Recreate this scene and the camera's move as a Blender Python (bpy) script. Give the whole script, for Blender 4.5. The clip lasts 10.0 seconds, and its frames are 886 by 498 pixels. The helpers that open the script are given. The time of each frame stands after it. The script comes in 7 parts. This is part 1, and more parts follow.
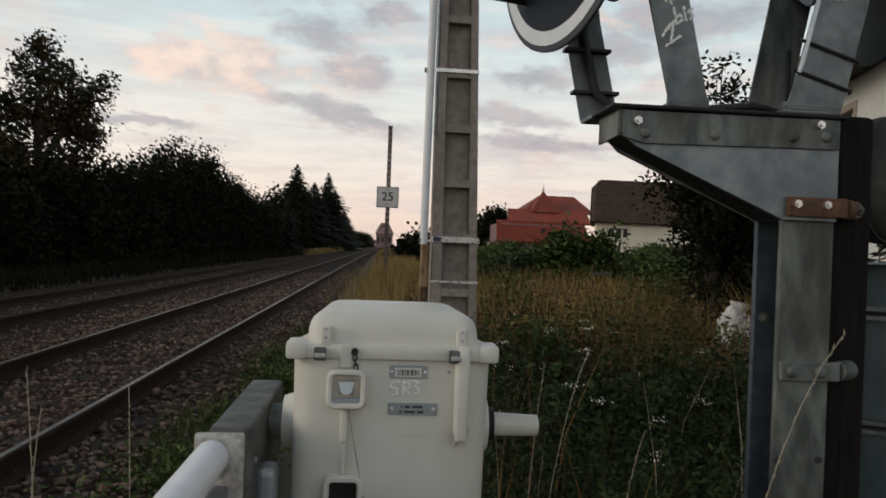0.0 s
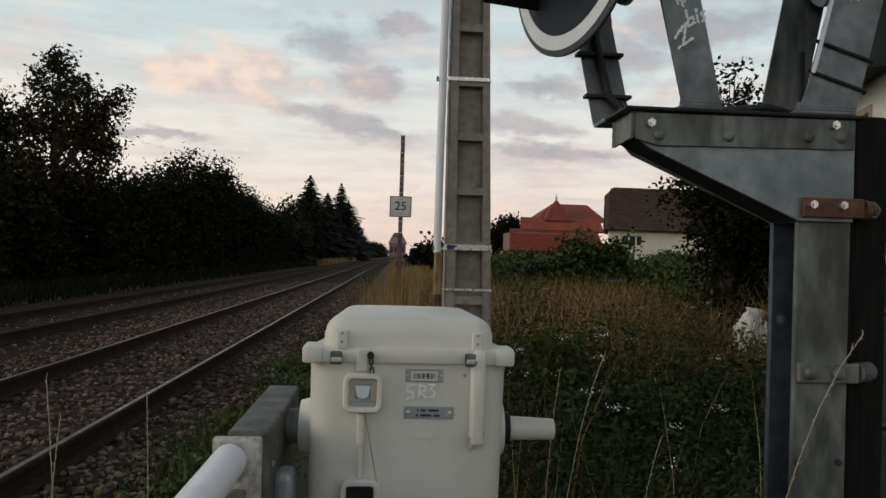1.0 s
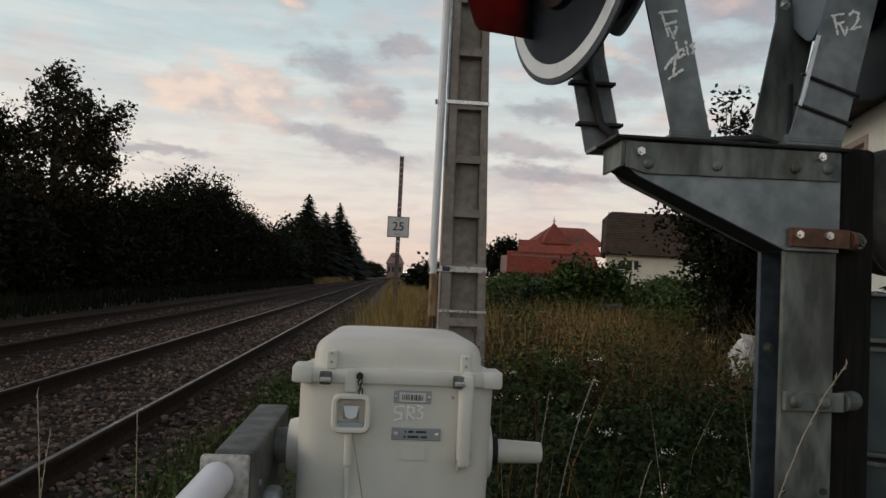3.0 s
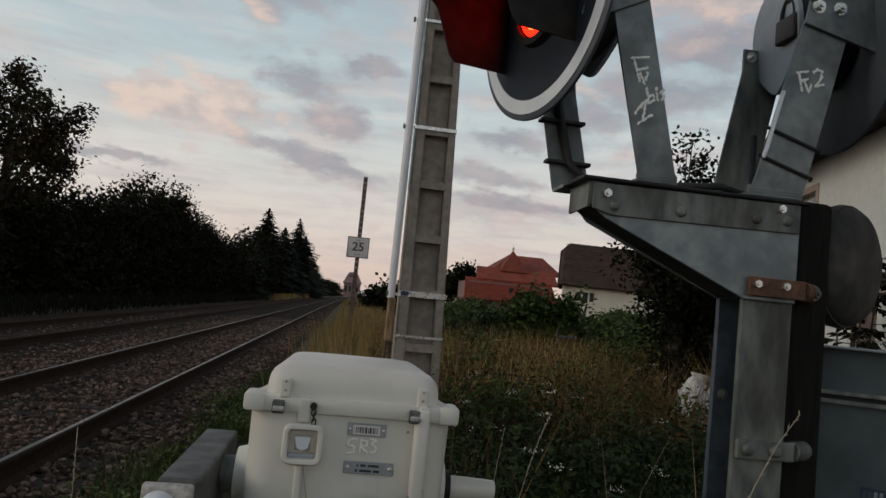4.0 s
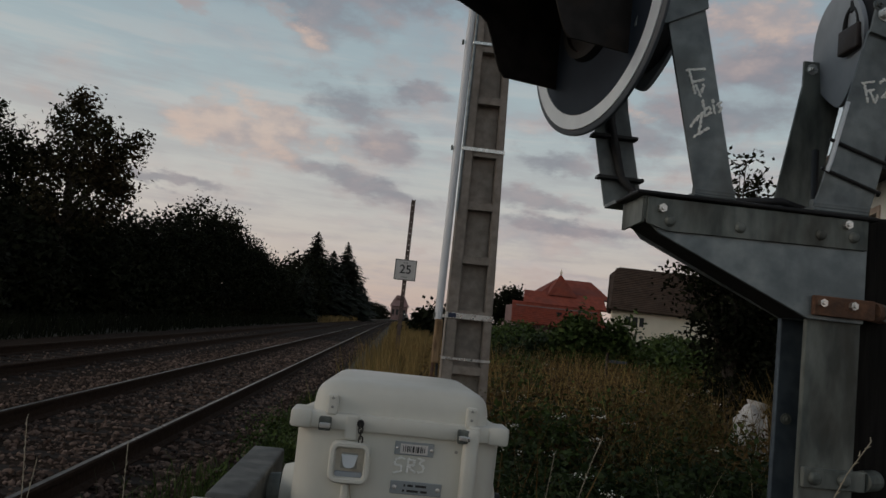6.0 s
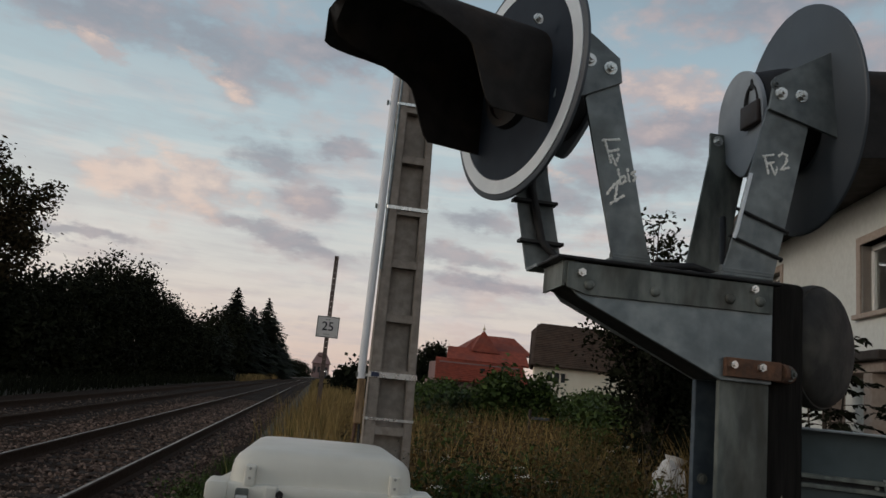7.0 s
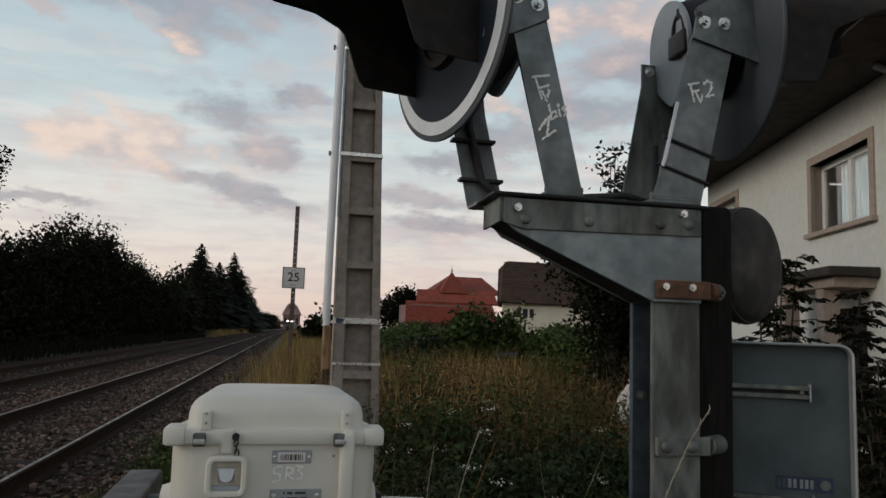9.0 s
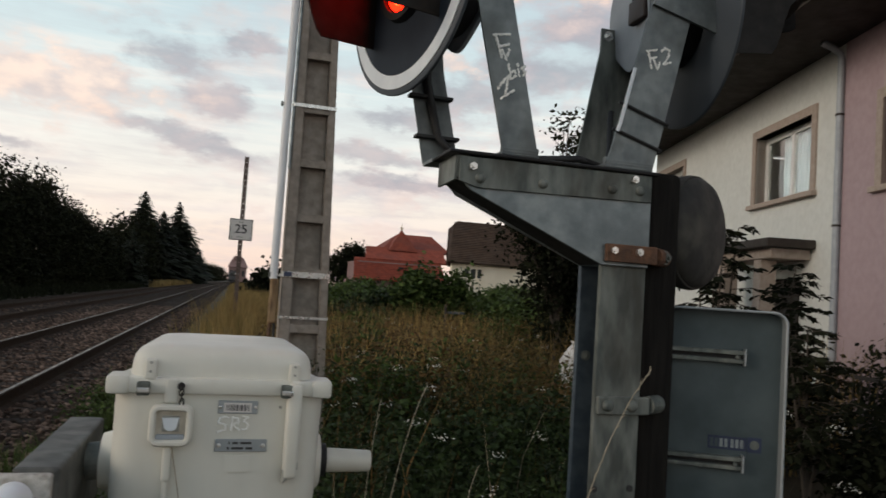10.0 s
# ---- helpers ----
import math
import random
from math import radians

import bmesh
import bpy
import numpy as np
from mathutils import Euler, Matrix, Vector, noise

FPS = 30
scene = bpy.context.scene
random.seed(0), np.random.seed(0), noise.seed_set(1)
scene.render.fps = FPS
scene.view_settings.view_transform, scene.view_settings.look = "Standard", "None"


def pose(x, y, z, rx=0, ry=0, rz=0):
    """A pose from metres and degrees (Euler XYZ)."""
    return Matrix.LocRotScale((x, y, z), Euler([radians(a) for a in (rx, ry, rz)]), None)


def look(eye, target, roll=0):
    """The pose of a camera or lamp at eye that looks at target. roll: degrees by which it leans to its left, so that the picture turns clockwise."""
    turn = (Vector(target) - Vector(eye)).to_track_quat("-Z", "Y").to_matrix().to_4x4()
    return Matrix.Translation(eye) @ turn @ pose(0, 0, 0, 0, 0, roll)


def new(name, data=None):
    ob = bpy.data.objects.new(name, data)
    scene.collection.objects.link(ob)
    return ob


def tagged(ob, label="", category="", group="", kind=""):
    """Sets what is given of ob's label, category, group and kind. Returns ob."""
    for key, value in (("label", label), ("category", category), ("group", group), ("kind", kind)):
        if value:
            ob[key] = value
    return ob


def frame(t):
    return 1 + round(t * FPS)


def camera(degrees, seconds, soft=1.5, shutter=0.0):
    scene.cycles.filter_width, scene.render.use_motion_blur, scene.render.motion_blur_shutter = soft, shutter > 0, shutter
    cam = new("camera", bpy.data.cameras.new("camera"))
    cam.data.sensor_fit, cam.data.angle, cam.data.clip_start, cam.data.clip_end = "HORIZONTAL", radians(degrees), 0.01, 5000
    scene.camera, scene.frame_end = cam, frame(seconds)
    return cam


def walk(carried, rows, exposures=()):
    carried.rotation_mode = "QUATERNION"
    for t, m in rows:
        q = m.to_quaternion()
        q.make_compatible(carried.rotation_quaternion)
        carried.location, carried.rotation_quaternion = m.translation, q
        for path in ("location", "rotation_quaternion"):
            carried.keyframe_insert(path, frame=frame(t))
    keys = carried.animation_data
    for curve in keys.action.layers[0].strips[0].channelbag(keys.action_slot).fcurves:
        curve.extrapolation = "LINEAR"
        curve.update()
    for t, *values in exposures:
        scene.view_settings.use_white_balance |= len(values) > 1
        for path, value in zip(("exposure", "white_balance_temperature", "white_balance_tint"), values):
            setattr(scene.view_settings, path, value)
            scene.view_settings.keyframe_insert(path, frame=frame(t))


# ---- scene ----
cam = camera(61.4, 10.0, soft=1.5, shutter=0.3)
PATH = [
    (0, (0.014, -0.001, 1.114), (0.201, 1.991, 1.11), 2.2),
    (0.5, (0.016, -0.01, 1.111), (0.12, 1.987, 1.177), 1.6),
    (1, (0.011, -0.006, 1.103), (0.162, 1.988, 1.123), 1.7),
    (1.5, (0.014, -0.003, 1.102), (0.18, 1.99, 1.13), 1.3),
    (2, (0.023, -0.017, 1.105), (0.234, 1.972, 1.118), 1.5),
    (2.2, (0.022, -0.019, 1.104), (0.222, 1.97, 1.128), 2.2),
    (3.3, (0.023, -0.027, 1.111), (0.166, 1.965, 1.22), 2.9),
    (3.5, (0.024, -0.026, 1.115), (0.172, 1.964, 1.247), 3.5),
    (4, (0.013, -0.01, 1.124), (0.272, 1.967, 1.27), 5.7),
    (4.5, (0.017, 0.01, 1.121), (0.125, 1.986, 1.409), 5.2),
    (5, (0.04, 0.01, 1.115), (0.133, 1.978, 1.464), 4.3),
    (5.2, (0.042, -0.001, 1.117), (0.175, 1.971, 1.427), 4.3),
    (6.3, (0.004, 0.022, 1.109), (0.138, 2.008, 1.301), 7.3),
    (6.5, (0.003, 0.023, 1.11), (0.212, 1.998, 1.347), 9.8),
    (7, (0.011, 0.013, 1.125), (0.322, 1.955, 1.489), 5.7),
    (7.2, (-0.008, -0.006, 1.121), (0.398, 1.917, 1.492), 9.0),
    (7.5, (-0.011, -0.019, 1.121), (0.394, 1.912, 1.452), 5.5),
    (8, (-0.023, -0.014, 1.11), (0.208, 1.951, 1.397), 3.8),
    (8.5, (0.035, -0.019, 1.12), (0.383, 1.933, 1.377), 1.2),
    (9, (0.054, -0.041, 1.117), (0.47, 1.903, 1.337), 1.9),
    (9.5, (0.051, -0.049, 1.119), (0.475, 1.9, 1.261), 1.7),
    (10, (0.048, -0.038, 1.113), (0.601, 1.88, 1.229), 3.7),
]
EXPOSURES = [(t, e, k, 10) for t, e, k in ((0.0, 0.15, 6850), (1.0, 0.08, 6850), (2.2, 0.02, 6850), (3.3, -0.03, 6800), (4.0, -0.22, 6700), (4.5, -0.42, 6650), (5.0, -0.68, 6600), (5.2, -0.72, 6600), (6.3, -0.5, 6650),
                                          (7.0, -0.25, 6650), (7.5, -0.25, 6700), (8.0, -0.4, 6650), (8.5, -0.3, 6650), (9.0, -0.05, 6700), (9.5, 0.05, 6850), (10.0, 0.27, 6850))]
walk(cam, [(t, look(eye, goal, lean)) for t, eye, goal, lean in PATH], EXPOSURES)

# ---- world and sun ----
def build_world():
    world = bpy.data.worlds.new("dusk_sky")
    scene.world = world
    world.use_nodes = True
    nt = world.node_tree
    nt.nodes.clear()

    def node(kind, **props):
        n = nt.nodes.new(kind)
        for k, v in props.items():
            if k == "operation":
                n.operation = v
            elif k == "blend_type":
                n.blend_type = v
            elif k == "data_type":
                n.data_type = v
        return n

    def put(value, socket):
        if isinstance(value, bpy.types.NodeSocket):
            nt.links.new(value, socket)
        else:
            socket.default_value = value

    def m(op, a, b=0.0, c=None):
        n = node("ShaderNodeMath", operation=op)
        put(a, n.inputs[0])
        put(b, n.inputs[1])
        if c is not None:
            put(c, n.inputs[2])
        return n.outputs[0]

    def mixc(fac, a, b):
        n = node("ShaderNodeMix", data_type="RGBA")
        put(fac, n.inputs[0])
        put(a, n.inputs[6])
        put(b, n.inputs[7])
        return n.outputs[2]

    def ramp(value, stops):
        n = node("ShaderNodeValToRGB")
        put(value, n.inputs[0])
        els = n.color_ramp.elements
        while len(els) < len(stops):
            els.new(0.5)
        for e, (p, c) in zip(els, stops):
            e.position, e.color = p, (*c, 1)
        return n.outputs[0]

    def smooth(value, lo, hi):
        n = node("ShaderNodeMapRange")
        n.interpolation_type = "SMOOTHSTEP"
        put(value, n.inputs[0])
        n.inputs[1].default_value, n.inputs[2].default_value = lo, hi
        return n.outputs[0]

    tc = node("ShaderNodeTexCoord")
    sep = node("ShaderNodeSeparateXYZ")
    nt.links.new(tc.outputs["Generated"], sep.inputs[0])
    x, y, z = sep.outputs
    az = m("MULTIPLY", m("ARCTAN2", x, y), 57.2958)
    el = m("MULTIPLY", m("ARCSINE", z), 57.2958)
    # clear sky by height
    clear = ramp(m("DIVIDE", el, 60.0), [(0.0, (0.82, 0.62, 0.55)), (0.05, (0.86, 0.72, 0.65)), (0.13, (0.80, 0.80, 0.78)),
                                         (0.26, (0.61, 0.74, 0.79)), (0.42, (0.42, 0.57, 0.67)), (0.62, (0.24, 0.33, 0.42)), (1.0, (0.11, 0.16, 0.23))])
    sky = node("ShaderNodeTexSky")
    sky.sky_type = "NISHITA"
    sky.sun_disc = False
    sky.sun_elevation, sky.sun_rotation = radians(4.0), radians(SUN_AZIMUTH)
    sky_dim = node("ShaderNodeVectorMath", operation="SCALE")
    nt.links.new(sky.outputs[0], sky_dim.inputs[0])
    sky_dim.inputs[3].default_value = 0.12
    clear = mixc(0.08, clear, sky_dim.outputs[0])
    # drifting cloud sheet, seen in perspective
    flat = node("ShaderNodeCombineXYZ")
    low = m("ADD", m("MAXIMUM", z, 0.0), 0.10)
    put(m("DIVIDE", x, low), flat.inputs[0])
    put(m("DIVIDE", y, low), flat.inputs[1])
    wind = node("ShaderNodeMapping")
    nt.links.new(flat.outputs[0], wind.inputs[0])
    wind.inputs[2].default_value = (0, 0, radians(-24))
    wind.inputs[3].default_value = (1.0, 0.85, 1.0)
    n1 = node("ShaderNodeTexNoise")
    nt.links.new(wind.outputs[0], n1.inputs["Vector"])
    n1.inputs["Scale"].default_value, n1.inputs["Detail"].default_value, n1.inputs["Roughness"].default_value = 1.5, 7.0, 0.58
    fine = node("ShaderNodeTexNoise")
    nt.links.new(wind.outputs[0], fine.inputs["Vector"])
    fine.inputs["Scale"].default_value, fine.inputs["Detail"].default_value, fine.inputs["Roughness"].default_value = 4.5, 6.0, 0.6

    wob = node("ShaderNodeMapping")
    nt.links.new(tc.outputs["Generated"], wob.inputs[0])
    wob.inputs[3].default_value = (1.0, 1.0, 2.4)
    warp = node("ShaderNodeTexNoise")
    nt.links.new(wob.outputs[0], warp.inputs["Vector"])
    warp.inputs["Scale"].default_value, warp.inputs["Detail"].default_value, warp.inputs["Roughness"].default_value = 9.0, 6.0, 0.62
    wsep = node("ShaderNodeSeparateColor")
    nt.links.new(warp.outputs["Color"], wsep.inputs[0])
    az0_, el0_ = az, el
    az = m("ADD", az, m("MULTIPLY", m("SUBTRACT", wsep.outputs[0], 0.5), 8.0))
    el = m("ADD", el, m("MULTIPLY", m("SUBTRACT", wsep.outputs[1], 0.5), 4.0))

    def bank(spots):
        total = None
        for a0, e0, wa, we, slope in spots:
            da = m("SUBTRACT", az, a0)
            de = m("SUBTRACT", m("SUBTRACT", el, e0), m("MULTIPLY", da, slope))
            q = m("ADD", m("POWER", m("DIVIDE", da, wa), 2.0), m("POWER", m("DIVIDE", de, we), 2.0))
            g = m("EXPONENT", m("MULTIPLY", q, -1.0))
            total = g if total is None else m("MAXIMUM", total, g)
        return total

    grey_banks = bank(GREY_CLOUDS)
    pink_banks = bank(PINK_CLOUDS)
    # heaped edges, wider than high
    heap_map = node("ShaderNodeMapping")
    nt.links.new(tc.outputs["Generated"], heap_map.inputs[0])
    heap_map.inputs[3].default_value = (1.0, 1.0, 1.9)
    heap = node("ShaderNodeTexNoise")
    nt.links.new(heap_map.outputs[0], heap.inputs["Vector"])
    heap.inputs["Scale"].default_value, heap.inputs["Detail"].default_value, heap.inputs["Roughness"].default_value = 13.0, 8.0, 0.56
    jag = m("ADD", m("MULTIPLY", m("SUBTRACT", fine.outputs[0], 0.5), 0.5), m("MULTIPLY", m("SUBTRACT", heap.outputs[0], 0.5), 2.0))
    grey = smooth(m("ADD", grey_banks, jag), 0.16, 0.90)
    pink = smooth(m("ADD", pink_banks, jag), 0.26, 0.85)
    puff = smooth(heap.outputs[0], 0.40, 0.66)
    veil = smooth(m("ADD", m("MULTIPLY", n1.outputs[0], 0.55), m("MULTIPLY", heap.outputs[0], 0.45)), 0.45, 0.60)
    # more cover away from the set sun
    cover = m("ADD", 0.34, m("MULTIPLY", smooth(az0_, -8.0, 22.0), 0.40))
    grey_tone = mixc(puff, (0.30, 0.31, 0.37, 1), (0.44, 0.40, 0.44, 1))
    pink_tone = mixc(puff, (0.56, 0.48, 0.49, 1), (0.94, 0.73, 0.62, 1))
    # brighter towards the set sun
    west = m("MULTIPLY", m("SUBTRACT", 1.0, smooth(az0_, -45.0, 12.0)), m("SUBTRACT", 1.0, smooth(el0_, 6.0, 17.0)))
    clear = mixc(m("MULTIPLY", west, 0.55), clear, (0.98, 0.91, 0.82, 1))
    out = mixc(m("MULTIPLY", veil, cover), clear, mixc(puff, (0.46, 0.45, 0.52, 1), (0.74, 0.62, 0.60, 1)))
    lie = node("ShaderNodeMapping")
    nt.links.new(tc.outputs["Generated"], lie.inputs[0])
    lie.inputs[3].default_value = (3.0, 3.0, 30.0)
    thin = node("ShaderNodeTexNoise")
    nt.links.new(lie.outputs[0], thin.inputs["Vector"])
    thin.inputs["Scale"].default_value, thin.inputs["Detail"].default_value, thin.inputs["Roughness"].default_value = 1.3, 7.0, 0.6
    low_sky = m("MULTIPLY", smooth(el0_, 1.5, 6.0), m("SUBTRACT", 1.0, smooth(el0_, 13.0, 24.0)))
    streak = m("MULTIPLY", smooth(thin.outputs[0], 0.48, 0.66), low_sky)
    out = mixc(m("MULTIPLY", streak, 0.24), out, (0.42, 0.40, 0.45, 1))
    out = mixc(m("MULTIPLY", m("MULTIPLY", smooth(thin.outputs[0], 0.52, 0.36), low_sky), 0.35), out, (0.88, 0.82, 0.78, 1))
    out = mixc(m("MULTIPLY", grey, 0.70), out, grey_tone)
    out = mixc(m("MULTIPLY", pink, 0.70), out, pink_tone)
    # below the skyline
    out = mixc(smooth(el0_, -6.0, -0.5), (0.06, 0.055, 0.05, 1), out)
    bg = node("ShaderNodeBackground")
    put(out, bg.inputs[0])
    bg.inputs[1].default_value = SKY_STRENGTH
    final = node("ShaderNodeOutputWorld")
    nt.links.new(bg.outputs[0], final.inputs[0])


SUN_AZIMUTH = 262.0
SKY_STRENGTH = 1.0
# bearing, height, half width, half height (degrees), slope
GREY_CLOUDS = [(-5.1, 15.9, 4.5, 1.6, -0.12), (-3.2, 9.8, 6.0, 1.0, -0.18), (-1.6, 13.0, 3.0, 1.0, -0.1), (0.5, 17.0, 2.6, 0.9, 0.0),
               (-20.0, 24.0, 13.0, 3.2, -0.08), (-10.0, 23.0, 8.0, 3.0, -0.2), (-2.0, 24.0, 6.0, 2.0, 0.0), (12.0, 13.0, 4.0, 0.9, -0.1), (10.4, 10.2, 4.0, 0.8, -0.05),
               (12.5, 8.4, 6.0, 0.7, -0.05), (17.0, 15.0, 5.0, 2.0, -0.1), (28.0, 20.0, 8.0, 2.4, 0.05), (38.0, 22.0, 8.0, 5.0, 0.0),
               (24.0, 17.0, 7.0, 2.0, 0.0), (-17.7, 8.0, 4.0, 0.5, -0.1), (33.0, 29.0, 9.0, 3.0, 0.0)]
PINK_CLOUDS = [(-13.0, 12.2, 6.0, 1.8, -0.05), (-9.0, 13.4, 3.4, 1.9, -0.25), (26.5, 23.4, 6.5, 2.1, 0.05), (-17.7, 20.6, 3.5, 0.8, -0.2),
               (16.5, 17.4, 1.8, 0.9, -0.2), (-10.5, 21.0, 3.0, 0.9, -0.3), (41.0, 22.0, 3.0, 1.2, 0.0)]
build_world()
sun = new("sun", bpy.data.lights.new("sun", "SUN"))
sun.data.energy, sun.data.angle, sun.data.color = 0.8, radians(20), (1.0, 0.86, 0.74)
sun.matrix_basis = look((math.sin(radians(SUN_AZIMUTH)) * 50, math.cos(radians(SUN_AZIMUTH)) * 50, 18), (0, 0, 0))


# ---- materials ----
def surf(name, c1, c2, rough=0.6, metal=0.0, scale=20.0, bump=0.15, c3=None, c3_scale=3.0, c3_amount=0.55, stretch=(1, 1, 1), vary=0.0, rough_var=0.12,
         spec=0.5, island=0.0):
    """Two mottled tones at a fine scale, a third one in larger patches, uneven gloss and fine relief."""
    mat = bpy.data.materials.new(name)
    mat.use_nodes = True
    nt = mat.node_tree
    b = nt.nodes["Principled BSDF"]
    link = nt.links.new
    tc = nt.nodes.new("ShaderNodeTexCoord")
    mp = nt.nodes.new("ShaderNodeMapping")
    mp.inputs[3].default_value = stretch
    link(tc.outputs["Object"], mp.inputs[0])

    def noise_tex(s, detail=6.0):
        n = nt.nodes.new("ShaderNodeTexNoise")
        n.inputs["Scale"].default_value, n.inputs["Detail"].default_value = s, detail
        link(mp.outputs[0], n.inputs["Vector"])
        return n.outputs[0]

    def mix(fac, a, bb, mode="MIX"):
        n = nt.nodes.new("ShaderNodeMix")
        n.data_type, n.blend_type = "RGBA", mode
        for v, s in ((fac, n.inputs[0]), (a, n.inputs[6]), (bb, n.inputs[7])):
            if isinstance(v, bpy.types.NodeSocket):
                link(v, s)
            elif isinstance(v, tuple):
                s.default_value = (*v, 1)
            else:
                s.default_value = v
        return n.outputs[2]

    def rng(v, lo, hi, a=0.0, bb=1.0):
        n = nt.nodes.new("ShaderNodeMapRange")
        link(v, n.inputs[0])
        for i, q in enumerate((lo, hi, a, bb)):
            n.inputs[i + 1].default_value = q
        return n.outputs[0]

    f1 = noise_tex(scale)
    col = mix(rng(f1, 0.35, 0.65), c1, c2)
    if c3:
        col = mix(rng(noise_tex(c3_scale, 8.0), 0.5, 0.68, 0.0, c3_amount), col, c3)
    if vary:
        info = nt.nodes.new("ShaderNodeObjectInfo")
        v = rng(info.outputs["Random"], 0, 1, 1 - vary, 1 + vary)
        comb = nt.nodes.new("ShaderNodeCombineColor")
        for s in comb.inputs:
            link(v, s)
        col = mix(1.0, col, comb.outputs[0], "MULTIPLY")
    if island:
        geo = nt.nodes.new("ShaderNodeNewGeometry")
        v = rng(geo.outputs["Random Per Island"], 0, 1, 1 - island, 1 + island)
        comb = nt.nodes.new("ShaderNodeCombineColor")
        for s in comb.inputs:
            link(v, s)
        col = mix(1.0, col, comb.outputs[0], "MULTIPLY")
    link(col, b.inputs["Base Color"])
    link(rng(noise_tex(scale * 0.4), 0.3, 0.7, max(rough - rough_var, 0.03), min(rough + rough_var, 1)), b.inputs["Roughness"])
    b.inputs["Metallic"].default_value = metal
    b.inputs["Specular IOR Level"].default_value = spec
    if bump:
        bp = nt.nodes.new("ShaderNodeBump")
        bp.inputs["Strength"].default_value, bp.inputs["Distance"].default_value = bump, 0.01
        link(noise_tex(scale * 2.2), bp.inputs["Height"])
        link(bp.outputs[0], b.inputs["Normal"])
    return mat


def glow(name, colour, strength):
    mat = bpy.data.materials.new(name)
    mat.use_nodes = True
    b = mat.node_tree.nodes["Principled BSDF"]
    b.inputs["Base Color"].default_value = (*colour, 1)
    b.inputs["Emission Color"].default_value = (*colour, 1)
    b.inputs["Emission Strength"].default_value = strength
    return mat


GALV = surf("galvanised_steel", (0.17, 0.20, 0.21), (0.275, 0.31, 0.315), 0.46, 0.45, 26, 0.05, (0.125, 0.148, 0.158), 7.0, 0.85)
GALV_ARM = surf("dull_galvanised_arm_steel", (0.115, 0.132, 0.138), (0.20, 0.222, 0.222), 0.5, 0.45, 24, 0.06, (0.085, 0.092, 0.088), 8.0, 0.8)
# darker bluish copy of GALV, with the rear flange's shade in its colour
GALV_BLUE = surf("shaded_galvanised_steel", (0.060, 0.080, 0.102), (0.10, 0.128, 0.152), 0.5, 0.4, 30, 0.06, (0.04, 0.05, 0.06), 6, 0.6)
GALV_OLD = surf("weathered_galvanised_steel", (0.080, 0.092, 0.085), (0.195, 0.21, 0.19), 0.58, 0.35, 16, 0.08, (0.055, 0.052, 0.042), 5.0, 0.85, stretch=(2, 2, 0.7))
ZINC = surf("bright_zinc", (0.58, 0.58, 0.56), (0.72, 0.71, 0.69), 0.3, 0.9, 60, 0.03)
RUST = surf("rusted_steel", (0.085, 0.045, 0.028), (0.18, 0.085, 0.045), 0.8, 0.15, 45, 0.3, (0.09, 0.055, 0.045), 16)
BOX_PAINT = surf("aged_cream_grey_enamel", (0.625, 0.615, 0.55), (0.69, 0.68, 0.61), 0.42, 0.0, 9, 0.04, (0.51, 0.475, 0.40), 5.0, 0.6, stretch=(1, 1, 0.45), rough_var=0.16)
# darker copy of the box enamel, puts shade into slot and grip end
BOX_SHADE = surf("dark_grey_enamel", (0.30, 0.30, 0.27), (0.38, 0.38, 0.34), 0.6, 0.0, 20, 0.08)
WHITE_TUBE = surf("white_boom_paint", (0.74, 0.77, 0.80), (0.82, 0.84, 0.86), 0.35, 0.0, 8, 0.03, (0.55, 0.54, 0.50), 5, 0.3)
ARM_GREY = surf("painted_grey_steel", (0.05, 0.052, 0.048), (0.085, 0.087, 0.08), 0.6, 0.05, 26, 0.08, (0.25, 0.245, 0.22), 14, 0.35)
CONCRETE = surf("aged_concrete", (0.23, 0.195, 0.165), (0.33, 0.285, 0.245), 0.9, 0.0, 18, 0.35, (0.16, 0.14, 0.12), 2.6, 0.7)
PVC = surf("white_plastic_conduit", (0.68, 0.69, 0.71), (0.76, 0.77, 0.78), 0.4, 0.0, 6, 0.02)
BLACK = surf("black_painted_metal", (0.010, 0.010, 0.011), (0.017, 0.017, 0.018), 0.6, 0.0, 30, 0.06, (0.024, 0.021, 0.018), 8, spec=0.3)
HOOD = surf("sooty_black_visor", (0.013, 0.011, 0.010), (0.024, 0.021, 0.019), 0.7, 0.0, 22, 0.15, (0.045, 0.032, 0.023), 9, 0.6, spec=0.2)
DISC_BLUE = surf("blue_grey_target_paint", (0.050, 0.063, 0.078), (0.064, 0.078, 0.093), 0.5, 0.05, 8, 0.03, (0.075, 0.09, 0.105), 3)
NAVY = surf("dark_navy_face_paint", (0.012, 0.018, 0.028), (0.020, 0.028, 0.040), 0.6, 0.0, 8, 0.03, spec=0.2)
RING_WHITE = surf("dull_white_ring_paint", (0.66, 0.71, 0.75), (0.74, 0.79, 0.82), 0.5, 0.0, 20, 0.04)
CABLE = surf("black_rubber", (0.012, 0.012, 0.013), (0.02, 0.02, 0.02), 0.6, 0.0, 40, 0.05)
COVER = surf("pale_grey_cover_paint", (0.30, 0.33, 0.36), (0.36, 0.39, 0.42), 0.5, 0.1, 14, 0.04)
CHALK = surf("white_chalk", (0.84, 0.84, 0.80), (0.92, 0.92, 0.88), 0.95, 0.0, 120, 0.1)
TAR_WOOD = surf("tarred_timber", (0.010, 0.009, 0.008), (0.018, 0.016, 0.014), 0.9, 0.0, 14, 0.3, None, stretch=(6, 6, 0.5), spec=0.1)
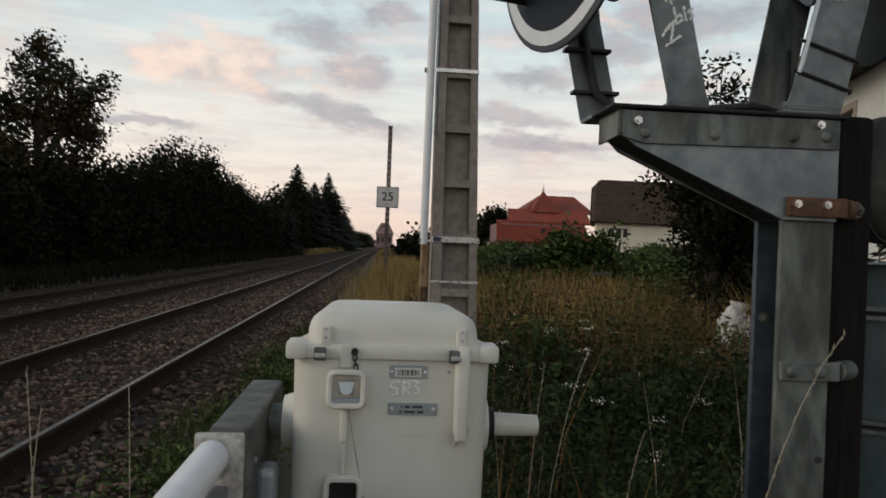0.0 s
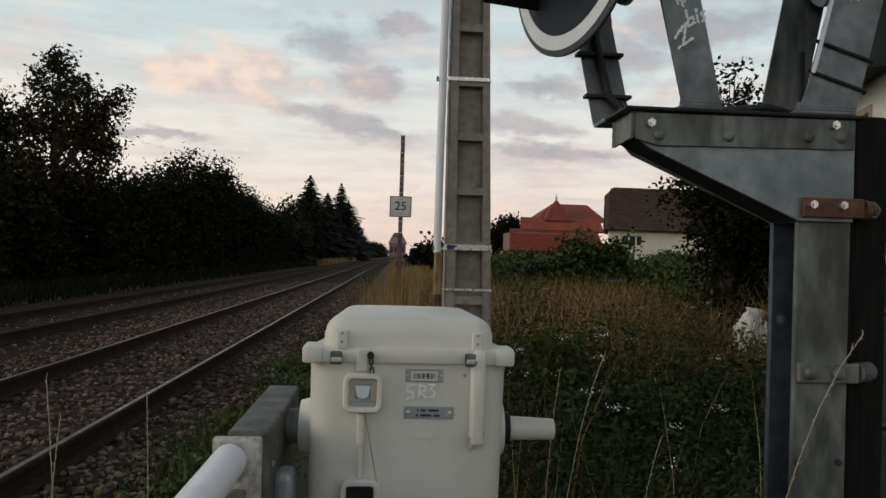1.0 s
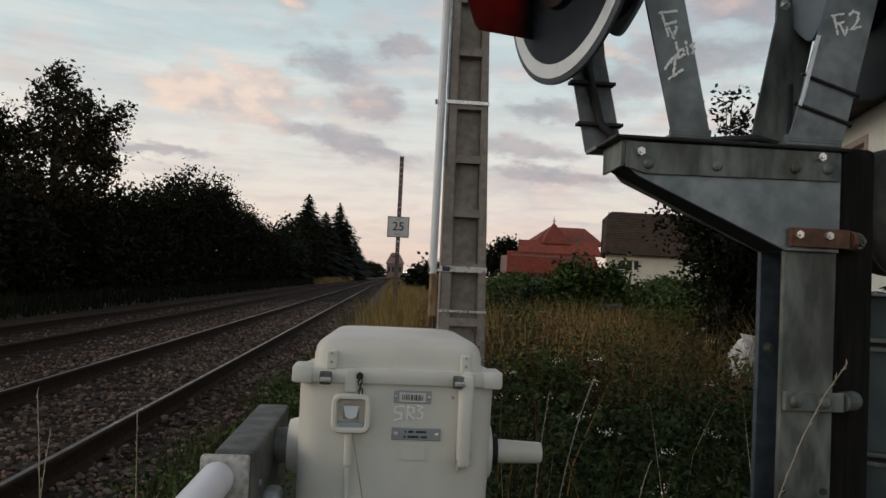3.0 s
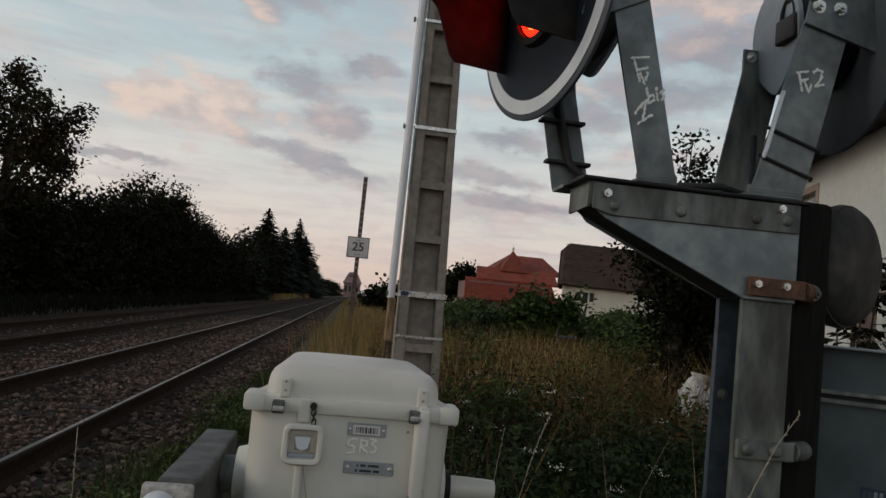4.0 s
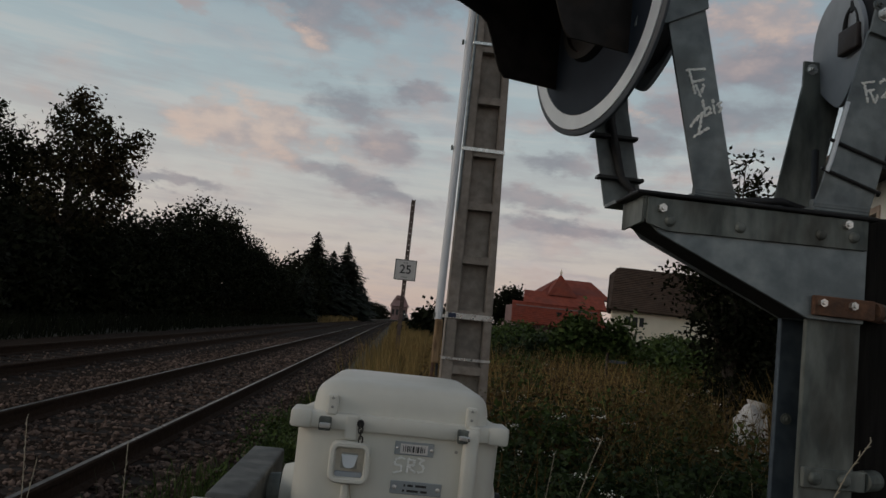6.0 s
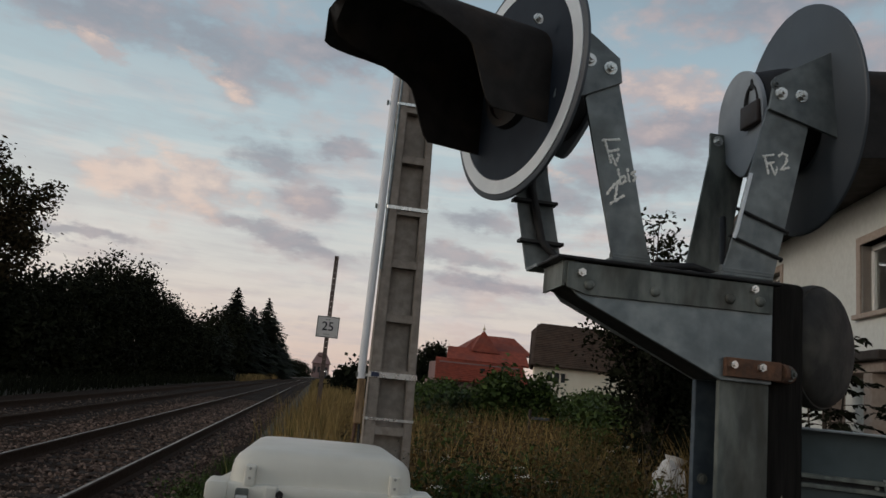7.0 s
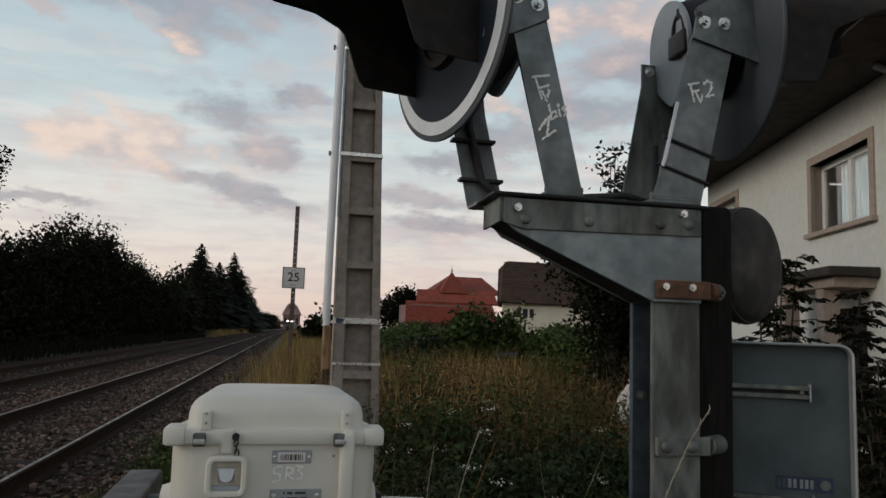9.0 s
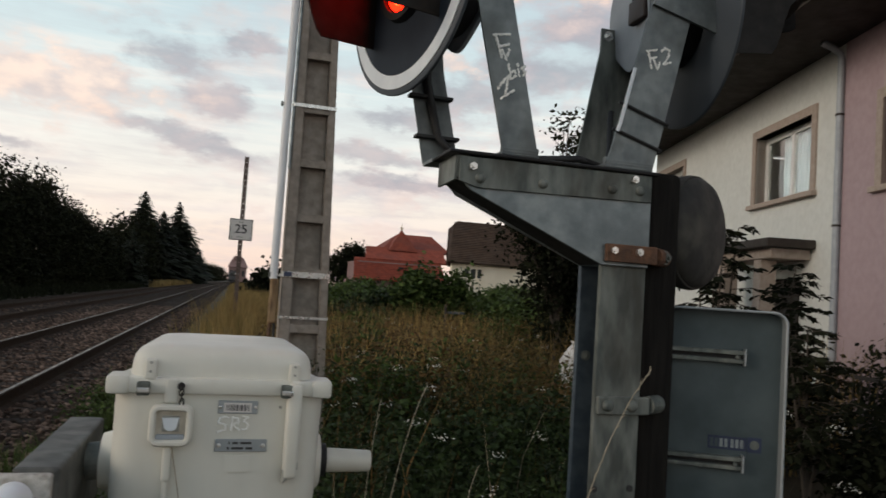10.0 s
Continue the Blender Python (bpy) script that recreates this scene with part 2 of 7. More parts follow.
BELL = surf("dark_bell_housing", (0.022, 0.021, 0.019), (0.046, 0.042, 0.036), 0.8, 0.0, 14, 0.35, (0.095, 0.088, 0.072), 9, 0.75)
# dark plate and pale rim: how light falls is put into these two tones
PANEL = surf("sign_back_aluminium", (0.044, 0.064, 0.070), (0.072, 0.096, 0.104), 0.5, 0.3, 10, 0.03)
PANEL_RIM = surf("sign_rim_aluminium", (0.30, 0.33, 0.345), (0.36, 0.39, 0.40), 0.45, 0.3, 14, 0.03)
STEEL_RAIL = surf("rail_steel", (0.026, 0.016, 0.011), (0.042, 0.026, 0.018), 0.9, 0.0, 30, 0.15, spec=0.1)
RAIL_TOP = surf("polished_rail_head", (0.085, 0.072, 0.062), (0.15, 0.13, 0.115), 0.36, 0.7, 14, 0.02)
SLEEPER = surf("old_timber_sleeper", (0.026, 0.020, 0.016), (0.048, 0.038, 0.032), 0.95, 0.0, 12, 0.3, vary=0.25, spec=0.1)
STONE = surf("ballast_stone", (0.075, 0.048, 0.036), (0.19, 0.135, 0.108), 0.9, 0.0, 9, 0.2, (0.055, 0.038, 0.028), 1.2, 0.6, island=0.75, spec=0.15)
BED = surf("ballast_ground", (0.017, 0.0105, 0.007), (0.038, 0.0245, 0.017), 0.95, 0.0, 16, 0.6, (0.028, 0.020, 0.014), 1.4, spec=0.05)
SOIL = surf("grassy_earth", (0.020, 0.019, 0.010), (0.036, 0.032, 0.018), 0.95, 0.0, 5, 0.4, (0.085, 0.068, 0.036), 0.35, 0.6)
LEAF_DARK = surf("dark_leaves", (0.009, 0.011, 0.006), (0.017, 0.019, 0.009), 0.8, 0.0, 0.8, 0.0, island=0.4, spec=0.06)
LEAF_GREEN = surf("weed_leaves", (0.008, 0.018, 0.0045), (0.024, 0.040, 0.0095), 0.7, 0.0, 0.9, 0.0, island=0.5, spec=0.2)
LEAF_RUST = surf("turning_leaves", (0.115, 0.058, 0.020), (0.060, 0.050, 0.016), 0.7, 0.0, 0.7, 0.0, island=0.5, spec=0.2)
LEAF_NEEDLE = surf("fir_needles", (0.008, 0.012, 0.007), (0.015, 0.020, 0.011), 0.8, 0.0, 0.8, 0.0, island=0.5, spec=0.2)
DRY = surf("dry_grass_blades", (0.35, 0.245, 0.095), (0.19, 0.125, 0.048), 0.8, 0.0, 0.8, 0.0, (0.080, 0.062, 0.020), 0.5, 0.8, island=0.5, spec=0.2)
BUSH_GREEN = surf("bush_leaves", (0.036, 0.060, 0.013), (0.062, 0.090, 0.022), 0.7, 0.0, 0.9, 0.0, island=0.5, spec=0.2)
GREEN_BLADE = surf("green_grass_blades", (0.085, 0.105, 0.030), (0.13, 0.125, 0.045), 0.75, 0.0, 0.9, 0.0, island=0.4, spec=0.2)
STRAW = surf("pale_straw", (0.27, 0.23, 0.16), (0.35, 0.30, 0.22), 0.8, 0.0, 30, 0.1)
PETAL = surf("white_petals", (0.62, 0.61, 0.55), (0.72, 0.70, 0.64), 0.8, 0.0, 10, 0.0)
LEAF_TALL = surf("rusty_tree_leaves", (0.046, 0.030, 0.015), (0.026, 0.028, 0.012), 0.75, 0.0, 0.7, 0.0, island=0.5, spec=0.1)
BARK = surf("bark", (0.045, 0.035, 0.027), (0.075, 0.06, 0.047), 0.95, 0.0, 10, 0.5, stretch=(3, 3, 0.6))
RENDER_WHITE = surf("cream_house_render", (0.60, 0.615, 0.58), (0.66, 0.675, 0.64), 0.9, 0.0, 10, 0.08, (0.53, 0.53, 0.49), 0.5, 0.6)
RENDER_PINK = surf("mauve_house_render", (0.37, 0.275, 0.29), (0.41, 0.31, 0.325), 0.9, 0.0, 10, 0.08, (0.34, 0.255, 0.265), 0.5, 0.6)
STONE_TRIM = surf("sandstone_trim", (0.33, 0.265, 0.22), (0.40, 0.33, 0.28), 0.85, 0.0, 14, 0.15)
FRAME_WHITE = surf("white_window_frame", (0.66, 0.66, 0.64), (0.72, 0.72, 0.70), 0.4, 0.0, 8, 0.0)
TILE_RED = surf("red_roof_tiles", (0.21, 0.042, 0.024), (0.30, 0.064, 0.034), 0.85, 0.0, 2.2, 0.1, (0.17, 0.05, 0.036), 0.4, 0.7, vary=0.18)
TILE_BROWN = surf("brown_roof_tiles", (0.062, 0.038, 0.025), (0.09, 0.056, 0.038), 0.85, 0.0, 2.2, 0.1, (0.05, 0.034, 0.024), 0.4, 0.6, vary=0.18)
EAVE = surf("dark_stained_eaves", (0.030, 0.023, 0.019), (0.045, 0.036, 0.03), 0.8, 0.0, 8, 0.1)
FAR_WALL = surf("far_house_wall", (0.74, 0.65, 0.50), (0.82, 0.73, 0.58), 0.9, 0.0, 0.8, 0.0)
# brick tone paled to hold the haze of distance
FAR_RED = surf("haze_paled_brick", (0.22, 0.14, 0.13), (0.27, 0.175, 0.165), 0.9, 0.0, 0.4, 0.0)
SIGN_WHITE = surf("sign_white_enamel", (0.66, 0.63, 0.60), (0.72, 0.69, 0.66), 0.45, 0.0, 6, 0.02)
SIGN_BLACK = surf("sign_black_paint", (0.02, 0.02, 0.02), (0.03, 0.03, 0.03), 0.6, 0.0, 20, 0.0)
MAST = surf("brown_painted_mast", (0.105, 0.075, 0.062), (0.145, 0.105, 0.088), 0.75, 0.2, 12, 0.1)
BAG = surf("white_woven_sack", (0.56, 0.55, 0.53), (0.70, 0.69, 0.67), 0.8, 0.0, 30, 0.2, (0.40, 0.39, 0.37), 6)
RED_PLASTIC = surf("red_plastic", (0.40, 0.05, 0.04), (0.48, 0.07, 0.05), 0.5, 0.0, 10, 0.0)
BRASS = surf("worn_brass_padlock", (0.030, 0.020, 0.018), (0.050, 0.034, 0.028), 0.5, 0.4, 30, 0.05)
BLUE_LABEL = surf("blue_sticker", (0.014, 0.024, 0.055), (0.02, 0.032, 0.075), 0.5, 0.0, 20, 0.0)
RED_LIGHT = glow("red_signal_light", (1.0, 0.009, 0.003), 8.0)
LED_CORE = glow("signal_light_core", (1.0, 0.14, 0.03), 9.0)
HEADLIGHT = glow("train_headlight", (1.0, 0.95, 0.82), 60.0)
GLASS = bpy.data.materials.new("window_glass")
GLASS.use_nodes = True
_g = GLASS.node_tree.nodes["Principled BSDF"]
_g.inputs["Base Color"].default_value, _g.inputs["Roughness"].default_value = (0.9, 0.95, 0.95, 1), 0.02
_g.inputs["Transmission Weight"].default_value, _g.inputs["IOR"].default_value = 1.0, 1.45
# curtain's pale blue also holds the sky's reflection in the panes
CURTAIN = surf("sky_tinted_curtain", (0.32, 0.41, 0.46), (0.40, 0.49, 0.54), 0.9, 0.0, 6, 0.1, stretch=(6, 6, 0.3))
# near-black puts the darkness of unlit insides into walls and panes
DARK_ROOM = surf("unlit_room_dark", (0.03, 0.03, 0.03), (0.045, 0.045, 0.045), 0.9, 0.0, 3, 0.0)

# ---- mesh helpers ----
ORIGIN = {}


def root(name, base, label, category, group="", kind=""):
    ob = new(name)
    ob.location = base
    ob.empty_display_size = 0.1
    ORIGIN[ob.name] = Vector(base)
    return tagged(ob, label, category, group, kind)


def finish(name, bm, material, smooth=False):
    me = bpy.data.meshes.new(name)
    bmesh.ops.recalc_face_normals(bm, faces=bm.faces)
    bm.to_mesh(me)
    bm.free()
    me.materials.append(material)
    if smooth:
        me.shade_smooth()
        me.set_sharp_from_angle(angle=radians(38))
    return me


def part(name, bm, material, parent, label="", smooth=False):
    """Links a bmesh built in world space as one mesh object under a thing or a part."""
    o = ORIGIN[parent.name]
    bmesh.ops.translate(bm, verts=bm.verts, vec=-o)
    ob = new(name, finish(name, bm, material, smooth))
    ob.parent = parent
    ORIGIN[ob.name] = o
    return tagged(ob, label)


def solo(name, bm, material, base, label, category, group="", kind="", smooth=False):
    bmesh.ops.translate(bm, verts=bm.verts, vec=-Vector(base))
    ob = new(name, finish(name, bm, material, smooth))
    ob.location = base
    ORIGIN[ob.name] = Vector(base)
    return tagged(ob, label, category, group, kind)


def box(x0, x1, y0, y1, z0, z1, bevel=0.0, seg=2, bm=None):
    bm = bm or bmesh.new()
    one = bmesh.new()
    bmesh.ops.create_cube(one, size=1.0)
    bmesh.ops.scale(one, verts=one.verts, vec=(x1 - x0, y1 - y0, z1 - z0))
    bmesh.ops.translate(one, verts=one.verts, vec=((x0 + x1) / 2, (y0 + y1) / 2, (z0 + z1) / 2))
    if bevel:
        bmesh.ops.bevel(one, geom=list(one.edges), offset=bevel, segments=seg, affect="EDGES", profile=0.5)
    return join(bm, one)


def join(bm, one):
    me = bpy.data.meshes.new("tmp")
    one.to_mesh(me)
    one.free()
    bm.from_mesh(me)
    bpy.data.meshes.remove(me)
    return bm


def turned(bm, m):
    bmesh.ops.transform(bm, matrix=m, verts=bm.verts)
    return bm


def rod(p0, p1, r0, r1=None, seg=16, bm=None, bevel=0.0):
    bm = bm or bmesh.new()
    r1 = r0 if r1 is None else r1
    p0, p1 = Vector(p0), Vector(p1)
    one = bmesh.new()
    bmesh.ops.create_cone(one, cap_ends=True, segments=seg, radius1=r0, radius2=r1, depth=(p1 - p0).length)
    if bevel:
        rim = [e for e in one.edges if abs(e.verts[0].co.z - e.verts[1].co.z) < 1e-6]
        bmesh.ops.bevel(one, geom=rim, offset=bevel, segments=2, affect="EDGES", profile=0.5)
    q = (p1 - p0).to_track_quat("Z", "Y").to_matrix().to_4x4()
    bmesh.ops.transform(one, matrix=Matrix.Translation((p0 + p1) / 2) @ q, verts=one.verts)
    return join(bm, one)


def slab(poly, normal, thick, bevel=0.0, bm=None):
    """A flat plate: corner points in space, pushed out along the normal."""
    bm = bm or bmesh.new()
    one = bmesh.new()
    n = Vector(normal).normalized() * thick
    a = [one.verts.new(Vector(p)) for p in poly]
    b = [one.verts.new(Vector(p) + n) for p in poly]
    one.faces.new(a)
    one.faces.new(list(reversed(b)))
    for i in range(len(a)):
        j = (i + 1) % len(a)
        one.faces.new((a[i], b[i], b[j], a[j]))
    bmesh.ops.recalc_face_normals(one, faces=one.faces)
    if bevel:
        bmesh.ops.bevel(one, geom=list(one.edges), offset=bevel, segments=2, affect="EDGES", profile=0.5)
    return join(bm, one)


def lathe(profile, c, axis, seg=40, bm=None):
    """Turns (distance along axis, radius) pairs round an axis."""
    bm = bm or bmesh.new()
    q = Vector(axis).normalized().to_track_quat("Z", "Y").to_matrix()
    rings = []
    for s, r in profile:
        rings.append([bm.verts.new(Vector(c) + q @ Vector((r * math.cos(a), r * math.sin(a), s)))
                      for a in [2 * math.pi * k / seg for k in range(seg)]] if r > 1e-5 else [bm.verts.new(Vector(c) + q @ Vector((0, 0, s)))])
    for a, b in zip(rings, rings[1:]):
        for k in range(seg):
            l = (k + 1) % seg
            if len(a) == 1 and len(b) > 1:
                bm.faces.new((a[0], b[k], b[l]))
            elif len(b) == 1 and len(a) > 1:
                bm.faces.new((a[k], b[0], a[l]))
            elif len(a) > 1:
                bm.faces.new((a[k], b[k], b[l], a[l]))
    return bm


def tube(points, r, seg=8, bm=None):
    bm = bm or bmesh.new()
    pts = [Vector(p) for p in points]
    rr = r if isinstance(r, (list, tuple)) else [r] * len(pts)
    rings = []
    for i, p in enumerate(pts):
        d = (pts[min(i + 1, len(pts) - 1)] - pts[max(i - 1, 0)]).normalized()
        q = d.to_track_quat("Z", "Y").to_matrix()
        rings.append([bm.verts.new(p + q @ Vector((rr[i] * math.cos(2 * math.pi * k / seg), rr[i] * math.sin(2 * math.pi * k / seg), 0))) for k in range(seg)])
    for a, b in zip(rings, rings[1:]):
        for k in range(seg):
            l = (k + 1) % seg
            bm.faces.new((a[k], a[l], b[l], b[k]))
    bm.faces.new(rings[0])
    bm.faces.new(rings[-1])
    return bm


def hexbolt(c, axis, r=0.011, h=0.009, washer=True):
    c, axis = Vector(c), Vector(axis).normalized()
    bm = rod(c, c + axis * h, r, r, 6)
    if washer:
        rod(c - axis * 0.001, c + axis * 0.002, r * 1.5, r * 1.5, 18, bm)
    rod(c + axis * h, c + axis * (h + 0.005), r * 0.5, r * 0.5, 10, bm)
    return bm


def dome_rivet(c, axis, r=0.012):
    return lathe([(0, r), (r * 0.3, r * 0.95), (r * 0.6, r * 0.6), (r * 0.7, 0)], c, axis, 14)


def lettering(name, text, size, m, material, parent, label="", thick=0.0012, bold=0.0):
    cu = bpy.data.curves.new(name, "FONT")
    cu.body, cu.size, cu.extrude, cu.offset, cu.align_x, cu.align_y = text, size, thick, bold, "CENTER", "CENTER"
    tmp = bpy.data.objects.new(name, cu)
    me = bpy.data.meshes.new_from_object(tmp)
    bpy.data.objects.remove(tmp)
    me.materials.clear()
    me.materials.append(material)
    me.transform(Matrix.Translation(-ORIGIN[parent.name]) @ m)
    ob = new(name, me)
    ob.parent = parent
    ORIGIN[ob.name] = ORIGIN[parent.name]
    return tagged(ob, label)


def raw_mesh(name, verts, faces, material, origin=(0, 0, 0)):
    me = bpy.data.meshes.new(name)
    verts = np.asarray(verts, float) - np.asarray(origin)
    me.from_pydata(verts.tolist(), [], faces if isinstance(faces, list) else faces.tolist())
    me.materials.append(material)
    return me


def leaf_quads(centres, size, rng, aspect=0.5, up=0.35):
    """Small pointed leaves, turned every way."""
    n = len(centres)
    d = rng.normal(size=(n, 3))
    d[:, 2] *= up + 0.4
    d /= np.linalg.norm(d, axis=1)[:, None]
    e = rng.normal(size=(n, 3))
    e -= (e * d).sum(1)[:, None] * d
    e /= np.linalg.norm(e, axis=1)[:, None]
    s = size * rng.uniform(0.6, 1.35, n)[:, None]
    c = np.asarray(centres)
    v = np.stack([c - d * s * 0.5, c + e * s * aspect * 0.5, c + d * s * 0.5, c - e * s * aspect * 0.5], 1).reshape(-1, 3)
    f = np.arange(4 * n).reshape(n, 4)
    return v, f


def blades(points, heights, width, lean, rng):
    """Thin upright blades that bend to a tip."""
    p = np.asarray(points, float)
    n = len(p)
    a = rng.uniform(0, 2 * np.pi, n)
    side = np.stack([np.cos(a), np.sin(a), np.zeros(n)], 1) * (width * rng.uniform(0.6, 1.4, n))[:, None] * 0.5
    b = rng.uniform(0, 2 * np.pi, n)
    push = np.stack([np.cos(b), np.sin(b), np.zeros(n)], 1) * (heights * lean * rng.uniform(0.2, 1.4, n))[:, None]
    h = np.zeros((n, 3))
    h[:, 2] = heights
    v = np.stack([p - side, p + side, p + push * 0.35 + h * 0.6 + side * 0.7, p + push * 0.35 + h * 0.6 - side * 0.7, p + push + h], 1).reshape(-1, 3)
    k = np.arange(n) * 5
    quads = np.stack([k, k + 1, k + 2, k + 3], 1).tolist()
    tris = np.stack([k + 3, k + 2, k + 4], 1).tolist()
    return v, quads + tris


def clumps(rng, blobs, leaves_per, clump_r):
    """Leaf places: clumps spread through ellipsoids (x, y, z, rx, ry, rz, clumps)."""
    out = []
    for x, y, z, rx, ry, rz, k in blobs:
        d = rng.normal(size=(k, 3))
        d /= np.linalg.norm(d, axis=1)[:, None]
        d *= rng.uniform(0.25, 1.0, k)[:, None] ** 0.5
        c = d * np.array([rx, ry, rz]) + np.array([x, y, z])
        off = rng.normal(size=(k, leaves_per, 3)) * clump_r * rng.uniform(0.6, 1.3, (k, 1, 1))
        out.append((c[:, None, :] + off).reshape(-1, 3))
    return np.concatenate(out)


def leafy_tree(name, base, label, blobs, leaf, material, trunk_r, rng, leaves_per=26, clump_r=0.35, category="tree", group="", top=None):
    """Tapered trunk, limbs to each mass of the crown, and a ragged crown of small leaves. Blobs are relative to the base."""
    t = root(name, base, label, category, group)
    b = Vector(base)
    zs = [q[2] for q in blobs]
    high = top or (min(zs) + max(zs)) / 2
    bm = tube([b + Vector((0, 0, -0.1)), b + Vector((0.04, 0.02, high * 0.35)), b + Vector((-0.05, 0.05, high * 0.7)), b + Vector((0.03, 0, high))],
              [trunk_r * 1.25, trunk_r, trunk_r * 0.75, trunk_r * 0.35], 10)
    for q in blobs:
        end = Vector(q[:3]) + b
        start = b + Vector((0, 0, min(high * 0.9, max(0.25 * high, q[2] * 0.55))))
        mid = start.lerp(end, 0.5) + Vector((0, 0, 0.12 * q[5]))
        tube([start, mid, end + Vector((0, 0, q[5] * 0.5))], [trunk_r * 0.45, trunk_r * 0.28, trunk_r * 0.08], 6, bm)
    part("trunk", bm, BARK, t)
    pts = clumps(rng, blobs, leaves_per, clump_r)
    v, f = leaf_quads(pts, leaf, rng)
    ob = new("crown", raw_mesh("crown", v, f, material))
    ob.parent = t
    return t


def fir_tree(name, base, h, r, rng, label, spray=0.7, layers=30, per=16):
    t = root(name, base, label, "conifer", "firs along the line")
    b = Vector(base)
    part("trunk", tube([b + Vector((0, 0, -0.1)), b + Vector((0, 0, h * 0.5)), b + Vector((0, 0, h))], [r * 0.07, r * 0.045, 0.02], 8), BARK, t)
    vs, fs, n = [], [], 0
    for i in range(layers):
        u = i / (layers - 1)
        z = h * (0.08 + 0.92 * u)
        rad = r * (1 - u) ** 0.70 * rng.uniform(0.6, 1.15) + 0.12
        for k in range(max(5, int(per * (1 - 0.6 * u)))):
            a = rng.uniform(0, 2 * math.pi)
            length = rad * rng.uniform(0.65, 1.15)
            out = np.array([math.cos(a), math.sin(a), 0])
            side = np.array([-math.sin(a), math.cos(a), 0])
            for q in range(4):
                s0, s1 = length * q / 4, length * (q + 1.5) / 4
                w = spray * (0.55 + 0.45 * math.sin(math.pi * (q + 0.7) / 4.5)) * rng.uniform(0.6, 1.2) * (0.35 + 0.65 * (1 - u))
                droop = -0.28
                p0, p1 = out * s0 + np.array([0, 0, z + droop * s0 + 0.05 * rng.normal()]), out * s1 + np.array([0, 0, z + droop * s1 + 0.12 * rng.normal()])
                pm = (p0 + p1) / 2 - np.array([0, 0, 0.15 * w])
                vs += [p0, pm + side * w * 0.5, p1, pm - side * w * 0.5]
                fs.append([n, n + 1, n + 2, n + 3])
                n += 4
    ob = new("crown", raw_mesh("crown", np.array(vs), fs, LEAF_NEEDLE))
    ob.parent = t
    return t


# ---- ground and railway ----
GROUND = -0.36


def track_x(y):
    """How far the line has shifted sideways at y: straight, then a wide bend."""
    return 0.0108 * y + (8.8e-5 * (y - 72) ** 2 if y > 72 else 0.0)


def build_ground():
    rng = np.random.default_rng(3)
    xs = np.concatenate([[-3000, -600, -150, -60], np.linspace(-30, 30, 61), [60, 150, 600, 3000]])
    ys = np.concatenate([[-3000, -400, -60], np.linspace(-12, 40, 53), [60, 100, 200, 400, 800, 3000]])
    v, f = [], []
    for y in ys:
        for x in xs:
            near = abs(x) < 30 and -12 <= y <= 40 and x > -0.6 and math.hypot(x, y - 1) > 2.5
            v.append((x, y, GROUND + (0.05 * noise.noise((x * 0.6, y * 0.6, 0)) if near else 0.0)))
    w = len(xs)
    for j in range(len(ys) - 1):
        for i in range(w - 1):
            f.append([j * w + i, j * w + i + 1, (j + 1) * w + i + 1, (j + 1) * w + i])
    ob = new("ground", raw_mesh("ground", v, f, SOIL))
    tagged(ob, "grassy earth beside the railway line", "ground", kind="structure")


def swept(profile, ys, x0):
    """A section (x, z) carried along the line."""
    bm = bmesh.new()
    rows = [[bm.verts.new((x0 + track_x(y) + px, y, pz)) for px, pz in profile] for y in ys]
    n = len(profile)
    for a, b in zip(rows, rows[1:]):
        for k in range(n):
            l = (k + 1) % n
            bm.faces.new((a[k], a[l], b[l], b[k]))
    bm.faces.new(rows[0])
    bm.faces.new(list(reversed(rows[-1])))
    return bm


YS = [-12, 0, 6, 12, 20, 30, 45, 60, 72] + list(range(84, 560, 14))
HEAD = -0.16
RAIL = [(-0.07, HEAD - 0.172), (0.07, HEAD - 0.172), (0.07, HEAD - 0.160), (0.012, HEAD - 0.14), (0.009, HEAD - 0.045), (0.035, HEAD - 0.038),
        (0.035, HEAD - 0.010), (0.026, HEAD - 0.002), (-0.026, HEAD - 0.002), (-0.035, HEAD - 0.010), (-0.035, HEAD - 0.038), (-0.009, HEAD - 0.045), (-0.012, HEAD - 0.14), (-0.07, HEAD - 0.160)]
CAP = [(-0.018, HEAD - 0.004), (0.018, HEAD - 0.004), (0.018, HEAD - 0.001), (0.014, HEAD), (-0.014, HEAD), (-0.018, HEAD - 0.001)]


def build_track(x_right, x_left, label, shiny):
    t = root("railway_track", (x_right, 0, HEAD - 0.172), label, "railway track", "railway tracks")
    for x in (x_right, x_left):
        r = part("rail", swept(RAIL, YS, x), STEEL_RAIL, t)
        part("rail_head", swept(CAP, YS, x), RAIL_TOP if shiny else STEEL_RAIL, r, "polished running surface" if shiny else "dull rusty running surface")
    mid = (x_right + x_left) / 2
    first = None
    for i in range(110):
        y = -3 + 0.6 * i
        if first is None:
            bm = box(-1.28, 1.28, -0.12, 0.12, -0.14, 0.0, 0.012, 1)
            first = finish("sleeper", bm, SLEEPER)
        ob = new("sleeper", first)
        ob.parent = t
        ob.location = (mid + track_x(y) - x_right, y, 0.004)
        ob.rotation_euler = (0, 0, random.uniform(-0.01, 0.01))
    return t


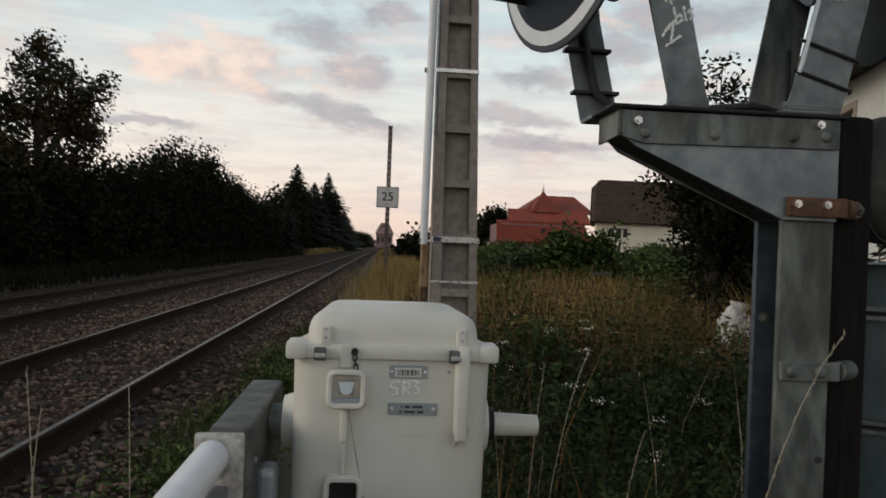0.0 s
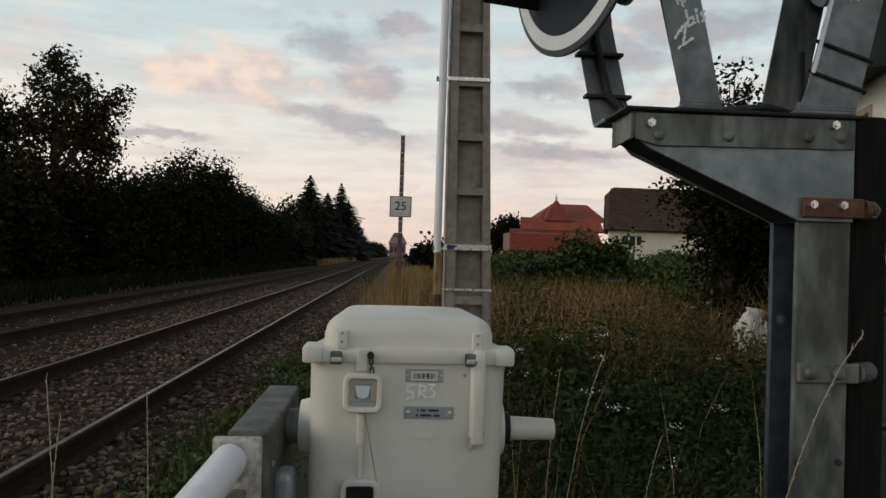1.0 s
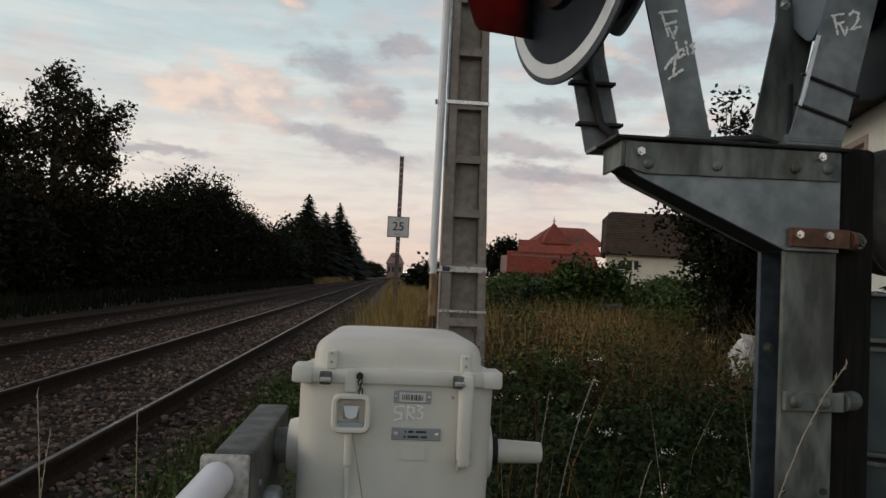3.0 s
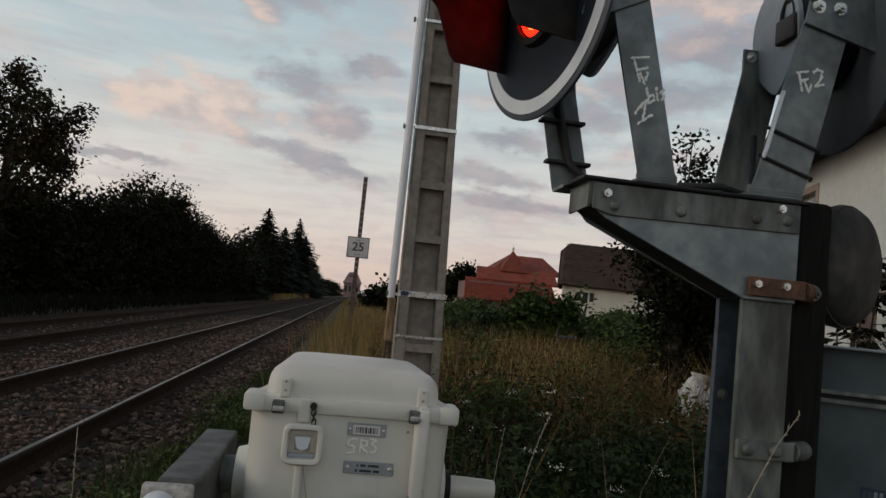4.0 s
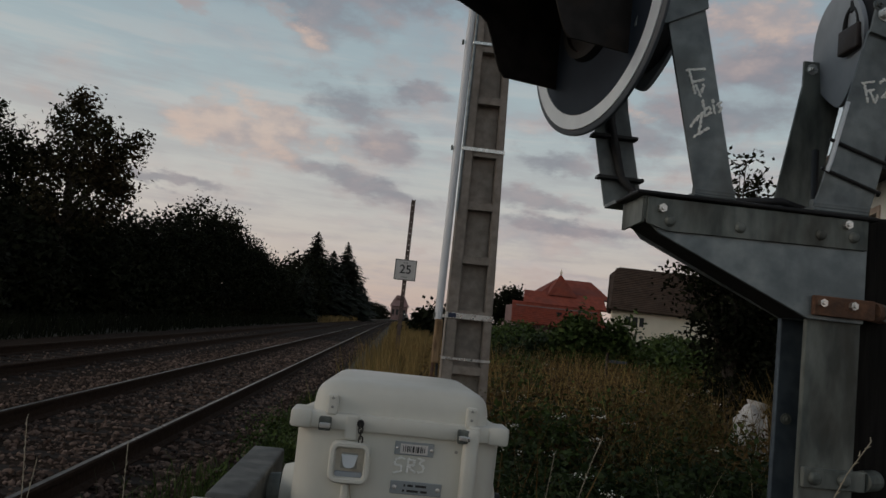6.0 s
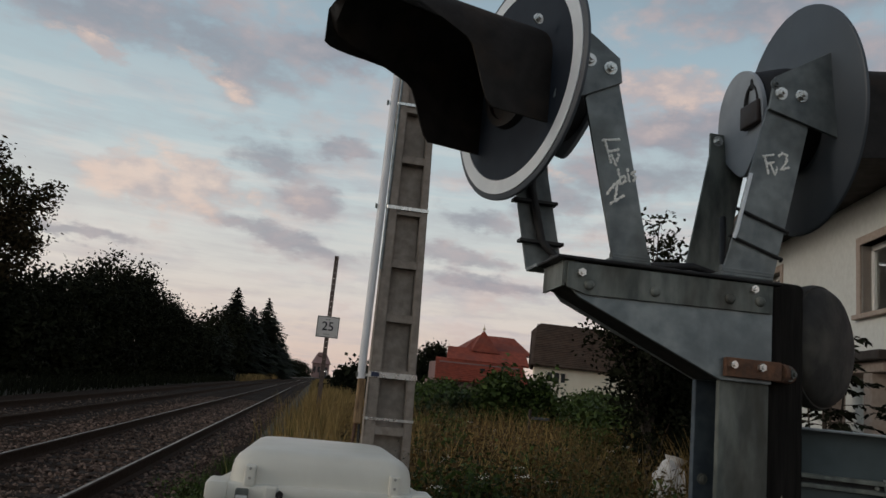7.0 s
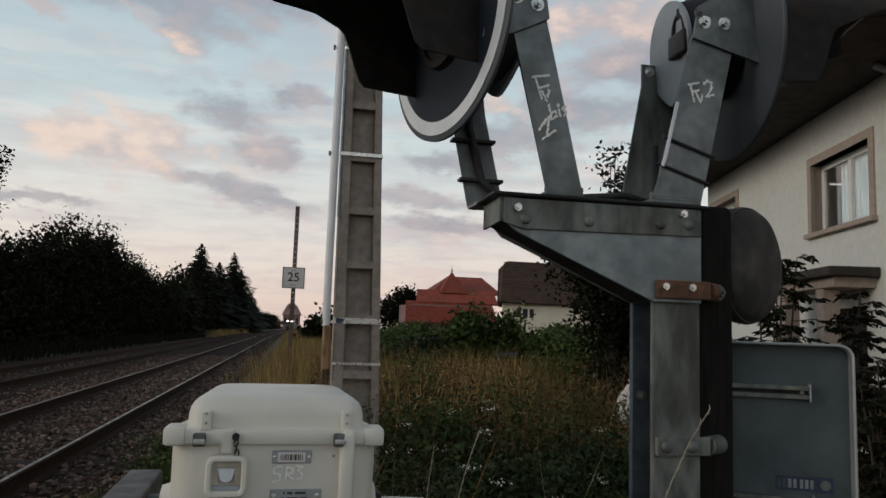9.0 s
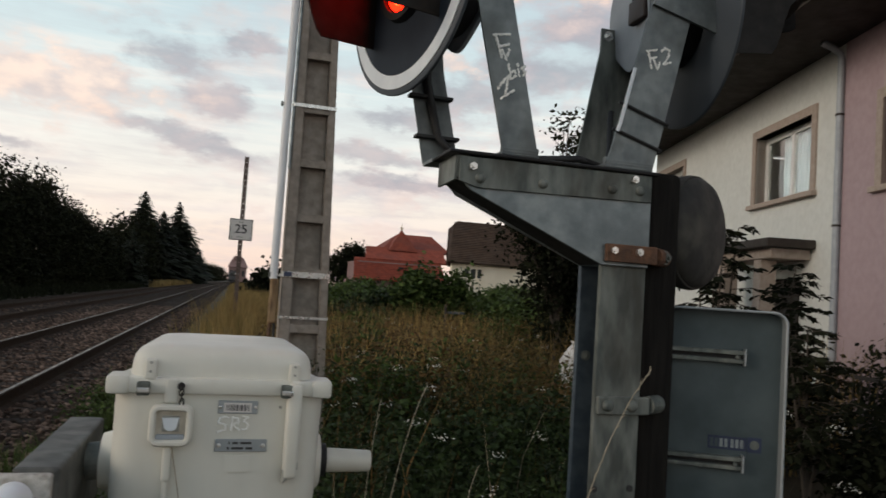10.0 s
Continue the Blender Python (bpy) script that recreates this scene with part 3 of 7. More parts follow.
def build_ballast():
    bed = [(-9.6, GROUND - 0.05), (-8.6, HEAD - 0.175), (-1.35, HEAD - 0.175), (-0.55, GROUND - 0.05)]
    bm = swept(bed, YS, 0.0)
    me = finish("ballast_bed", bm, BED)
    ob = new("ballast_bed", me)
    tagged(ob, "crushed stone bed under the railway tracks", "ballast bed", kind="structure")
    rng = np.random.default_rng(11)
    ico = bmesh.new()
    bmesh.ops.create_icosphere(ico, subdivisions=1, radius=1.0)
    bv = np.array([v.co[:] for v in ico.verts])
    bf = np.array([[v.index for v in f.verts] for f in ico.faces])
    ico.free()
    n = 46000
    y = 2.5 + 34 * rng.uniform(0, 1, n) ** 1.6
    x = rng.uniform(-7.4, -0.45, n)
    keep = np.ones(n, bool)
    # stones thinned beyond the main line: bare dark bed gives the trees' shade
    keep &= (x > -4.7) | (rng.uniform(0, 1, n) < 0.22)
    for rail in (-2.09, -3.59, -5.5, -7.0):
        keep &= np.abs(x - rail) > 0.075
    x, y = x[keep], y[keep]
    n = len(x)
    top = np.where(x < -1.35, HEAD - 0.175, HEAD - 0.175 - (x + 1.35) / 0.8 * 0.235)
    z = top + rng.uniform(-0.012, 0.02, n)
    x = x + 0.0108 * y
    size = rng.uniform(0.012, 0.034, n) + 0.010 * (rng.uniform(0, 1, n) > 0.9)
    sc = rng.uniform(0.6, 1.25, (n, 1, 3)) * size[:, None, None]
    jit = 1 + rng.normal(0, 0.24, (n, len(bv), 1))
    a = rng.uniform(0, 2 * np.pi, n)
    p = bv[None] * jit * sc
    px = p[..., 0] * np.cos(a)[:, None] - p[..., 1] * np.sin(a)[:, None]
    py = p[..., 0] * np.sin(a)[:, None] + p[..., 1] * np.cos(a)[:, None]
    v = np.stack([px + x[:, None], py + y[:, None], p[..., 2] * 0.8 + z[:, None]], -1).reshape(-1, 3)
    f = (bf[None] + (np.arange(n) * len(bv))[:, None, None]).reshape(-1, 3)
    ob = new("ballast_stones", raw_mesh("ballast_stones", v, f, STONE))
    tagged(ob, "loose crushed ballast stones between the rails", "gravel", kind="stuff")


build_ground()
build_ballast()
build_track(-2.09, -3.59, "main running line with rails polished by traffic", True)
build_track(-5.50, -7.00, "disused second line with rusty rails", False)


# ---- houses ----
def wall_cells(bm, x0, x1, y0, y1, z0, z1, holes):
    """A wall with openings (hx0, hx1, hz0, hz1) that go right through."""
    xs = sorted({x0, x1, *[h[0] for h in holes], *[h[1] for h in holes]})
    zs = sorted({z0, z1, *[h[2] for h in holes], *[h[3] for h in holes]})
    for a, b in zip(xs, xs[1:]):
        for c, d in zip(zs, zs[1:]):
            mx, mz = (a + b) / 2, (c + d) / 2
            if not any(h[0] < mx < h[1] and h[2] < mz < h[3] for h in holes):
                box(a, b, y0, y1, c, d, bm=bm)
    bmesh.ops.remove_doubles(bm, verts=bm.verts, dist=1e-5)
    bm.verts.index_update()
    seen = {}
    for f in bm.faces:
        seen.setdefault(tuple(sorted(v.index for v in f.verts)), []).append(f)
    bmesh.ops.delete(bm, geom=[f for fs in seen.values() if len(fs) > 1 for f in fs], context="FACES_ONLY")
    return bm


def house_window(house, M, x0, x1, z0, z1, curtain, yellow=False):
    """Sandstone surround, sill, white two-leaf frame, panes and the room's curtain behind."""
    s = 0.14
    bm = box(x0 - s, x0, -0.03, 0.16, z0, z1 + s)
    box(x1, x1 + s, -0.03, 0.16, z0, z1 + s, bm=bm)
    box(x0, x1, -0.03, 0.16, z1, z1 + s, bm=bm)
    w = part("window", turned(bm, M), STONE_TRIM, house, "window in a sandstone surround")
    part("window_sill", turned(box(x0 - s - 0.04, x1 + s + 0.04, -0.10, 0.16, z0 - 0.08, z0, 0.008), M), STONE_TRIM, w)
    fr = bmesh.new()
    mid = x0 + (x1 - x0) * 0.5
    for a, b, c, d in ((x0, x0 + 0.07, z0, z1), (x1 - 0.07, x1, z0, z1), (x0, x1, z0, z0 + 0.07), (x0, x1, z1 - 0.10, z1), (mid - 0.05, mid + 0.05, z0, z1)):
        box(a, b, 0.17, 0.23, c, d, 0.004, 1, fr)
    part("window_frame", turned(fr, M), FRAME_WHITE, w, "white plastic frame")
    for a, b in ((x0 + 0.07, mid - 0.05), (mid + 0.05, x1 - 0.07)):
        g = part("pane", turned(box(a, b, 0.195, 0.205, z0 + 0.07, z1 - 0.10), M), GLASS, w)
        g.visible_shadow = False
    for a, b in curtain:
        cb = bmesh.new()
        k = 0
        x = a
        while x < b:
            rod((x, 0.33 + 0.01 * (k % 2), z0), (x, 0.33 + 0.01 * (k % 2), z1), 0.085, seg=14, bm=cb)
            x += 0.115
            k += 1
        part("curtain", turned(cb, M), STRAW if yellow else CURTAIN, w)
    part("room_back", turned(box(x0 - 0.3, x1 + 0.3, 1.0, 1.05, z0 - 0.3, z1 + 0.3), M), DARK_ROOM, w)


def roadside_houses():
    M = pose(8.6, 9.4, 0, 0, 0, -105)
    lo, hi = GROUND - 0.05, 5.12
    h = root("white_house", (8.6, 9.4, GROUND), "two-storey cream rendered house with sandstone window surrounds", "house")
    holes = [(-1.93, 0.03, 3.03, 4.24), (-7.55, -5.80, 3.05, 4.42), (-1.8, -0.2, lo, 1.70)]
    part("wall", turned(wall_cells(bmesh.new(), -7.95, 0.92, 0.0, 0.30, lo, hi, holes), M), RENDER_WHITE, h, "cream rendered front wall")
    part("side_wall", turned(box(-7.95, -7.65, 0.302, 9.0, lo, hi), M), RENDER_WHITE, h)
    part("back_wall", turned(box(-7.95, 0.92, 9.0, 9.3, lo, hi), M), RENDER_WHITE, h)
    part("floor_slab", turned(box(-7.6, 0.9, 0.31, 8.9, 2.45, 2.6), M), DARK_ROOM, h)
    house_window(h, M, -1.93, 0.03, 3.03, 4.24, [(-1.35, -0.04)])
    house_window(h, M, -7.55, -5.80, 3.05, 4.42, [(-7.5, -5.9)])
    # porch over the street door
    part("porch_roof", turned(box(-2.15, 0.25, -0.75, -0.003, 2.12, 2.26, 0.02), M), EAVE, h, "dark porch slab")
    part("porch_edge", turned(box(-2.0, 0.1, -0.62, -0.003, 1.96, 2.118, 0.015), M), STONE_TRIM, h)
    part("porch_pillar", turned(box(-0.55, -0.28, -0.60, -0.34, lo, 1.957, 0.02), M), STONE_TRIM, h, "sandstone porch pillar")
    part("porch_pillar", turned(box(-2.0, -1.73, -0.60, -0.34, lo, 1.957, 0.02), M), STONE_TRIM, h, "sandstone porch pillar")
    # dark door stands in for the shaded doorway under the porch
    part("street_door", turned(box(-1.8, -0.2, 0.12, 0.18, lo, 1.70, 0.01), M), EAVE, h, "street door, dark with the porch's shade in its colour")
    part("eave_board", turned(box(-8.4, 8.0, -1.25, -0.004, hi - 0.06, hi + 0.10, 0.01), M), EAVE, h, "dark boarded eaves")
    part("gutter", turned(rod((-8.4, -1.30, hi + 0.06), (8.0, -1.30, hi + 0.06), 0.07, seg=12), M), EAVE, h)
    # gable roof over both houses
    rb = bmesh.new()
    slab([(-8.4, -1.28, hi + 0.10), (8.0, -1.28, hi + 0.10), (8.0, 4.6, hi + 3.6), (-8.4, 4.6, hi + 3.6)], (0, 0, 1), 0.16, bm=rb)
    slab([(-8.4, 4.6, hi + 3.6), (8.0, 4.6, hi + 3.6), (8.0, 10.0, hi + 0.1), (-8.4, 10.0, hi + 0.1)], (0, 0, 1), 0.16, bm=rb)
    part("roof", turned(rb, M), TILE_BROWN, h, "brown tiled roof")
    part("gable", turned(slab([(-7.95, 0.0, hi + 0.1), (-7.95, 9.3, hi + 0.1), (-7.95, 4.6, hi + 3.3)], (1, 0, 0), 0.25), M), RENDER_WHITE, h)
    pipe = rod((0.90, -0.07, lo), (0.90, -0.07, hi - 0.28), 0.05, seg=14)
    d = solo("drainpipe", turned(pipe, M), COVER, M @ Vector((0.90, -0.07, lo)), "zinc downpipe between the two house fronts", "drainpipe", smooth=True)
    elbow = tube([(0.90, -0.07, hi - 0.30), (0.90, -0.09, hi - 0.22), (0.90, -0.20, hi - 0.14), (0.90, -0.36, hi - 0.075)], 0.048, 12)
    part("elbow", turned(elbow, M), COVER, d, smooth=True)
    for z in (0.8, 2.4, 4.0):
        part("pipe_clip", turned(rod((0.90, -0.07, z), (0.90, -0.07, z + 0.03), 0.06, seg=14), M), EAVE, d)
    p = root("mauve_house", M @ Vector((3.0, 0, GROUND)), "mauve rendered terraced house beside the cream one", "house")
    holes = [(1.85, 3.3, 2.86, 4.02)]
    part("wall", turned(wall_cells(bmesh.new(), 0.922, 7.8, -0.02, 0.28, lo, hi, holes), M), RENDER_PINK, p, "mauve rendered front wall")
    part("side_wall", turned(box(7.5, 7.8, 0.282, 9.0, lo, hi), M), RENDER_PINK, p)
    house_window(p, M, 1.85, 3.3, 2.86, 4.02, [(1.9, 3.25)], True)
    fz = root("garden_fence", M @ Vector((1.0, -1.3, GROUND)), "low iron garden fence before the mauve house", "fence")
    for z in (0.02, 0.50):
        part("rail", turned(box(0.9, 5.0, -1.32, -1.29, z, z + 0.035), M), EAVE, fz)
    for i in range(28):
        x = 0.95 + i * 0.145
        part("picket", turned(rod((x, -1.305, GROUND), (x, -1.305, 0.62), 0.010, 0.006, 6), M), EAVE, fz)


def far_houses():
    lo = GROUND - 0.05
    b = root("brown_roof_house", (24, 60, GROUND), "white-walled house with a large brown tiled roof", "house")
    holes = [(19.25, 21.0, 2.50, 3.25)]
    part("wall", wall_cells(bmesh.new(), 18.2, 27.2, 60.0, 60.3, lo, 3.70, holes), FAR_WALL, b)
    part("side_wall", slab([(18.2, 60.301, lo), (20.5, 68, lo), (20.5, 68, 3.62), (18.2, 60.301, 3.62)], (1, -0.3, 0), 0.25), FAR_WALL, b)
    part("side_wall", box(30.2, 30.5, 60.301, 68, lo, 3.70), FAR_WALL, b)
    part("annex", box(27.21, 30.5, 59.2, 60.2, lo, 2.5), FAR_WALL, b)
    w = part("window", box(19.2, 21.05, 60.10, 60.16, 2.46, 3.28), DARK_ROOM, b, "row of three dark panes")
    for x in (19.22, 19.80, 20.40, 20.92):
        part("window_frame", box(x, x + 0.13, 60.0, 60.09, 2.5, 3.25), FAR_WALL, w, "pale window post")
    rb = bmesh.new()
    slab([(17.65, 59.5, 3.62), (30.9, 59.5, 3.62), (30.6, 64, 7.45), (19.7, 64, 7.45), (18.75, 63.1, 6.684)], (0, -0.6, 0.8), 0.18, bm=rb)
    slab([(20.4, 68.5, 3.62), (17.66, 59.6, 3.62), (18.75, 63.15, 6.68)], (-0.9, 0, 0.4), 0.12, bm=rb)
    slab([(20.4, 68.5, 3.62), (18.75, 63.15, 6.68), (19.7, 64.05, 7.44)], (-0.8, 0, 0.6), 0.12, bm=rb)
    slab([(30.9, 68.5, 3.62), (20.4, 68.5, 3.62), (19.7, 64, 7.45), (30.6, 64, 7.45)], (0, 0.6, 0.8), 0.18, bm=rb)
    part("roof", rb, TILE_BROWN, b, "brown tiled half-hipped roof")
    for k in range(1, 24):
        u = k / 24
        y, z = 59.5 + 4.5 * u, 3.62 + 3.83 * u
        part("tile_course", box(17.8 + 1.55 * u, 30.8 - 0.2 * u, y - 0.18, y - 0.14, z + 0.12, z + 0.185), TILE_BROWN, b)
    r = root("red_roof_house", (18, 75, GROUND), "rambling house with stepped red tiled roofs", "house")
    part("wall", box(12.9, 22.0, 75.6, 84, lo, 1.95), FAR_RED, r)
    lower = slab([(12.45, 75, 1.90), (22.3, 75, 1.90), (22.3, 78, 4.10), (12.9, 78, 4.10)], (0, -0.5, 0.85), 0.2)
    part("roof_lower", lower, TILE_RED, r, "lowest red tiled slope")
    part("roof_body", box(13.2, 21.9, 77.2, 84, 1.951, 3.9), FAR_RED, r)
    part("roof_middle", slab([(14.0, 77.8, 4.05), (23.0, 77.8, 4.05), (23.0, 79.8, 5.45), (14.4, 79.8, 5.45)], (0, -0.5, 0.85), 0.2), TILE_RED, r, "middle red tiled slope")
    main = bmesh.new()
    c = [main.verts.new(p) for p in ((16.0, 79.5, 5.35), (24.0, 79.5, 5.35), (24.0, 88, 5.35), (16.0, 88, 5.35), (18.6, 83.5, 7.45), (22.6, 83.5, 7.45))]
    for idx in ((0, 1, 5, 4), (1, 2, 5), (2, 3, 4, 5), (3, 0, 4), (0, 3, 2, 1)):
        main.faces.new([c[i] for i in idx])
    part("roof_main", main, TILE_RED, r, "hipped red tiled roof")
    tower = bmesh.new()
    c = [tower.verts.new(p) for p in ((16.8, 79.0, 5.3), (20.0, 79.0, 5.3), (20.0, 82.2, 5.3), (16.8, 82.2, 5.3), (18.4, 80.6, 7.75))]
    for idx in ((0, 1, 4), (1, 2, 4), (2, 3, 4), (3, 0, 4), (3, 2, 1, 0)):
        tower.faces.new([c[i] for i in idx])
    part("turret_roof", tower, TILE_RED, r, "pointed turret roof")
    part("finial", lathe([(0, 0.10), (0.25, 0.16), (0.4, 0.05), (0.7, 0.02), (0.75, 0)], (18.4, 80.6, 7.7), (0, 0, 1), 10), FAR_WALL, r)
    part("skylight", box(17.4, 17.9, 76.4, 77.0, 3.25, 3.45), DARK_ROOM, r)
    for k in range(1, 12):
        u = k / 12
        part("tile_course", box(12.5 + 0.4 * u, 22.2, 75 + 3 * u - 0.20, 75 + 3 * u - 0.14, 1.9 + 2.2 * u + 0.15, 1.9 + 2.2 * u + 0.19), TILE_RED, r)
    # distant station building by the line
    s = root("station_building", (7.4, 490, GROUND), "distant red-brick building with a small roof turret", "building")
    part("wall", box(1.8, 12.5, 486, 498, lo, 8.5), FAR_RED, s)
    rb = slab([(1.2, 485, 8.4), (13.1, 485, 8.4), (10.0, 492, 14.6), (4.2, 492, 14.6)], (0, -0.6, 0.8), 0.3)
    slab([(13.1, 499, 8.4), (1.2, 499, 8.4), (4.2, 492, 14.6), (10.0, 492, 14.6)], (0, 0.6, 0.8), 0.3, bm=rb)
    slab([(1.2, 485, 8.4), (1.2, 499, 8.4), (4.2, 492, 14.6)], (-0.8, 0, 0.6), 0.3, bm=rb)
    slab([(13.1, 485, 8.4), (13.1, 499, 8.4), (10.0, 492, 14.6)], (0.8, 0, 0.6), 0.3, bm=rb)
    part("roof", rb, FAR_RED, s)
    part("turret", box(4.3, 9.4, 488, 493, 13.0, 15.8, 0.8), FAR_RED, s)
    for x in (2.6, 5.2, 9.8):
        part("window", box(x, x + 1.5, 485.8, 485.99, 3.0, 6.5), DARK_ROOM, s)
    for x, w, y, hgt in ((31.0, 9.0, 420, 6.0), (22.0, 6, 330, 4.6), (-6.0, 8.0, 520, 6.5)):
        q = root("distant_house", (x, y, GROUND), "small distant house with pale walls and a dark roof", "house", "houses near the far station")
        part("wall", box(x - w / 2, x + w / 2, y, y + 8, lo, hgt * 0.55), FAR_WALL, q)
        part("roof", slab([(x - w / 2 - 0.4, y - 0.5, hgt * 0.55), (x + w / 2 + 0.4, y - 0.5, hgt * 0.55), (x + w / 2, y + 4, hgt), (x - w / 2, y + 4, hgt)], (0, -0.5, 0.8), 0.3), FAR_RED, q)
        part("window", box(x - 0.6, x + 0.6, y - 0.08, y - 0.004, 1.2, 2.4), DARK_ROOM, q)


roadside_houses()
far_houses()


# ---- the level crossing ----
# hand-written strokes, as (x, z) on the plate that they are written on
CHALK_LEFT = {"F": [[(0.567, 1.676), (0.584, 1.627)], [(0.562, 1.675), (0.602, 1.682)], [(0.576, 1.651), (0.601, 1.659)]], "v": [[(0.584, 1.645), (0.595, 1.625), (0.601, 1.651)]],
              "1": [[(0.579, 1.559), (0.602, 1.591), (0.597, 1.547)], [(0.588, 1.538), (0.619, 1.562)]], "b": [[(0.600, 1.616), (0.608, 1.584), (0.619, 1.592), (0.615, 1.604), (0.606, 1.597)]],
              "i": [[(0.623, 1.608), (0.628, 1.590)], [(0.621, 1.618), (0.623, 1.615)]], "s": [[(0.640, 1.617), (0.631, 1.610), (0.641, 1.603), (0.635, 1.594)]]}
CHALK_RIGHT = {"F": [[(0.940, 1.699), (0.951, 1.655)], [(0.936, 1.696), (0.964, 1.704)], [(0.945, 1.680), (0.964, 1.686)]], "v": [[(0.955, 1.679), (0.966, 1.657), (0.972, 1.677)]],
               "2": [[(0.973, 1.699), (0.982, 1.710), (0.995, 1.707), (0.994, 1.692), (0.980, 1.671), (1.002, 1.680)]]}
CHALK_BOX = {"S": [[(0.073, 0.860), (0.060, 0.859), (0.056, 0.848), (0.069, 0.846), (0.070, 0.837), (0.055, 0.832)]],
             "R": [[(0.081, 0.859), (0.080, 0.834)], [(0.080, 0.858), (0.092, 0.858), (0.092, 0.849), (0.081, 0.847), (0.096, 0.835)]],
             "3": [[(0.098, 0.861), (0.109, 0.860), (0.101, 0.853), (0.110, 0.846), (0.108, 0.838), (0.098, 0.837)]]}


def chalk(letters, y, w, parent):
    """Flat, crumbly chalk lines, each letter a part of its own."""
    rng = random.Random(17)
    for letter in letters.values():
        bm = bmesh.new()
        for line in letter:
            for (x0, z0), (x1, z1) in zip(line, line[1:]):
                n = max(3, int(math.hypot(x1 - x0, z1 - z0) / (w * 0.9)))
                for k in range(n):
                    for u in (k / n, (k + 0.5) / n):
                        if rng.random() < 0.06:
                            continue
                        cx = x0 + (x1 - x0) * u + rng.gauss(0, w * 0.13)
                        cz = z0 + (z1 - z0) * u + rng.gauss(0, w * 0.13)
                        r = w * rng.uniform(0.38, 0.72)
                        rod((cx, y + 0.0007, cz), (cx, y - 0.0002 - rng.uniform(0, 0.0012), cz), r, r * 0.8, 6, bm)
        part("chalk_letter", bm, CHALK, parent, "white chalk letter")


def rounded_rim(bm, xa, xb, za, zb, y0, y1, w, r):
    """A raised frame with round corners, open in the middle."""
    def loop(inset, y):
        rr = max(r - inset, 0.003)
        ring = []
        for cx, cz, a0 in ((xb - inset - rr, zb - inset - rr, 0), (xa + inset + rr, zb - inset - rr, 90), (xa + inset + rr, za + inset + rr, 180), (xb - inset - rr, za + inset + rr, 270)):
            for k in range(7):
                a = radians(a0 + 15 * k)
                ring.append(bm.verts.new((cx + rr * math.cos(a), y, cz + rr * math.sin(a))))
        return ring
    loops = [loop(0.0, y1), loop(0.0, y0 + 0.004), loop(0.003, y0), loop(w - 0.003, y0), loop(w, y0 + 0.004), loop(w, y1)]
    for a, b in zip(loops, loops[1:]):
        for k in range(len(a)):
            l = (k + 1) % len(a)
            bm.faces.new((a[k], a[l], b[l], b[k]))


def narrowed(bm, amount=0.28):
    """The casting gets slimmer towards its back."""
    for v in bm.verts:
        v.co.x = 0.06 + (v.co.x - 0.06) * (1 - amount * max(v.co.y - 1.43, 0) / 0.34)
    return bm


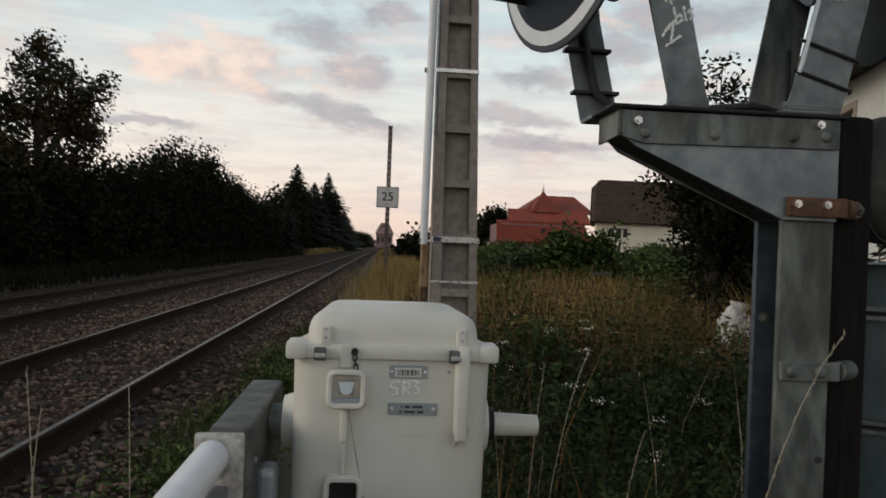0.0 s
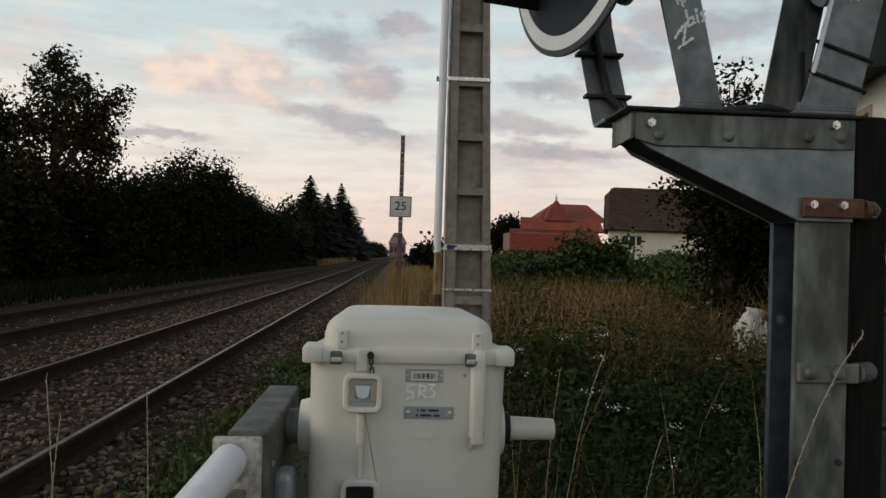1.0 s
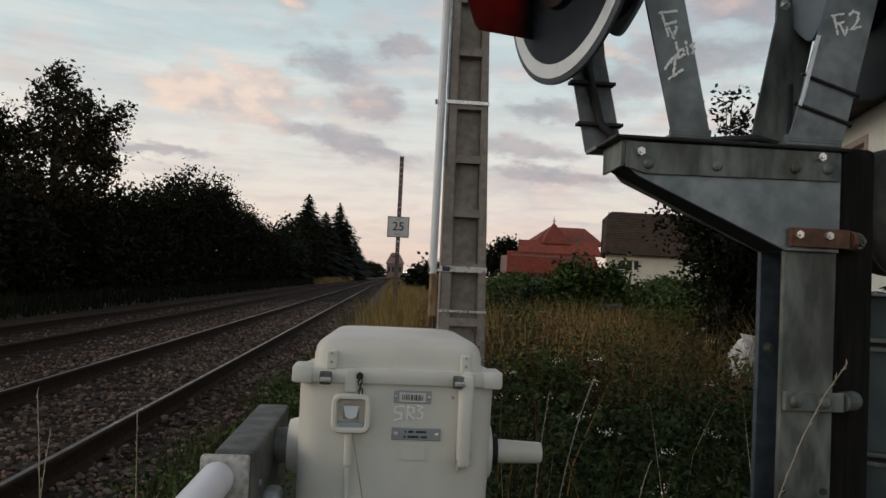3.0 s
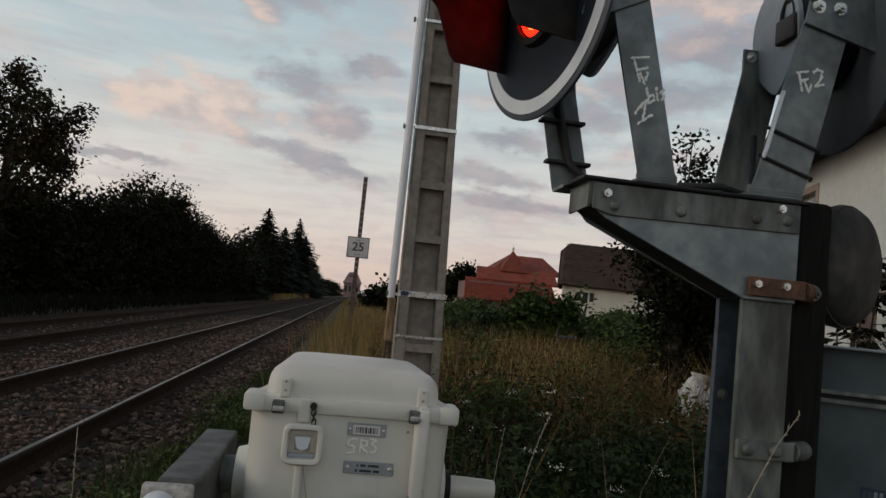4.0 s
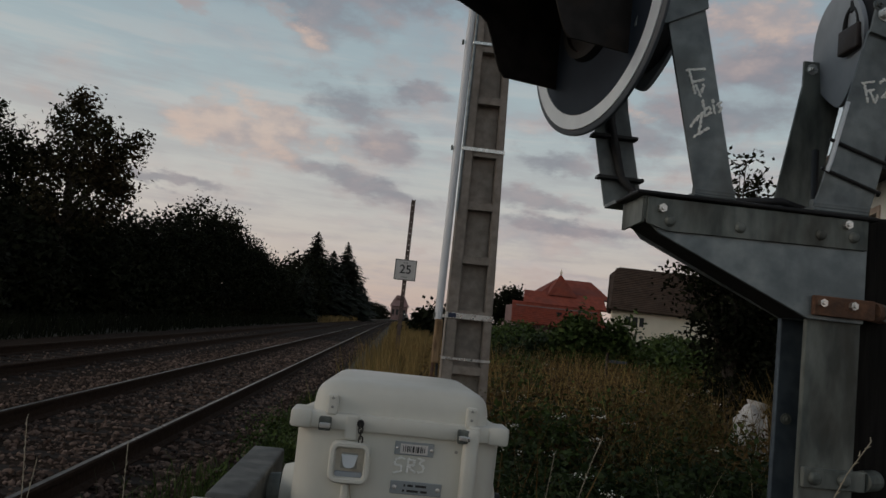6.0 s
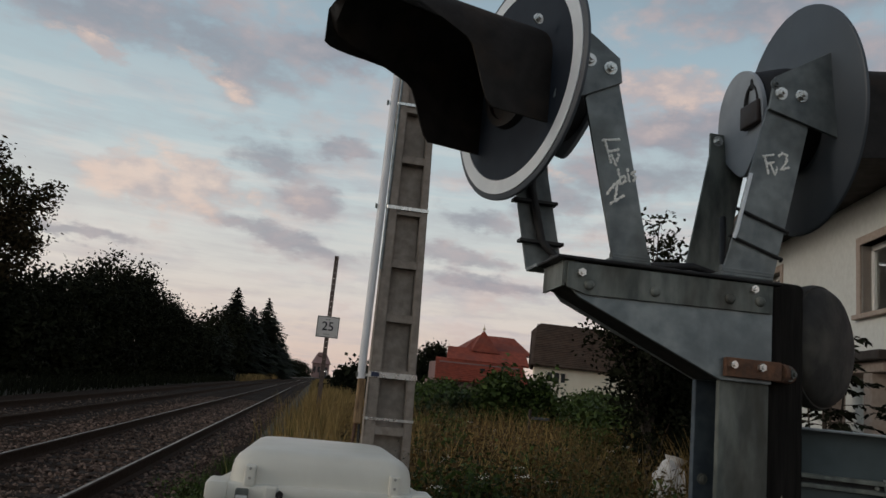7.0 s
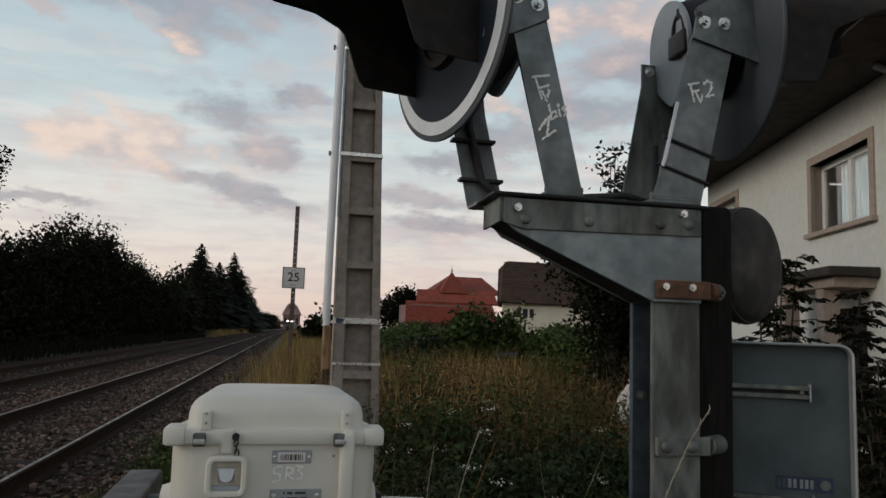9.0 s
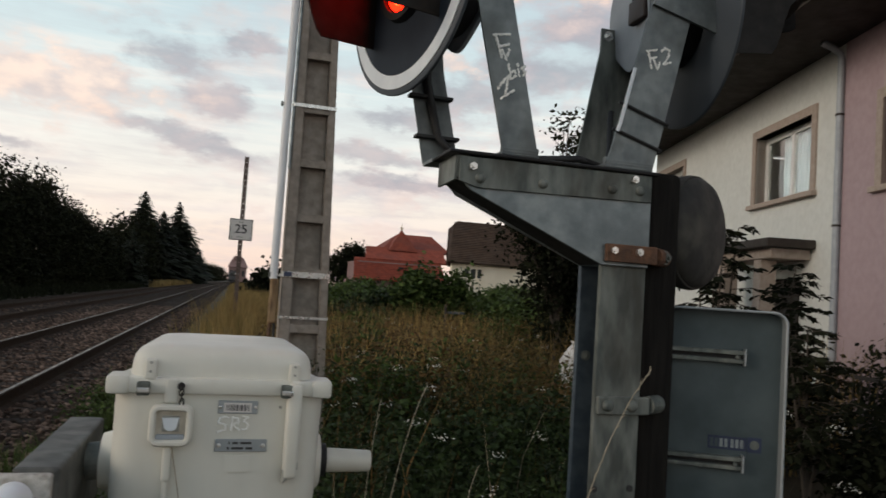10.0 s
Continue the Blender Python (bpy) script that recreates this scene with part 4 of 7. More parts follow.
def barrier_machine():
    t = root("barrier_machine", (0.058, 1.58, GROUND), "cream-grey enamelled cast barrier drive with domed lid", "barrier machine")
    # tapered body with round corners
    bm = bmesh.new()
    rings = []
    for z, x0, x1, y0, y1 in ((GROUND, -0.115, 0.235, 1.42, 1.74), (0.30, -0.125, 0.243, 1.405, 1.755), (0.66, -0.127, 0.246, 1.402, 1.758), (0.905, -0.129, 0.250, 1.40, 1.76)):
        ring = []
        r = 0.05
        for cx, cy, a0 in ((x1 - r, y1 - r, 0), (x0 + r, y1 - r, 90), (x0 + r, y0 + r, 180), (x1 - r, y0 + r, 270)):
            for k in range(6):
                a = radians(a0 + 18 * k)
                ring.append(bm.verts.new((cx + r * math.cos(a), cy + r * math.sin(a), z)))
        rings.append(ring)
    for a, b in zip(rings, rings[1:]):
        for k in range(len(a)):
            l = (k + 1) % len(a)
            bm.faces.new((a[k], a[l], b[l], b[k]))
    bm.faces.new(rings[0])
    bm.faces.new(rings[-1])
    body = part("body", narrowed(bm), BOX_PAINT, t, smooth=True)
    # lid: flange and dome
    lid = part("lid", narrowed(box(-0.133, 0.253, 1.388, 1.772, 0.900, 0.930, 0.006, 2)), BOX_PAINT, t, smooth=True)
    bm = bmesh.new()
    rings = []
    for z, inset in ((0.928, 0.0), (0.951, 0.001), (0.965, 0.004), (0.974, 0.009), (0.981, 0.017), (0.985, 0.028), (0.987, 0.046)):
        x0, x1, y0, y1 = -0.102 + inset, 0.222 - inset, 1.400 + inset * 0.9, 1.755 - inset * 0.9
        r = 0.032
        ring = []
        for cx, cy, a0 in ((x1 - r, y1 - r, 0), (x0 + r, y1 - r, 90), (x0 + r, y0 + r, 180), (x1 - r, y0 + r, 270)):
            for k in range(6):
                a = radians(a0 + 18 * k)
                ring.append(bm.verts.new((cx + r * math.cos(a), cy + r * math.sin(a), z)))
        rings.append(ring)
    for a, b in zip(rings, rings[1:]):
        for k in range(len(a)):
            l = (k + 1) % len(a)
            bm.faces.new((a[k], a[l], b[l], b[k]))
    bm.faces.new(rings[-1])
    part("lid_dome", narrowed(bm, 0.10), BOX_PAINT, lid, smooth=True)
    for x0, x1 in ((-0.138, -0.100), (0.220, 0.258)):
        part("lid_ear", box(x0, x1, 1.383, 1.45, 0.899, 0.932, 0.006, 2), BOX_PAINT, lid, smooth=True)
    # toggle latches on riveted tabs
    for x in (-0.075, 0.178):
        tab = part("latch_tab", box(x - 0.001, x + 0.019, 1.386, 1.402, 0.925, 0.962, 0.004), BOX_PAINT, lid)
        for z in (0.940, 0.956):
            part("rivet", dome_rivet((x + 0.009, 1.386, z), (0, -1, 0), 0.0026), BOX_SHADE, tab)
        u = x - 0.004 if x > 0 else x
        clip = part("latch", box(u - 0.011, u + 0.011, 1.372, 1.386, 0.899, 0.923, 0.003), GALV_OLD, t, "worn steel toggle latch")
        part("latch_lever", box(u - 0.009, u + 0.011, 1.361, 1.3695, 0.905, 0.914, 0.002), ZINC, clip, "bright steel lever")
        part("latch_cheek", box(u - 0.009, u + 0.004, 1.364, 1.3695, 0.9005, 0.904, 0.001), GALV_OLD, clip)
    # square lock well with a raised rim
    lock = bmesh.new()
    xa, xb, za, zb = -0.061, 0.012, 0.810, 0.883
    rounded_rim(lock, xa, xb, za, zb, 1.372, 1.4005, 0.011, 0.017)
    well = part("lock_well", lock, BOX_PAINT, t, "raised square rim round the lock", smooth=True)
    part("lock_back", box(xa + 0.011, xb - 0.011, 1.390, 1.3995, za + 0.011, zb - 0.011), surf("worn_brass_plate", (0.50, 0.46, 0.38), (0.62, 0.58, 0.50), 0.4, 0.2, 60, 0.1, (0.28, 0.22, 0.16), 30, 0.5), well, "worn bare back of the lock well")
    part("lock_shelf", box(xa + 0.012, xb - 0.012, 1.381, 1.3895, za + 0.011, za + 0.020, 0.002), COVER, well, "worn bare lock plate")
    tongue = [(-0.040, 0.860), (-0.010, 0.860)] + [(-0.025 + 0.0115 * math.cos(a), 0.846 - 0.010 * math.sin(a)) for a in [math.pi * k / 8 for k in range(9)]]
    part("lock_tongue", slab([(x, 1.3865, z) for x, z in tongue], (0, -1, 0), 0.007, 0.001), RING_WHITE, well, "bright worn lock tongue")
    part("lock_slot", box(-0.0395, -0.0105, 1.3868, 1.3895, 0.8345, 0.8625, 0.001, 1), BOX_SHADE, well, "slot edge with its shade in the colour")
    part("neck", box(-0.040, -0.014, 1.386, 1.4005, 0.884, 0.930, 0.005), BOX_PAINT, well)
    part("rib", box(-0.032, -0.022, 1.388, 1.402, 0.686, 0.809, 0.004), BOX_PAINT, well)
    part("rib_foot", box(-0.0345, -0.0195, 1.384, 1.402, 0.745, 0.809, 0.005), BOX_PAINT, well)
    # chain
    ch = bmesh.new()
    for k in range(4):
        c = Vector((-0.012 + 0.001 * k, 1.380, 0.915 - 0.0092 * k))
        pts = [c + Vector((0.0038 * math.cos(a) * (k % 2), 0.0038 * math.cos(a) * ((k + 1) % 2), 0.0075 * math.sin(a))) for a in [2 * math.pi * q / 8 for q in range(9)]]
        tube(pts, 0.0016, 5, ch)
    part("chain", ch, BELL, t, "short dark chain")
    # black disc added for the darkness inside the chain hole
    part("chain_eye", rod((-0.012, 1.386, 0.916), (-0.012, 1.376, 0.916), 0.0065, seg=12), BLACK, t, "black disc standing in for the dark chain hole")
    part("hanging_wire", tube([(-0.020, 1.382, 0.808), (-0.010, 1.384, 0.76), (0.004, 1.386, 0.69), (0.022, 1.388, 0.60)], 0.0011, 6), STRAW, t, "thin hanging wire")
    # lower lock well
    lock = bmesh.new()
    xa, xb, za, zb = -0.062, 0.012, 0.610, 0.686
    rounded_rim(lock, xa, xb, za, zb, 1.376, 1.4045, 0.012, 0.018)
    low = part("lower_well", lock, BOX_PAINT, t, smooth=True)
    # black back puts the well's inner shade into the colour
    part("lower_well_back", box(xa + 0.012, xb - 0.012, 1.396, 1.4025, za + 0.012, zb - 0.012), BLACK, low)
    # grip on the other side
    g = box(0.176, 0.203, 1.372, 1.402, 0.752, 0.925, 0.007, 3)
    part("grip", g, BOX_PAINT, t, smooth=True)
    part("grip_foot", slab([(0.176, 1.374, 0.742), (0.203, 1.374, 0.768), (0.203, 1.374, 0.785), (0.176, 1.374, 0.770)], (0, 1, 0), 0.026, 0.003), BOX_SHADE, t, "slanted end of the grip with its shade in the colour")
    part("grip_top", box(0.182, 0.204, 1.378, 1.402, 0.900, 0.930, 0.004), BOX_PAINT, lid)
    # plates
    p1 = part("number_plate", box(0.054, 0.125, 1.3965, 1.3995, 0.866, 0.890, 0.001, 1), PANEL_RIM, t, "small riveted metal plate")
    part("barcode_field", box(0.064, 0.114, 1.3955, 1.3962, 0.869, 0.886), SIGN_WHITE, p1)
    rng = random.Random(4)
    x = 0.069
    while x < 0.108:
        w = rng.choice((0.0012, 0.002, 0.0032))
        part("bar", box(x, x + w, 1.3947, 1.3952, 0.872, 0.883), SIGN_BLACK, p1)
        x += w + rng.choice((0.0015, 0.0025))
    for x in (0.058, 0.121):
        part("rivet", dome_rivet((x, 1.3965, 0.878), (0, -1, 0), 0.003), ZINC, p1)
    p2 = part("type_plate", box(0.053, 0.146, 1.3965, 1.3995, 0.797, 0.820, 0.001, 1), PANEL_RIM, t, "grey engraved type plate with two screws")
    for z, bars in ((0.8130, ((0.077, 0.080), (0.084, 0.094), (0.098, 0.118))), (0.8035, ((0.075, 0.079), (0.083, 0.104), (0.108, 0.120)))):
        for x0, x1 in bars:
            part("engraving", box(x0, x1, 1.3957, 1.3963, z - 0.0020, z + 0.0020), SIGN_BLACK, p2)
    for x in (0.060, 0.139):
        part("screw", dome_rivet((x, 1.3965, 0.8085), (0, -1, 0), 0.0042), ZINC, p2)
    part("faded_label", box(0.072, 0.118, 1.3982, 1.3995, 0.760, 0.790), BOX_PAINT, t, "ghost of a removed sticker")
    chalk(CHALK_BOX, 1.3978, 0.0036, t)
    part("key_hole", rod((0.166, 1.398, 0.879), (0.166, 1.402, 0.879), 0.003, seg=10), BOX_SHADE, t)
    # shaft bosses
    part("shaft_boss", lathe([(-0.04, 0.0), (-0.04, 0.066), (0.014, 0.064), (0.028, 0.054), (0.030, 0.0)], (0.236, 1.56, 0.745), (1, 0, 0), 32), BOX_PAINT, t, smooth=True)
    # solid black collar paints the shade of the gap round the shaft
    part("shaft_gap", rod((0.266, 1.56, 0.745), (0.279, 1.56, 0.745), 0.034, seg=28), BLACK, t, "black collar standing in for the shaded gap behind the shaft end")
    part("shaft_stub", rod((0.264, 1.56, 0.745), (0.376, 1.56, 0.743), 0.0255, 0.0220, 28, bevel=0.004), BOX_PAINT, t, "pale capped shaft end", smooth=True)
    part("shaft_boss", lathe([(0.04, 0.0), (0.04, 0.074), (-0.010, 0.070), (-0.024, 0.058), (-0.045, 0.052), (-0.045, 0.0)], (-0.110, 1.56, 0.745), (1, 0, 0), 32), BOX_PAINT, t, smooth=True)
    # crank arm and boom
    a = root("barrier_boom", (-0.26, 1.5, 0.70), "lowered barrier: grey steel carrier arm and white boom tube", "barrier boom")
    part("carrier_arm", box(-0.252, -0.182, 1.30, 1.76, 0.625, 0.792, 0.006), ARM_GREY, a, "dark grey box-section carrier with chipped paint")
    part("shaft_clamp", rod((-0.181, 1.56, 0.742), (-0.156, 1.56, 0.745), 0.036, 0.036, 24), GALV_OLD, a, "dull shaft collar")
    part("clamp_lug", box(-0.186, -0.150, 1.40, 1.47, 0.600, 0.690, 0.012), PANEL_RIM, a, "scuffed clamp lug")
    part("end_cap", box(-0.272, -0.190, 1.278, 1.299, 0.660, 0.786, 0.005), surf("flaking_white_paint", (0.34, 0.32, 0.28), (0.55, 0.53, 0.49), 0.8, 0.0, 70, 0.4, (0.12, 0.09, 0.07), 30, 0.8), a, "flaking white end cap")
    part("boom_tube", rod((-0.242, 1.277, 0.748), (-0.262, -4.5, 0.740), 0.029, 0.028, 28), WHITE_TUBE, a, "white painted boom tube", smooth=True)
    part("boom_rail", box(-0.236, -0.212, 0.2, 1.277, 0.63, 0.702, 0.004), GALV, a, "grey stiffening bar")
    for y, z in ((1.36, 0.72), (1.62, 0.70), (1.44, 0.66)):
        part("bolt", dome_rivet((-0.182, y, z), (1, 0, 0), 0.007), GALV, a)


def signal_post():
    t = root("signal_post", (0.95, 1.53, GROUND), "galvanised steel signal post with a triangular lamp bracket", "signal post")
    part("channel", box(0.858, 0.973, 1.478, 1.492, GROUND, 1.25, 0.003), GALV_OLD, t, "stained galvanised front flange")
    part("channel_web", box(0.9645, 0.973, 1.4925, 1.60, GROUND, 1.25, 0.002), GALV_OLD, t)
    part("rear_channel", box(0.862, 0.935, 1.585, 1.600, GROUND, 1.30, 0.003), GALV_BLUE, t, "galvanised rear flange with bluish shade put into its colour")
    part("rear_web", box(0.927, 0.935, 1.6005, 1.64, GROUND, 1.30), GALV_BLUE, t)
    part("bolt", hexbolt((0.886, 1.585, 0.985), (0, -1, 0), 0.008, 0.007), GALV_OLD, t)
    # black discs stand in for the darkness of open holes
    for x in (0.868, 0.957):
        part("bolt_hole", rod((x, 1.4745, 0.70), (x, 1.4775, 0.70), 0.0075, seg=12), SIGN_BLACK, t)
    # bracket: two gussets, top plate, angle strip
    g = root("lamp_bracket", (0.74, 1.6, 1.2), "folded galvanised bracket plate on the signal post", "bracket")
    for y, n in ((1.466, "front_gusset"), (1.575, "back_gusset")):
        part(n, slab([(0.515, y, 1.356), (0.535, y, 1.335), (0.853, y, 1.198), (0.970, y, 1.198), (0.970, y, 1.352)], (0, 1, 0), 0.008, 0.0012), GALV, g)
    # black fold: the shade beneath the bracket is put into its colour
    part("sloping_edge", slab([(0.499, 1.4745, 1.3595), (0.853, 1.4745, 1.1985), (0.853, 1.5745, 1.1985), (0.499, 1.5745, 1.3595)], (0, 0, 1), 0.006), BLACK, g, "underside fold with its shade painted black")
    part("angle_strip", slab([(0.505, 1.459, 1.405), (0.505, 1.459, 1.352), (0.548, 1.459, 1.340), (0.966, 1.459, 1.347), (0.966, 1.459, 1.408)], (0, 1, 0), 0.0065, 0.001), GALV_OLD, g, "grimy top strip with rivets")
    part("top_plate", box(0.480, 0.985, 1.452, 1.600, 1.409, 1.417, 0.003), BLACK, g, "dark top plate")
    part("end_flange", slab([(0.4975, 1.470, 1.355), (0.4975, 1.598, 1.352), (0.4975, 1.598, 1.4085), (0.4975, 1.470, 1.4085)], (1, 0, 0), 0.006), GALV_OLD, g)
    part("end_fold", slab([(0.500, 1.4665, 1.4085), (0.500, 1.4665, 1.365), (0.530, 1.4665, 1.338), (0.530, 1.4665, 1.4085)], (0, 1, 0), 0.003), GALV_OLD, g)
    for x, z in ((0.552, 1.361), (0.697, 1.364), (0.866, 1.369), (0.936, 1.371)):
        part("rivet", dome_rivet((x, 1.459, z), (0, -1, 0), 0.0115), GALV_OLD, g)
    for x, z in ((0.533, 1.384), (0.919, 1.395)):
        part("bolt", hexbolt((x, 1.4585, z), (0, -1, 0), 0.009, 0.010, False), ZINC, g, "bright new bolt")
    # clamps to the timber pole
    c = root("pole_clamp", (0.93, 1.46, 1.226), "rust-covered steel clamp strap", "clamp", "clamps on the post")
    part("strap", box(0.857, 0.985, 1.452, 1.464, 1.206, 1.246, 0.002), RUST, c)
    part("strap_end", rod((0.985, 1.470, 1.226), (1.032, 1.505, 1.226), 0.021, 0.021, 16), RUST, c)
    for x in (0.872, 0.936):
        part("bolt", hexbolt((x, 1.452, 1.231), (0, -1, 0), 0.0085, 0.010, False), ZINC, c, "shiny bolt head")
    part("strap_nut", hexbolt((1.022, 1.480, 1.226), (0.5, -0.86, 0), 0.011, 0.009), GALV_OLD, c)
    c = root("pole_clamp", (0.93, 1.46, 0.885), "dull galvanised steel clamp strap", "clamp", "clamps on the post")
    part("strap", box(0.862, 0.990, 1.464, 1.4775, 0.866, 0.905, 0.002), GALV_OLD, c)
    part("strap_end", rod((0.99, 1.478, 0.886), (1.035, 1.505, 0.886), 0.021, 0.021, 16), GALV_OLD, c)
    for x in (0.885, 0.945):
        part("bolt", dome_rivet((x, 1.464, 0.886), (0, -1, 0), 0.014), GALV_OLD, c)
    part("strap_nut", dome_rivet((1.025, 1.485, 0.886), (0.5, -0.86, 0), 0.013), GALV_OLD, c)
    p = solo("timber_pole", box(0.9745, 1.078, 1.505, 1.63, GROUND, 1.430, 0.016, 3), TAR_WOOD, (1.037, 1.565, GROUND), "near-black tarred timber pole behind the signal post", "pole", smooth=True)
    b = root("crossing_bell", (1.13, 1.56, 1.30), "dark weathered crossing bell drum on the pole", "bell")
    part("gong", lathe([(0.0, 0.0), (0.0, 0.132), (0.012, 0.139), (0.022, 0.137), (0.034, 0.127), (0.044, 0.106), (0.050, 0.078), (0.054, 0.040), (0.055, 0.0)], (1.172, 1.600, 1.304), (0.50, -0.866, 0), 44), BELL, b, smooth=True)
    part("rim", lathe([(-0.02, 0.10), (-0.02, 0.143), (0.0, 0.146), (0.014, 0.143), (0.014, 0.10)], (1.172, 1.600, 1.304), (0.50, -0.866, 0), 44), BELL, b, smooth=True)
    return g


def sign_panel():
    t = root("road_sign", (1.19, 1.50, GROUND), "rectangular road sign seen from its grey back", "road sign")
    M = pose(1.075, 1.60, 0, 0, 0, -28)
    x0, x1, z0, z1 = 0.004, 0.305, 0.36, 1.118
    r = 0.032

    def outline(inset, y):
        ring, q = [], r - inset
        for cx, cz, a0 in ((x1 - r, z1 - r, 0), (x0 + r, z1 - r, 90), (x0 + r, z0 + r, 180), (x1 - r, z0 + r, 270)):
            for k in range(7):
                a = radians(a0 + 15 * k)
                ring.append((cx + q * math.cos(a), y, cz + q * math.sin(a)))
        return ring

    part("plate", turned(slab(outline(0.0, 0.0), (0, 1, 0), 0.003), M), PANEL, t)
    rim = bmesh.new()
    lay = [[rim.verts.new(p) for p in outline(i, y)] for i, y in ((0.0, 0.0), (0.0, -0.038), (0.003, -0.040), (0.006, -0.038), (0.006, 0.0))]
    for a, b in zip(lay, lay[1:]):
        for k in range(len(a)):
            l = (k + 1) % len(a)
            rim.faces.new((a[k], a[l], b[l], b[k]))
    part("rim", turned(rim, M), PANEL_RIM, t, "folded rim with its brighter light put into the colour", smooth=True)
    for z, dx in ((1.004, 0.0), (0.752, 0.004)):
        q = part("rail", turned(box(0.012, 0.212 + dx, -0.022, -0.001, z - 0.015, z - 0.005, 0.001), M), GALV_OLD, t)
        part("rail_lip", turned(box(0.012, 0.212 + dx, -0.022, -0.001, z + 0.005, z + 0.015, 0.001), M), GALV_OLD, q)
        # black core paints the shade between the channel's lips
        part("rail_core", turned(box(0.012, 0.212 + dx, -0.010, -0.001, z - 0.0045, z + 0.0045), M), BLACK, q)
        part("rail_end", turned(box(0.2125 + dx, 0.216 + dx, -0.026, -0.001, z - 0.020, z + 0.020), M), PANEL_RIM, q)
        part("rail_bolt", turned(hexbolt((0.196 + dx, -0.022, z), (0, -1, 0), 0.005, 0.006, False), M), GALV_OLD, q)
    st = part("sticker", turned(box(0.140, 0.228, -0.002, -0.0005, 0.780, 0.812), M), BLUE_LABEL, t, "dark blue maker's sticker")
    for k, x in enumerate((0.145, 0.156, 0.167, 0.178, 0.192, 0.203, 0.214)):
        part("sticker_mark", turned(box(x, x + 0.007, -0.003, -0.0022, 0.786, 0.806), M), GALV if k > 1 else PANEL, st)
    e = part("sticker_end", turned(box(0.230, 0.262, -0.002, -0.0005, 0.778, 0.814), M), BLUE_LABEL, t, "blue end of the sticker")
    part("sticker_seal", turned(rod((0.246, -0.0022, 0.796), (0.246, -0.003, 0.796), 0.011, seg=16), M), GALV_OLD, e)
    part("post_clip", turned(box(-0.03, 0.012, -0.004, 0.012, 0.985, 1.02), M), GALV_OLD, t)


LEFT_C, LEFT_N, LEFT_R = Vector((0.404, 1.62, 1.835)), Vector((math.sin(4.418), math.cos(4.418), 0)), 0.274
RIGHT_C, RIGHT_N, RIGHT_R = Vector((1.131, 1.62, 1.860)), Vector((math.sin(1.686) * 0.996, math.cos(1.686) * 0.996, 0.087)), 0.284


def visor(c, n, material, parent, half=0.152):
    """A tunnel hood: short walls below, swept up in an S to a long roof."""
    n = n.normalized()
    side = Vector((0, 0, 1)).cross(n).normalized()
    up = n.cross(side).normalized()
    cols = 30
    steps = [0.004 + 0.424 * k / cols for k in range(cols + 1)]

    def bottom(s):
        if s < 0.145:
            return -0.135
        if s < 0.215:
            u = (s - 0.145) / 0.07
            return -0.135 + 0.132 * (3 * u * u - 2 * u ** 3)
        if s < 0.33:
            return -0.003 + 0.043 * (s - 0.215) / 0.115
        u = min((s - 0.33) / 0.098, 1)
        return 0.040 + 0.080 * (1 - math.sqrt(max(1 - u * u, 0)))

    bm = bmesh.new()
    arc = 14
    outer = []
    for thick in (0.0, 0.005):
        grid = []
        for s in steps:
            h = half - thick
            zb = bottom(s)
            path = []
            for k in range(5):
                path.append((h, zb + (0.02 - zb) * k / 5))
            for k in range(arc + 1):
                a = math.pi * k / arc
                path.append((h * math.cos(a), max(zb, 0.02 + 0.105 * math.sin(a))))
            for k in range(5):
                path.append((-h, 0.02 + (zb - 0.02) * (k + 1) / 5))
            grid.append([bm.verts.new(c + n * s + side * v + up * w) for v, w in path])
        for a, b in zip(grid, grid[1:]):
            for k in range(len(a) - 1):
                bm.faces.new((a[k], a[k + 1], b[k + 1], b[k]))
        outer.append(grid)
    o, i = outer
    for k in range(len(o[0]) - 1):
        bm.faces.new((o[-1][k], o[-1][k + 1], i[-1][k + 1], i[-1][k]))
    for a in (0, -1):
        for k in range(len(o) - 1):
            bm.faces.new((o[k][a], o[k + 1][a], i[k + 1][a], i[k][a]))
    return part("visor", bm, material, parent, "sooty black sheet-metal visor", smooth=True)


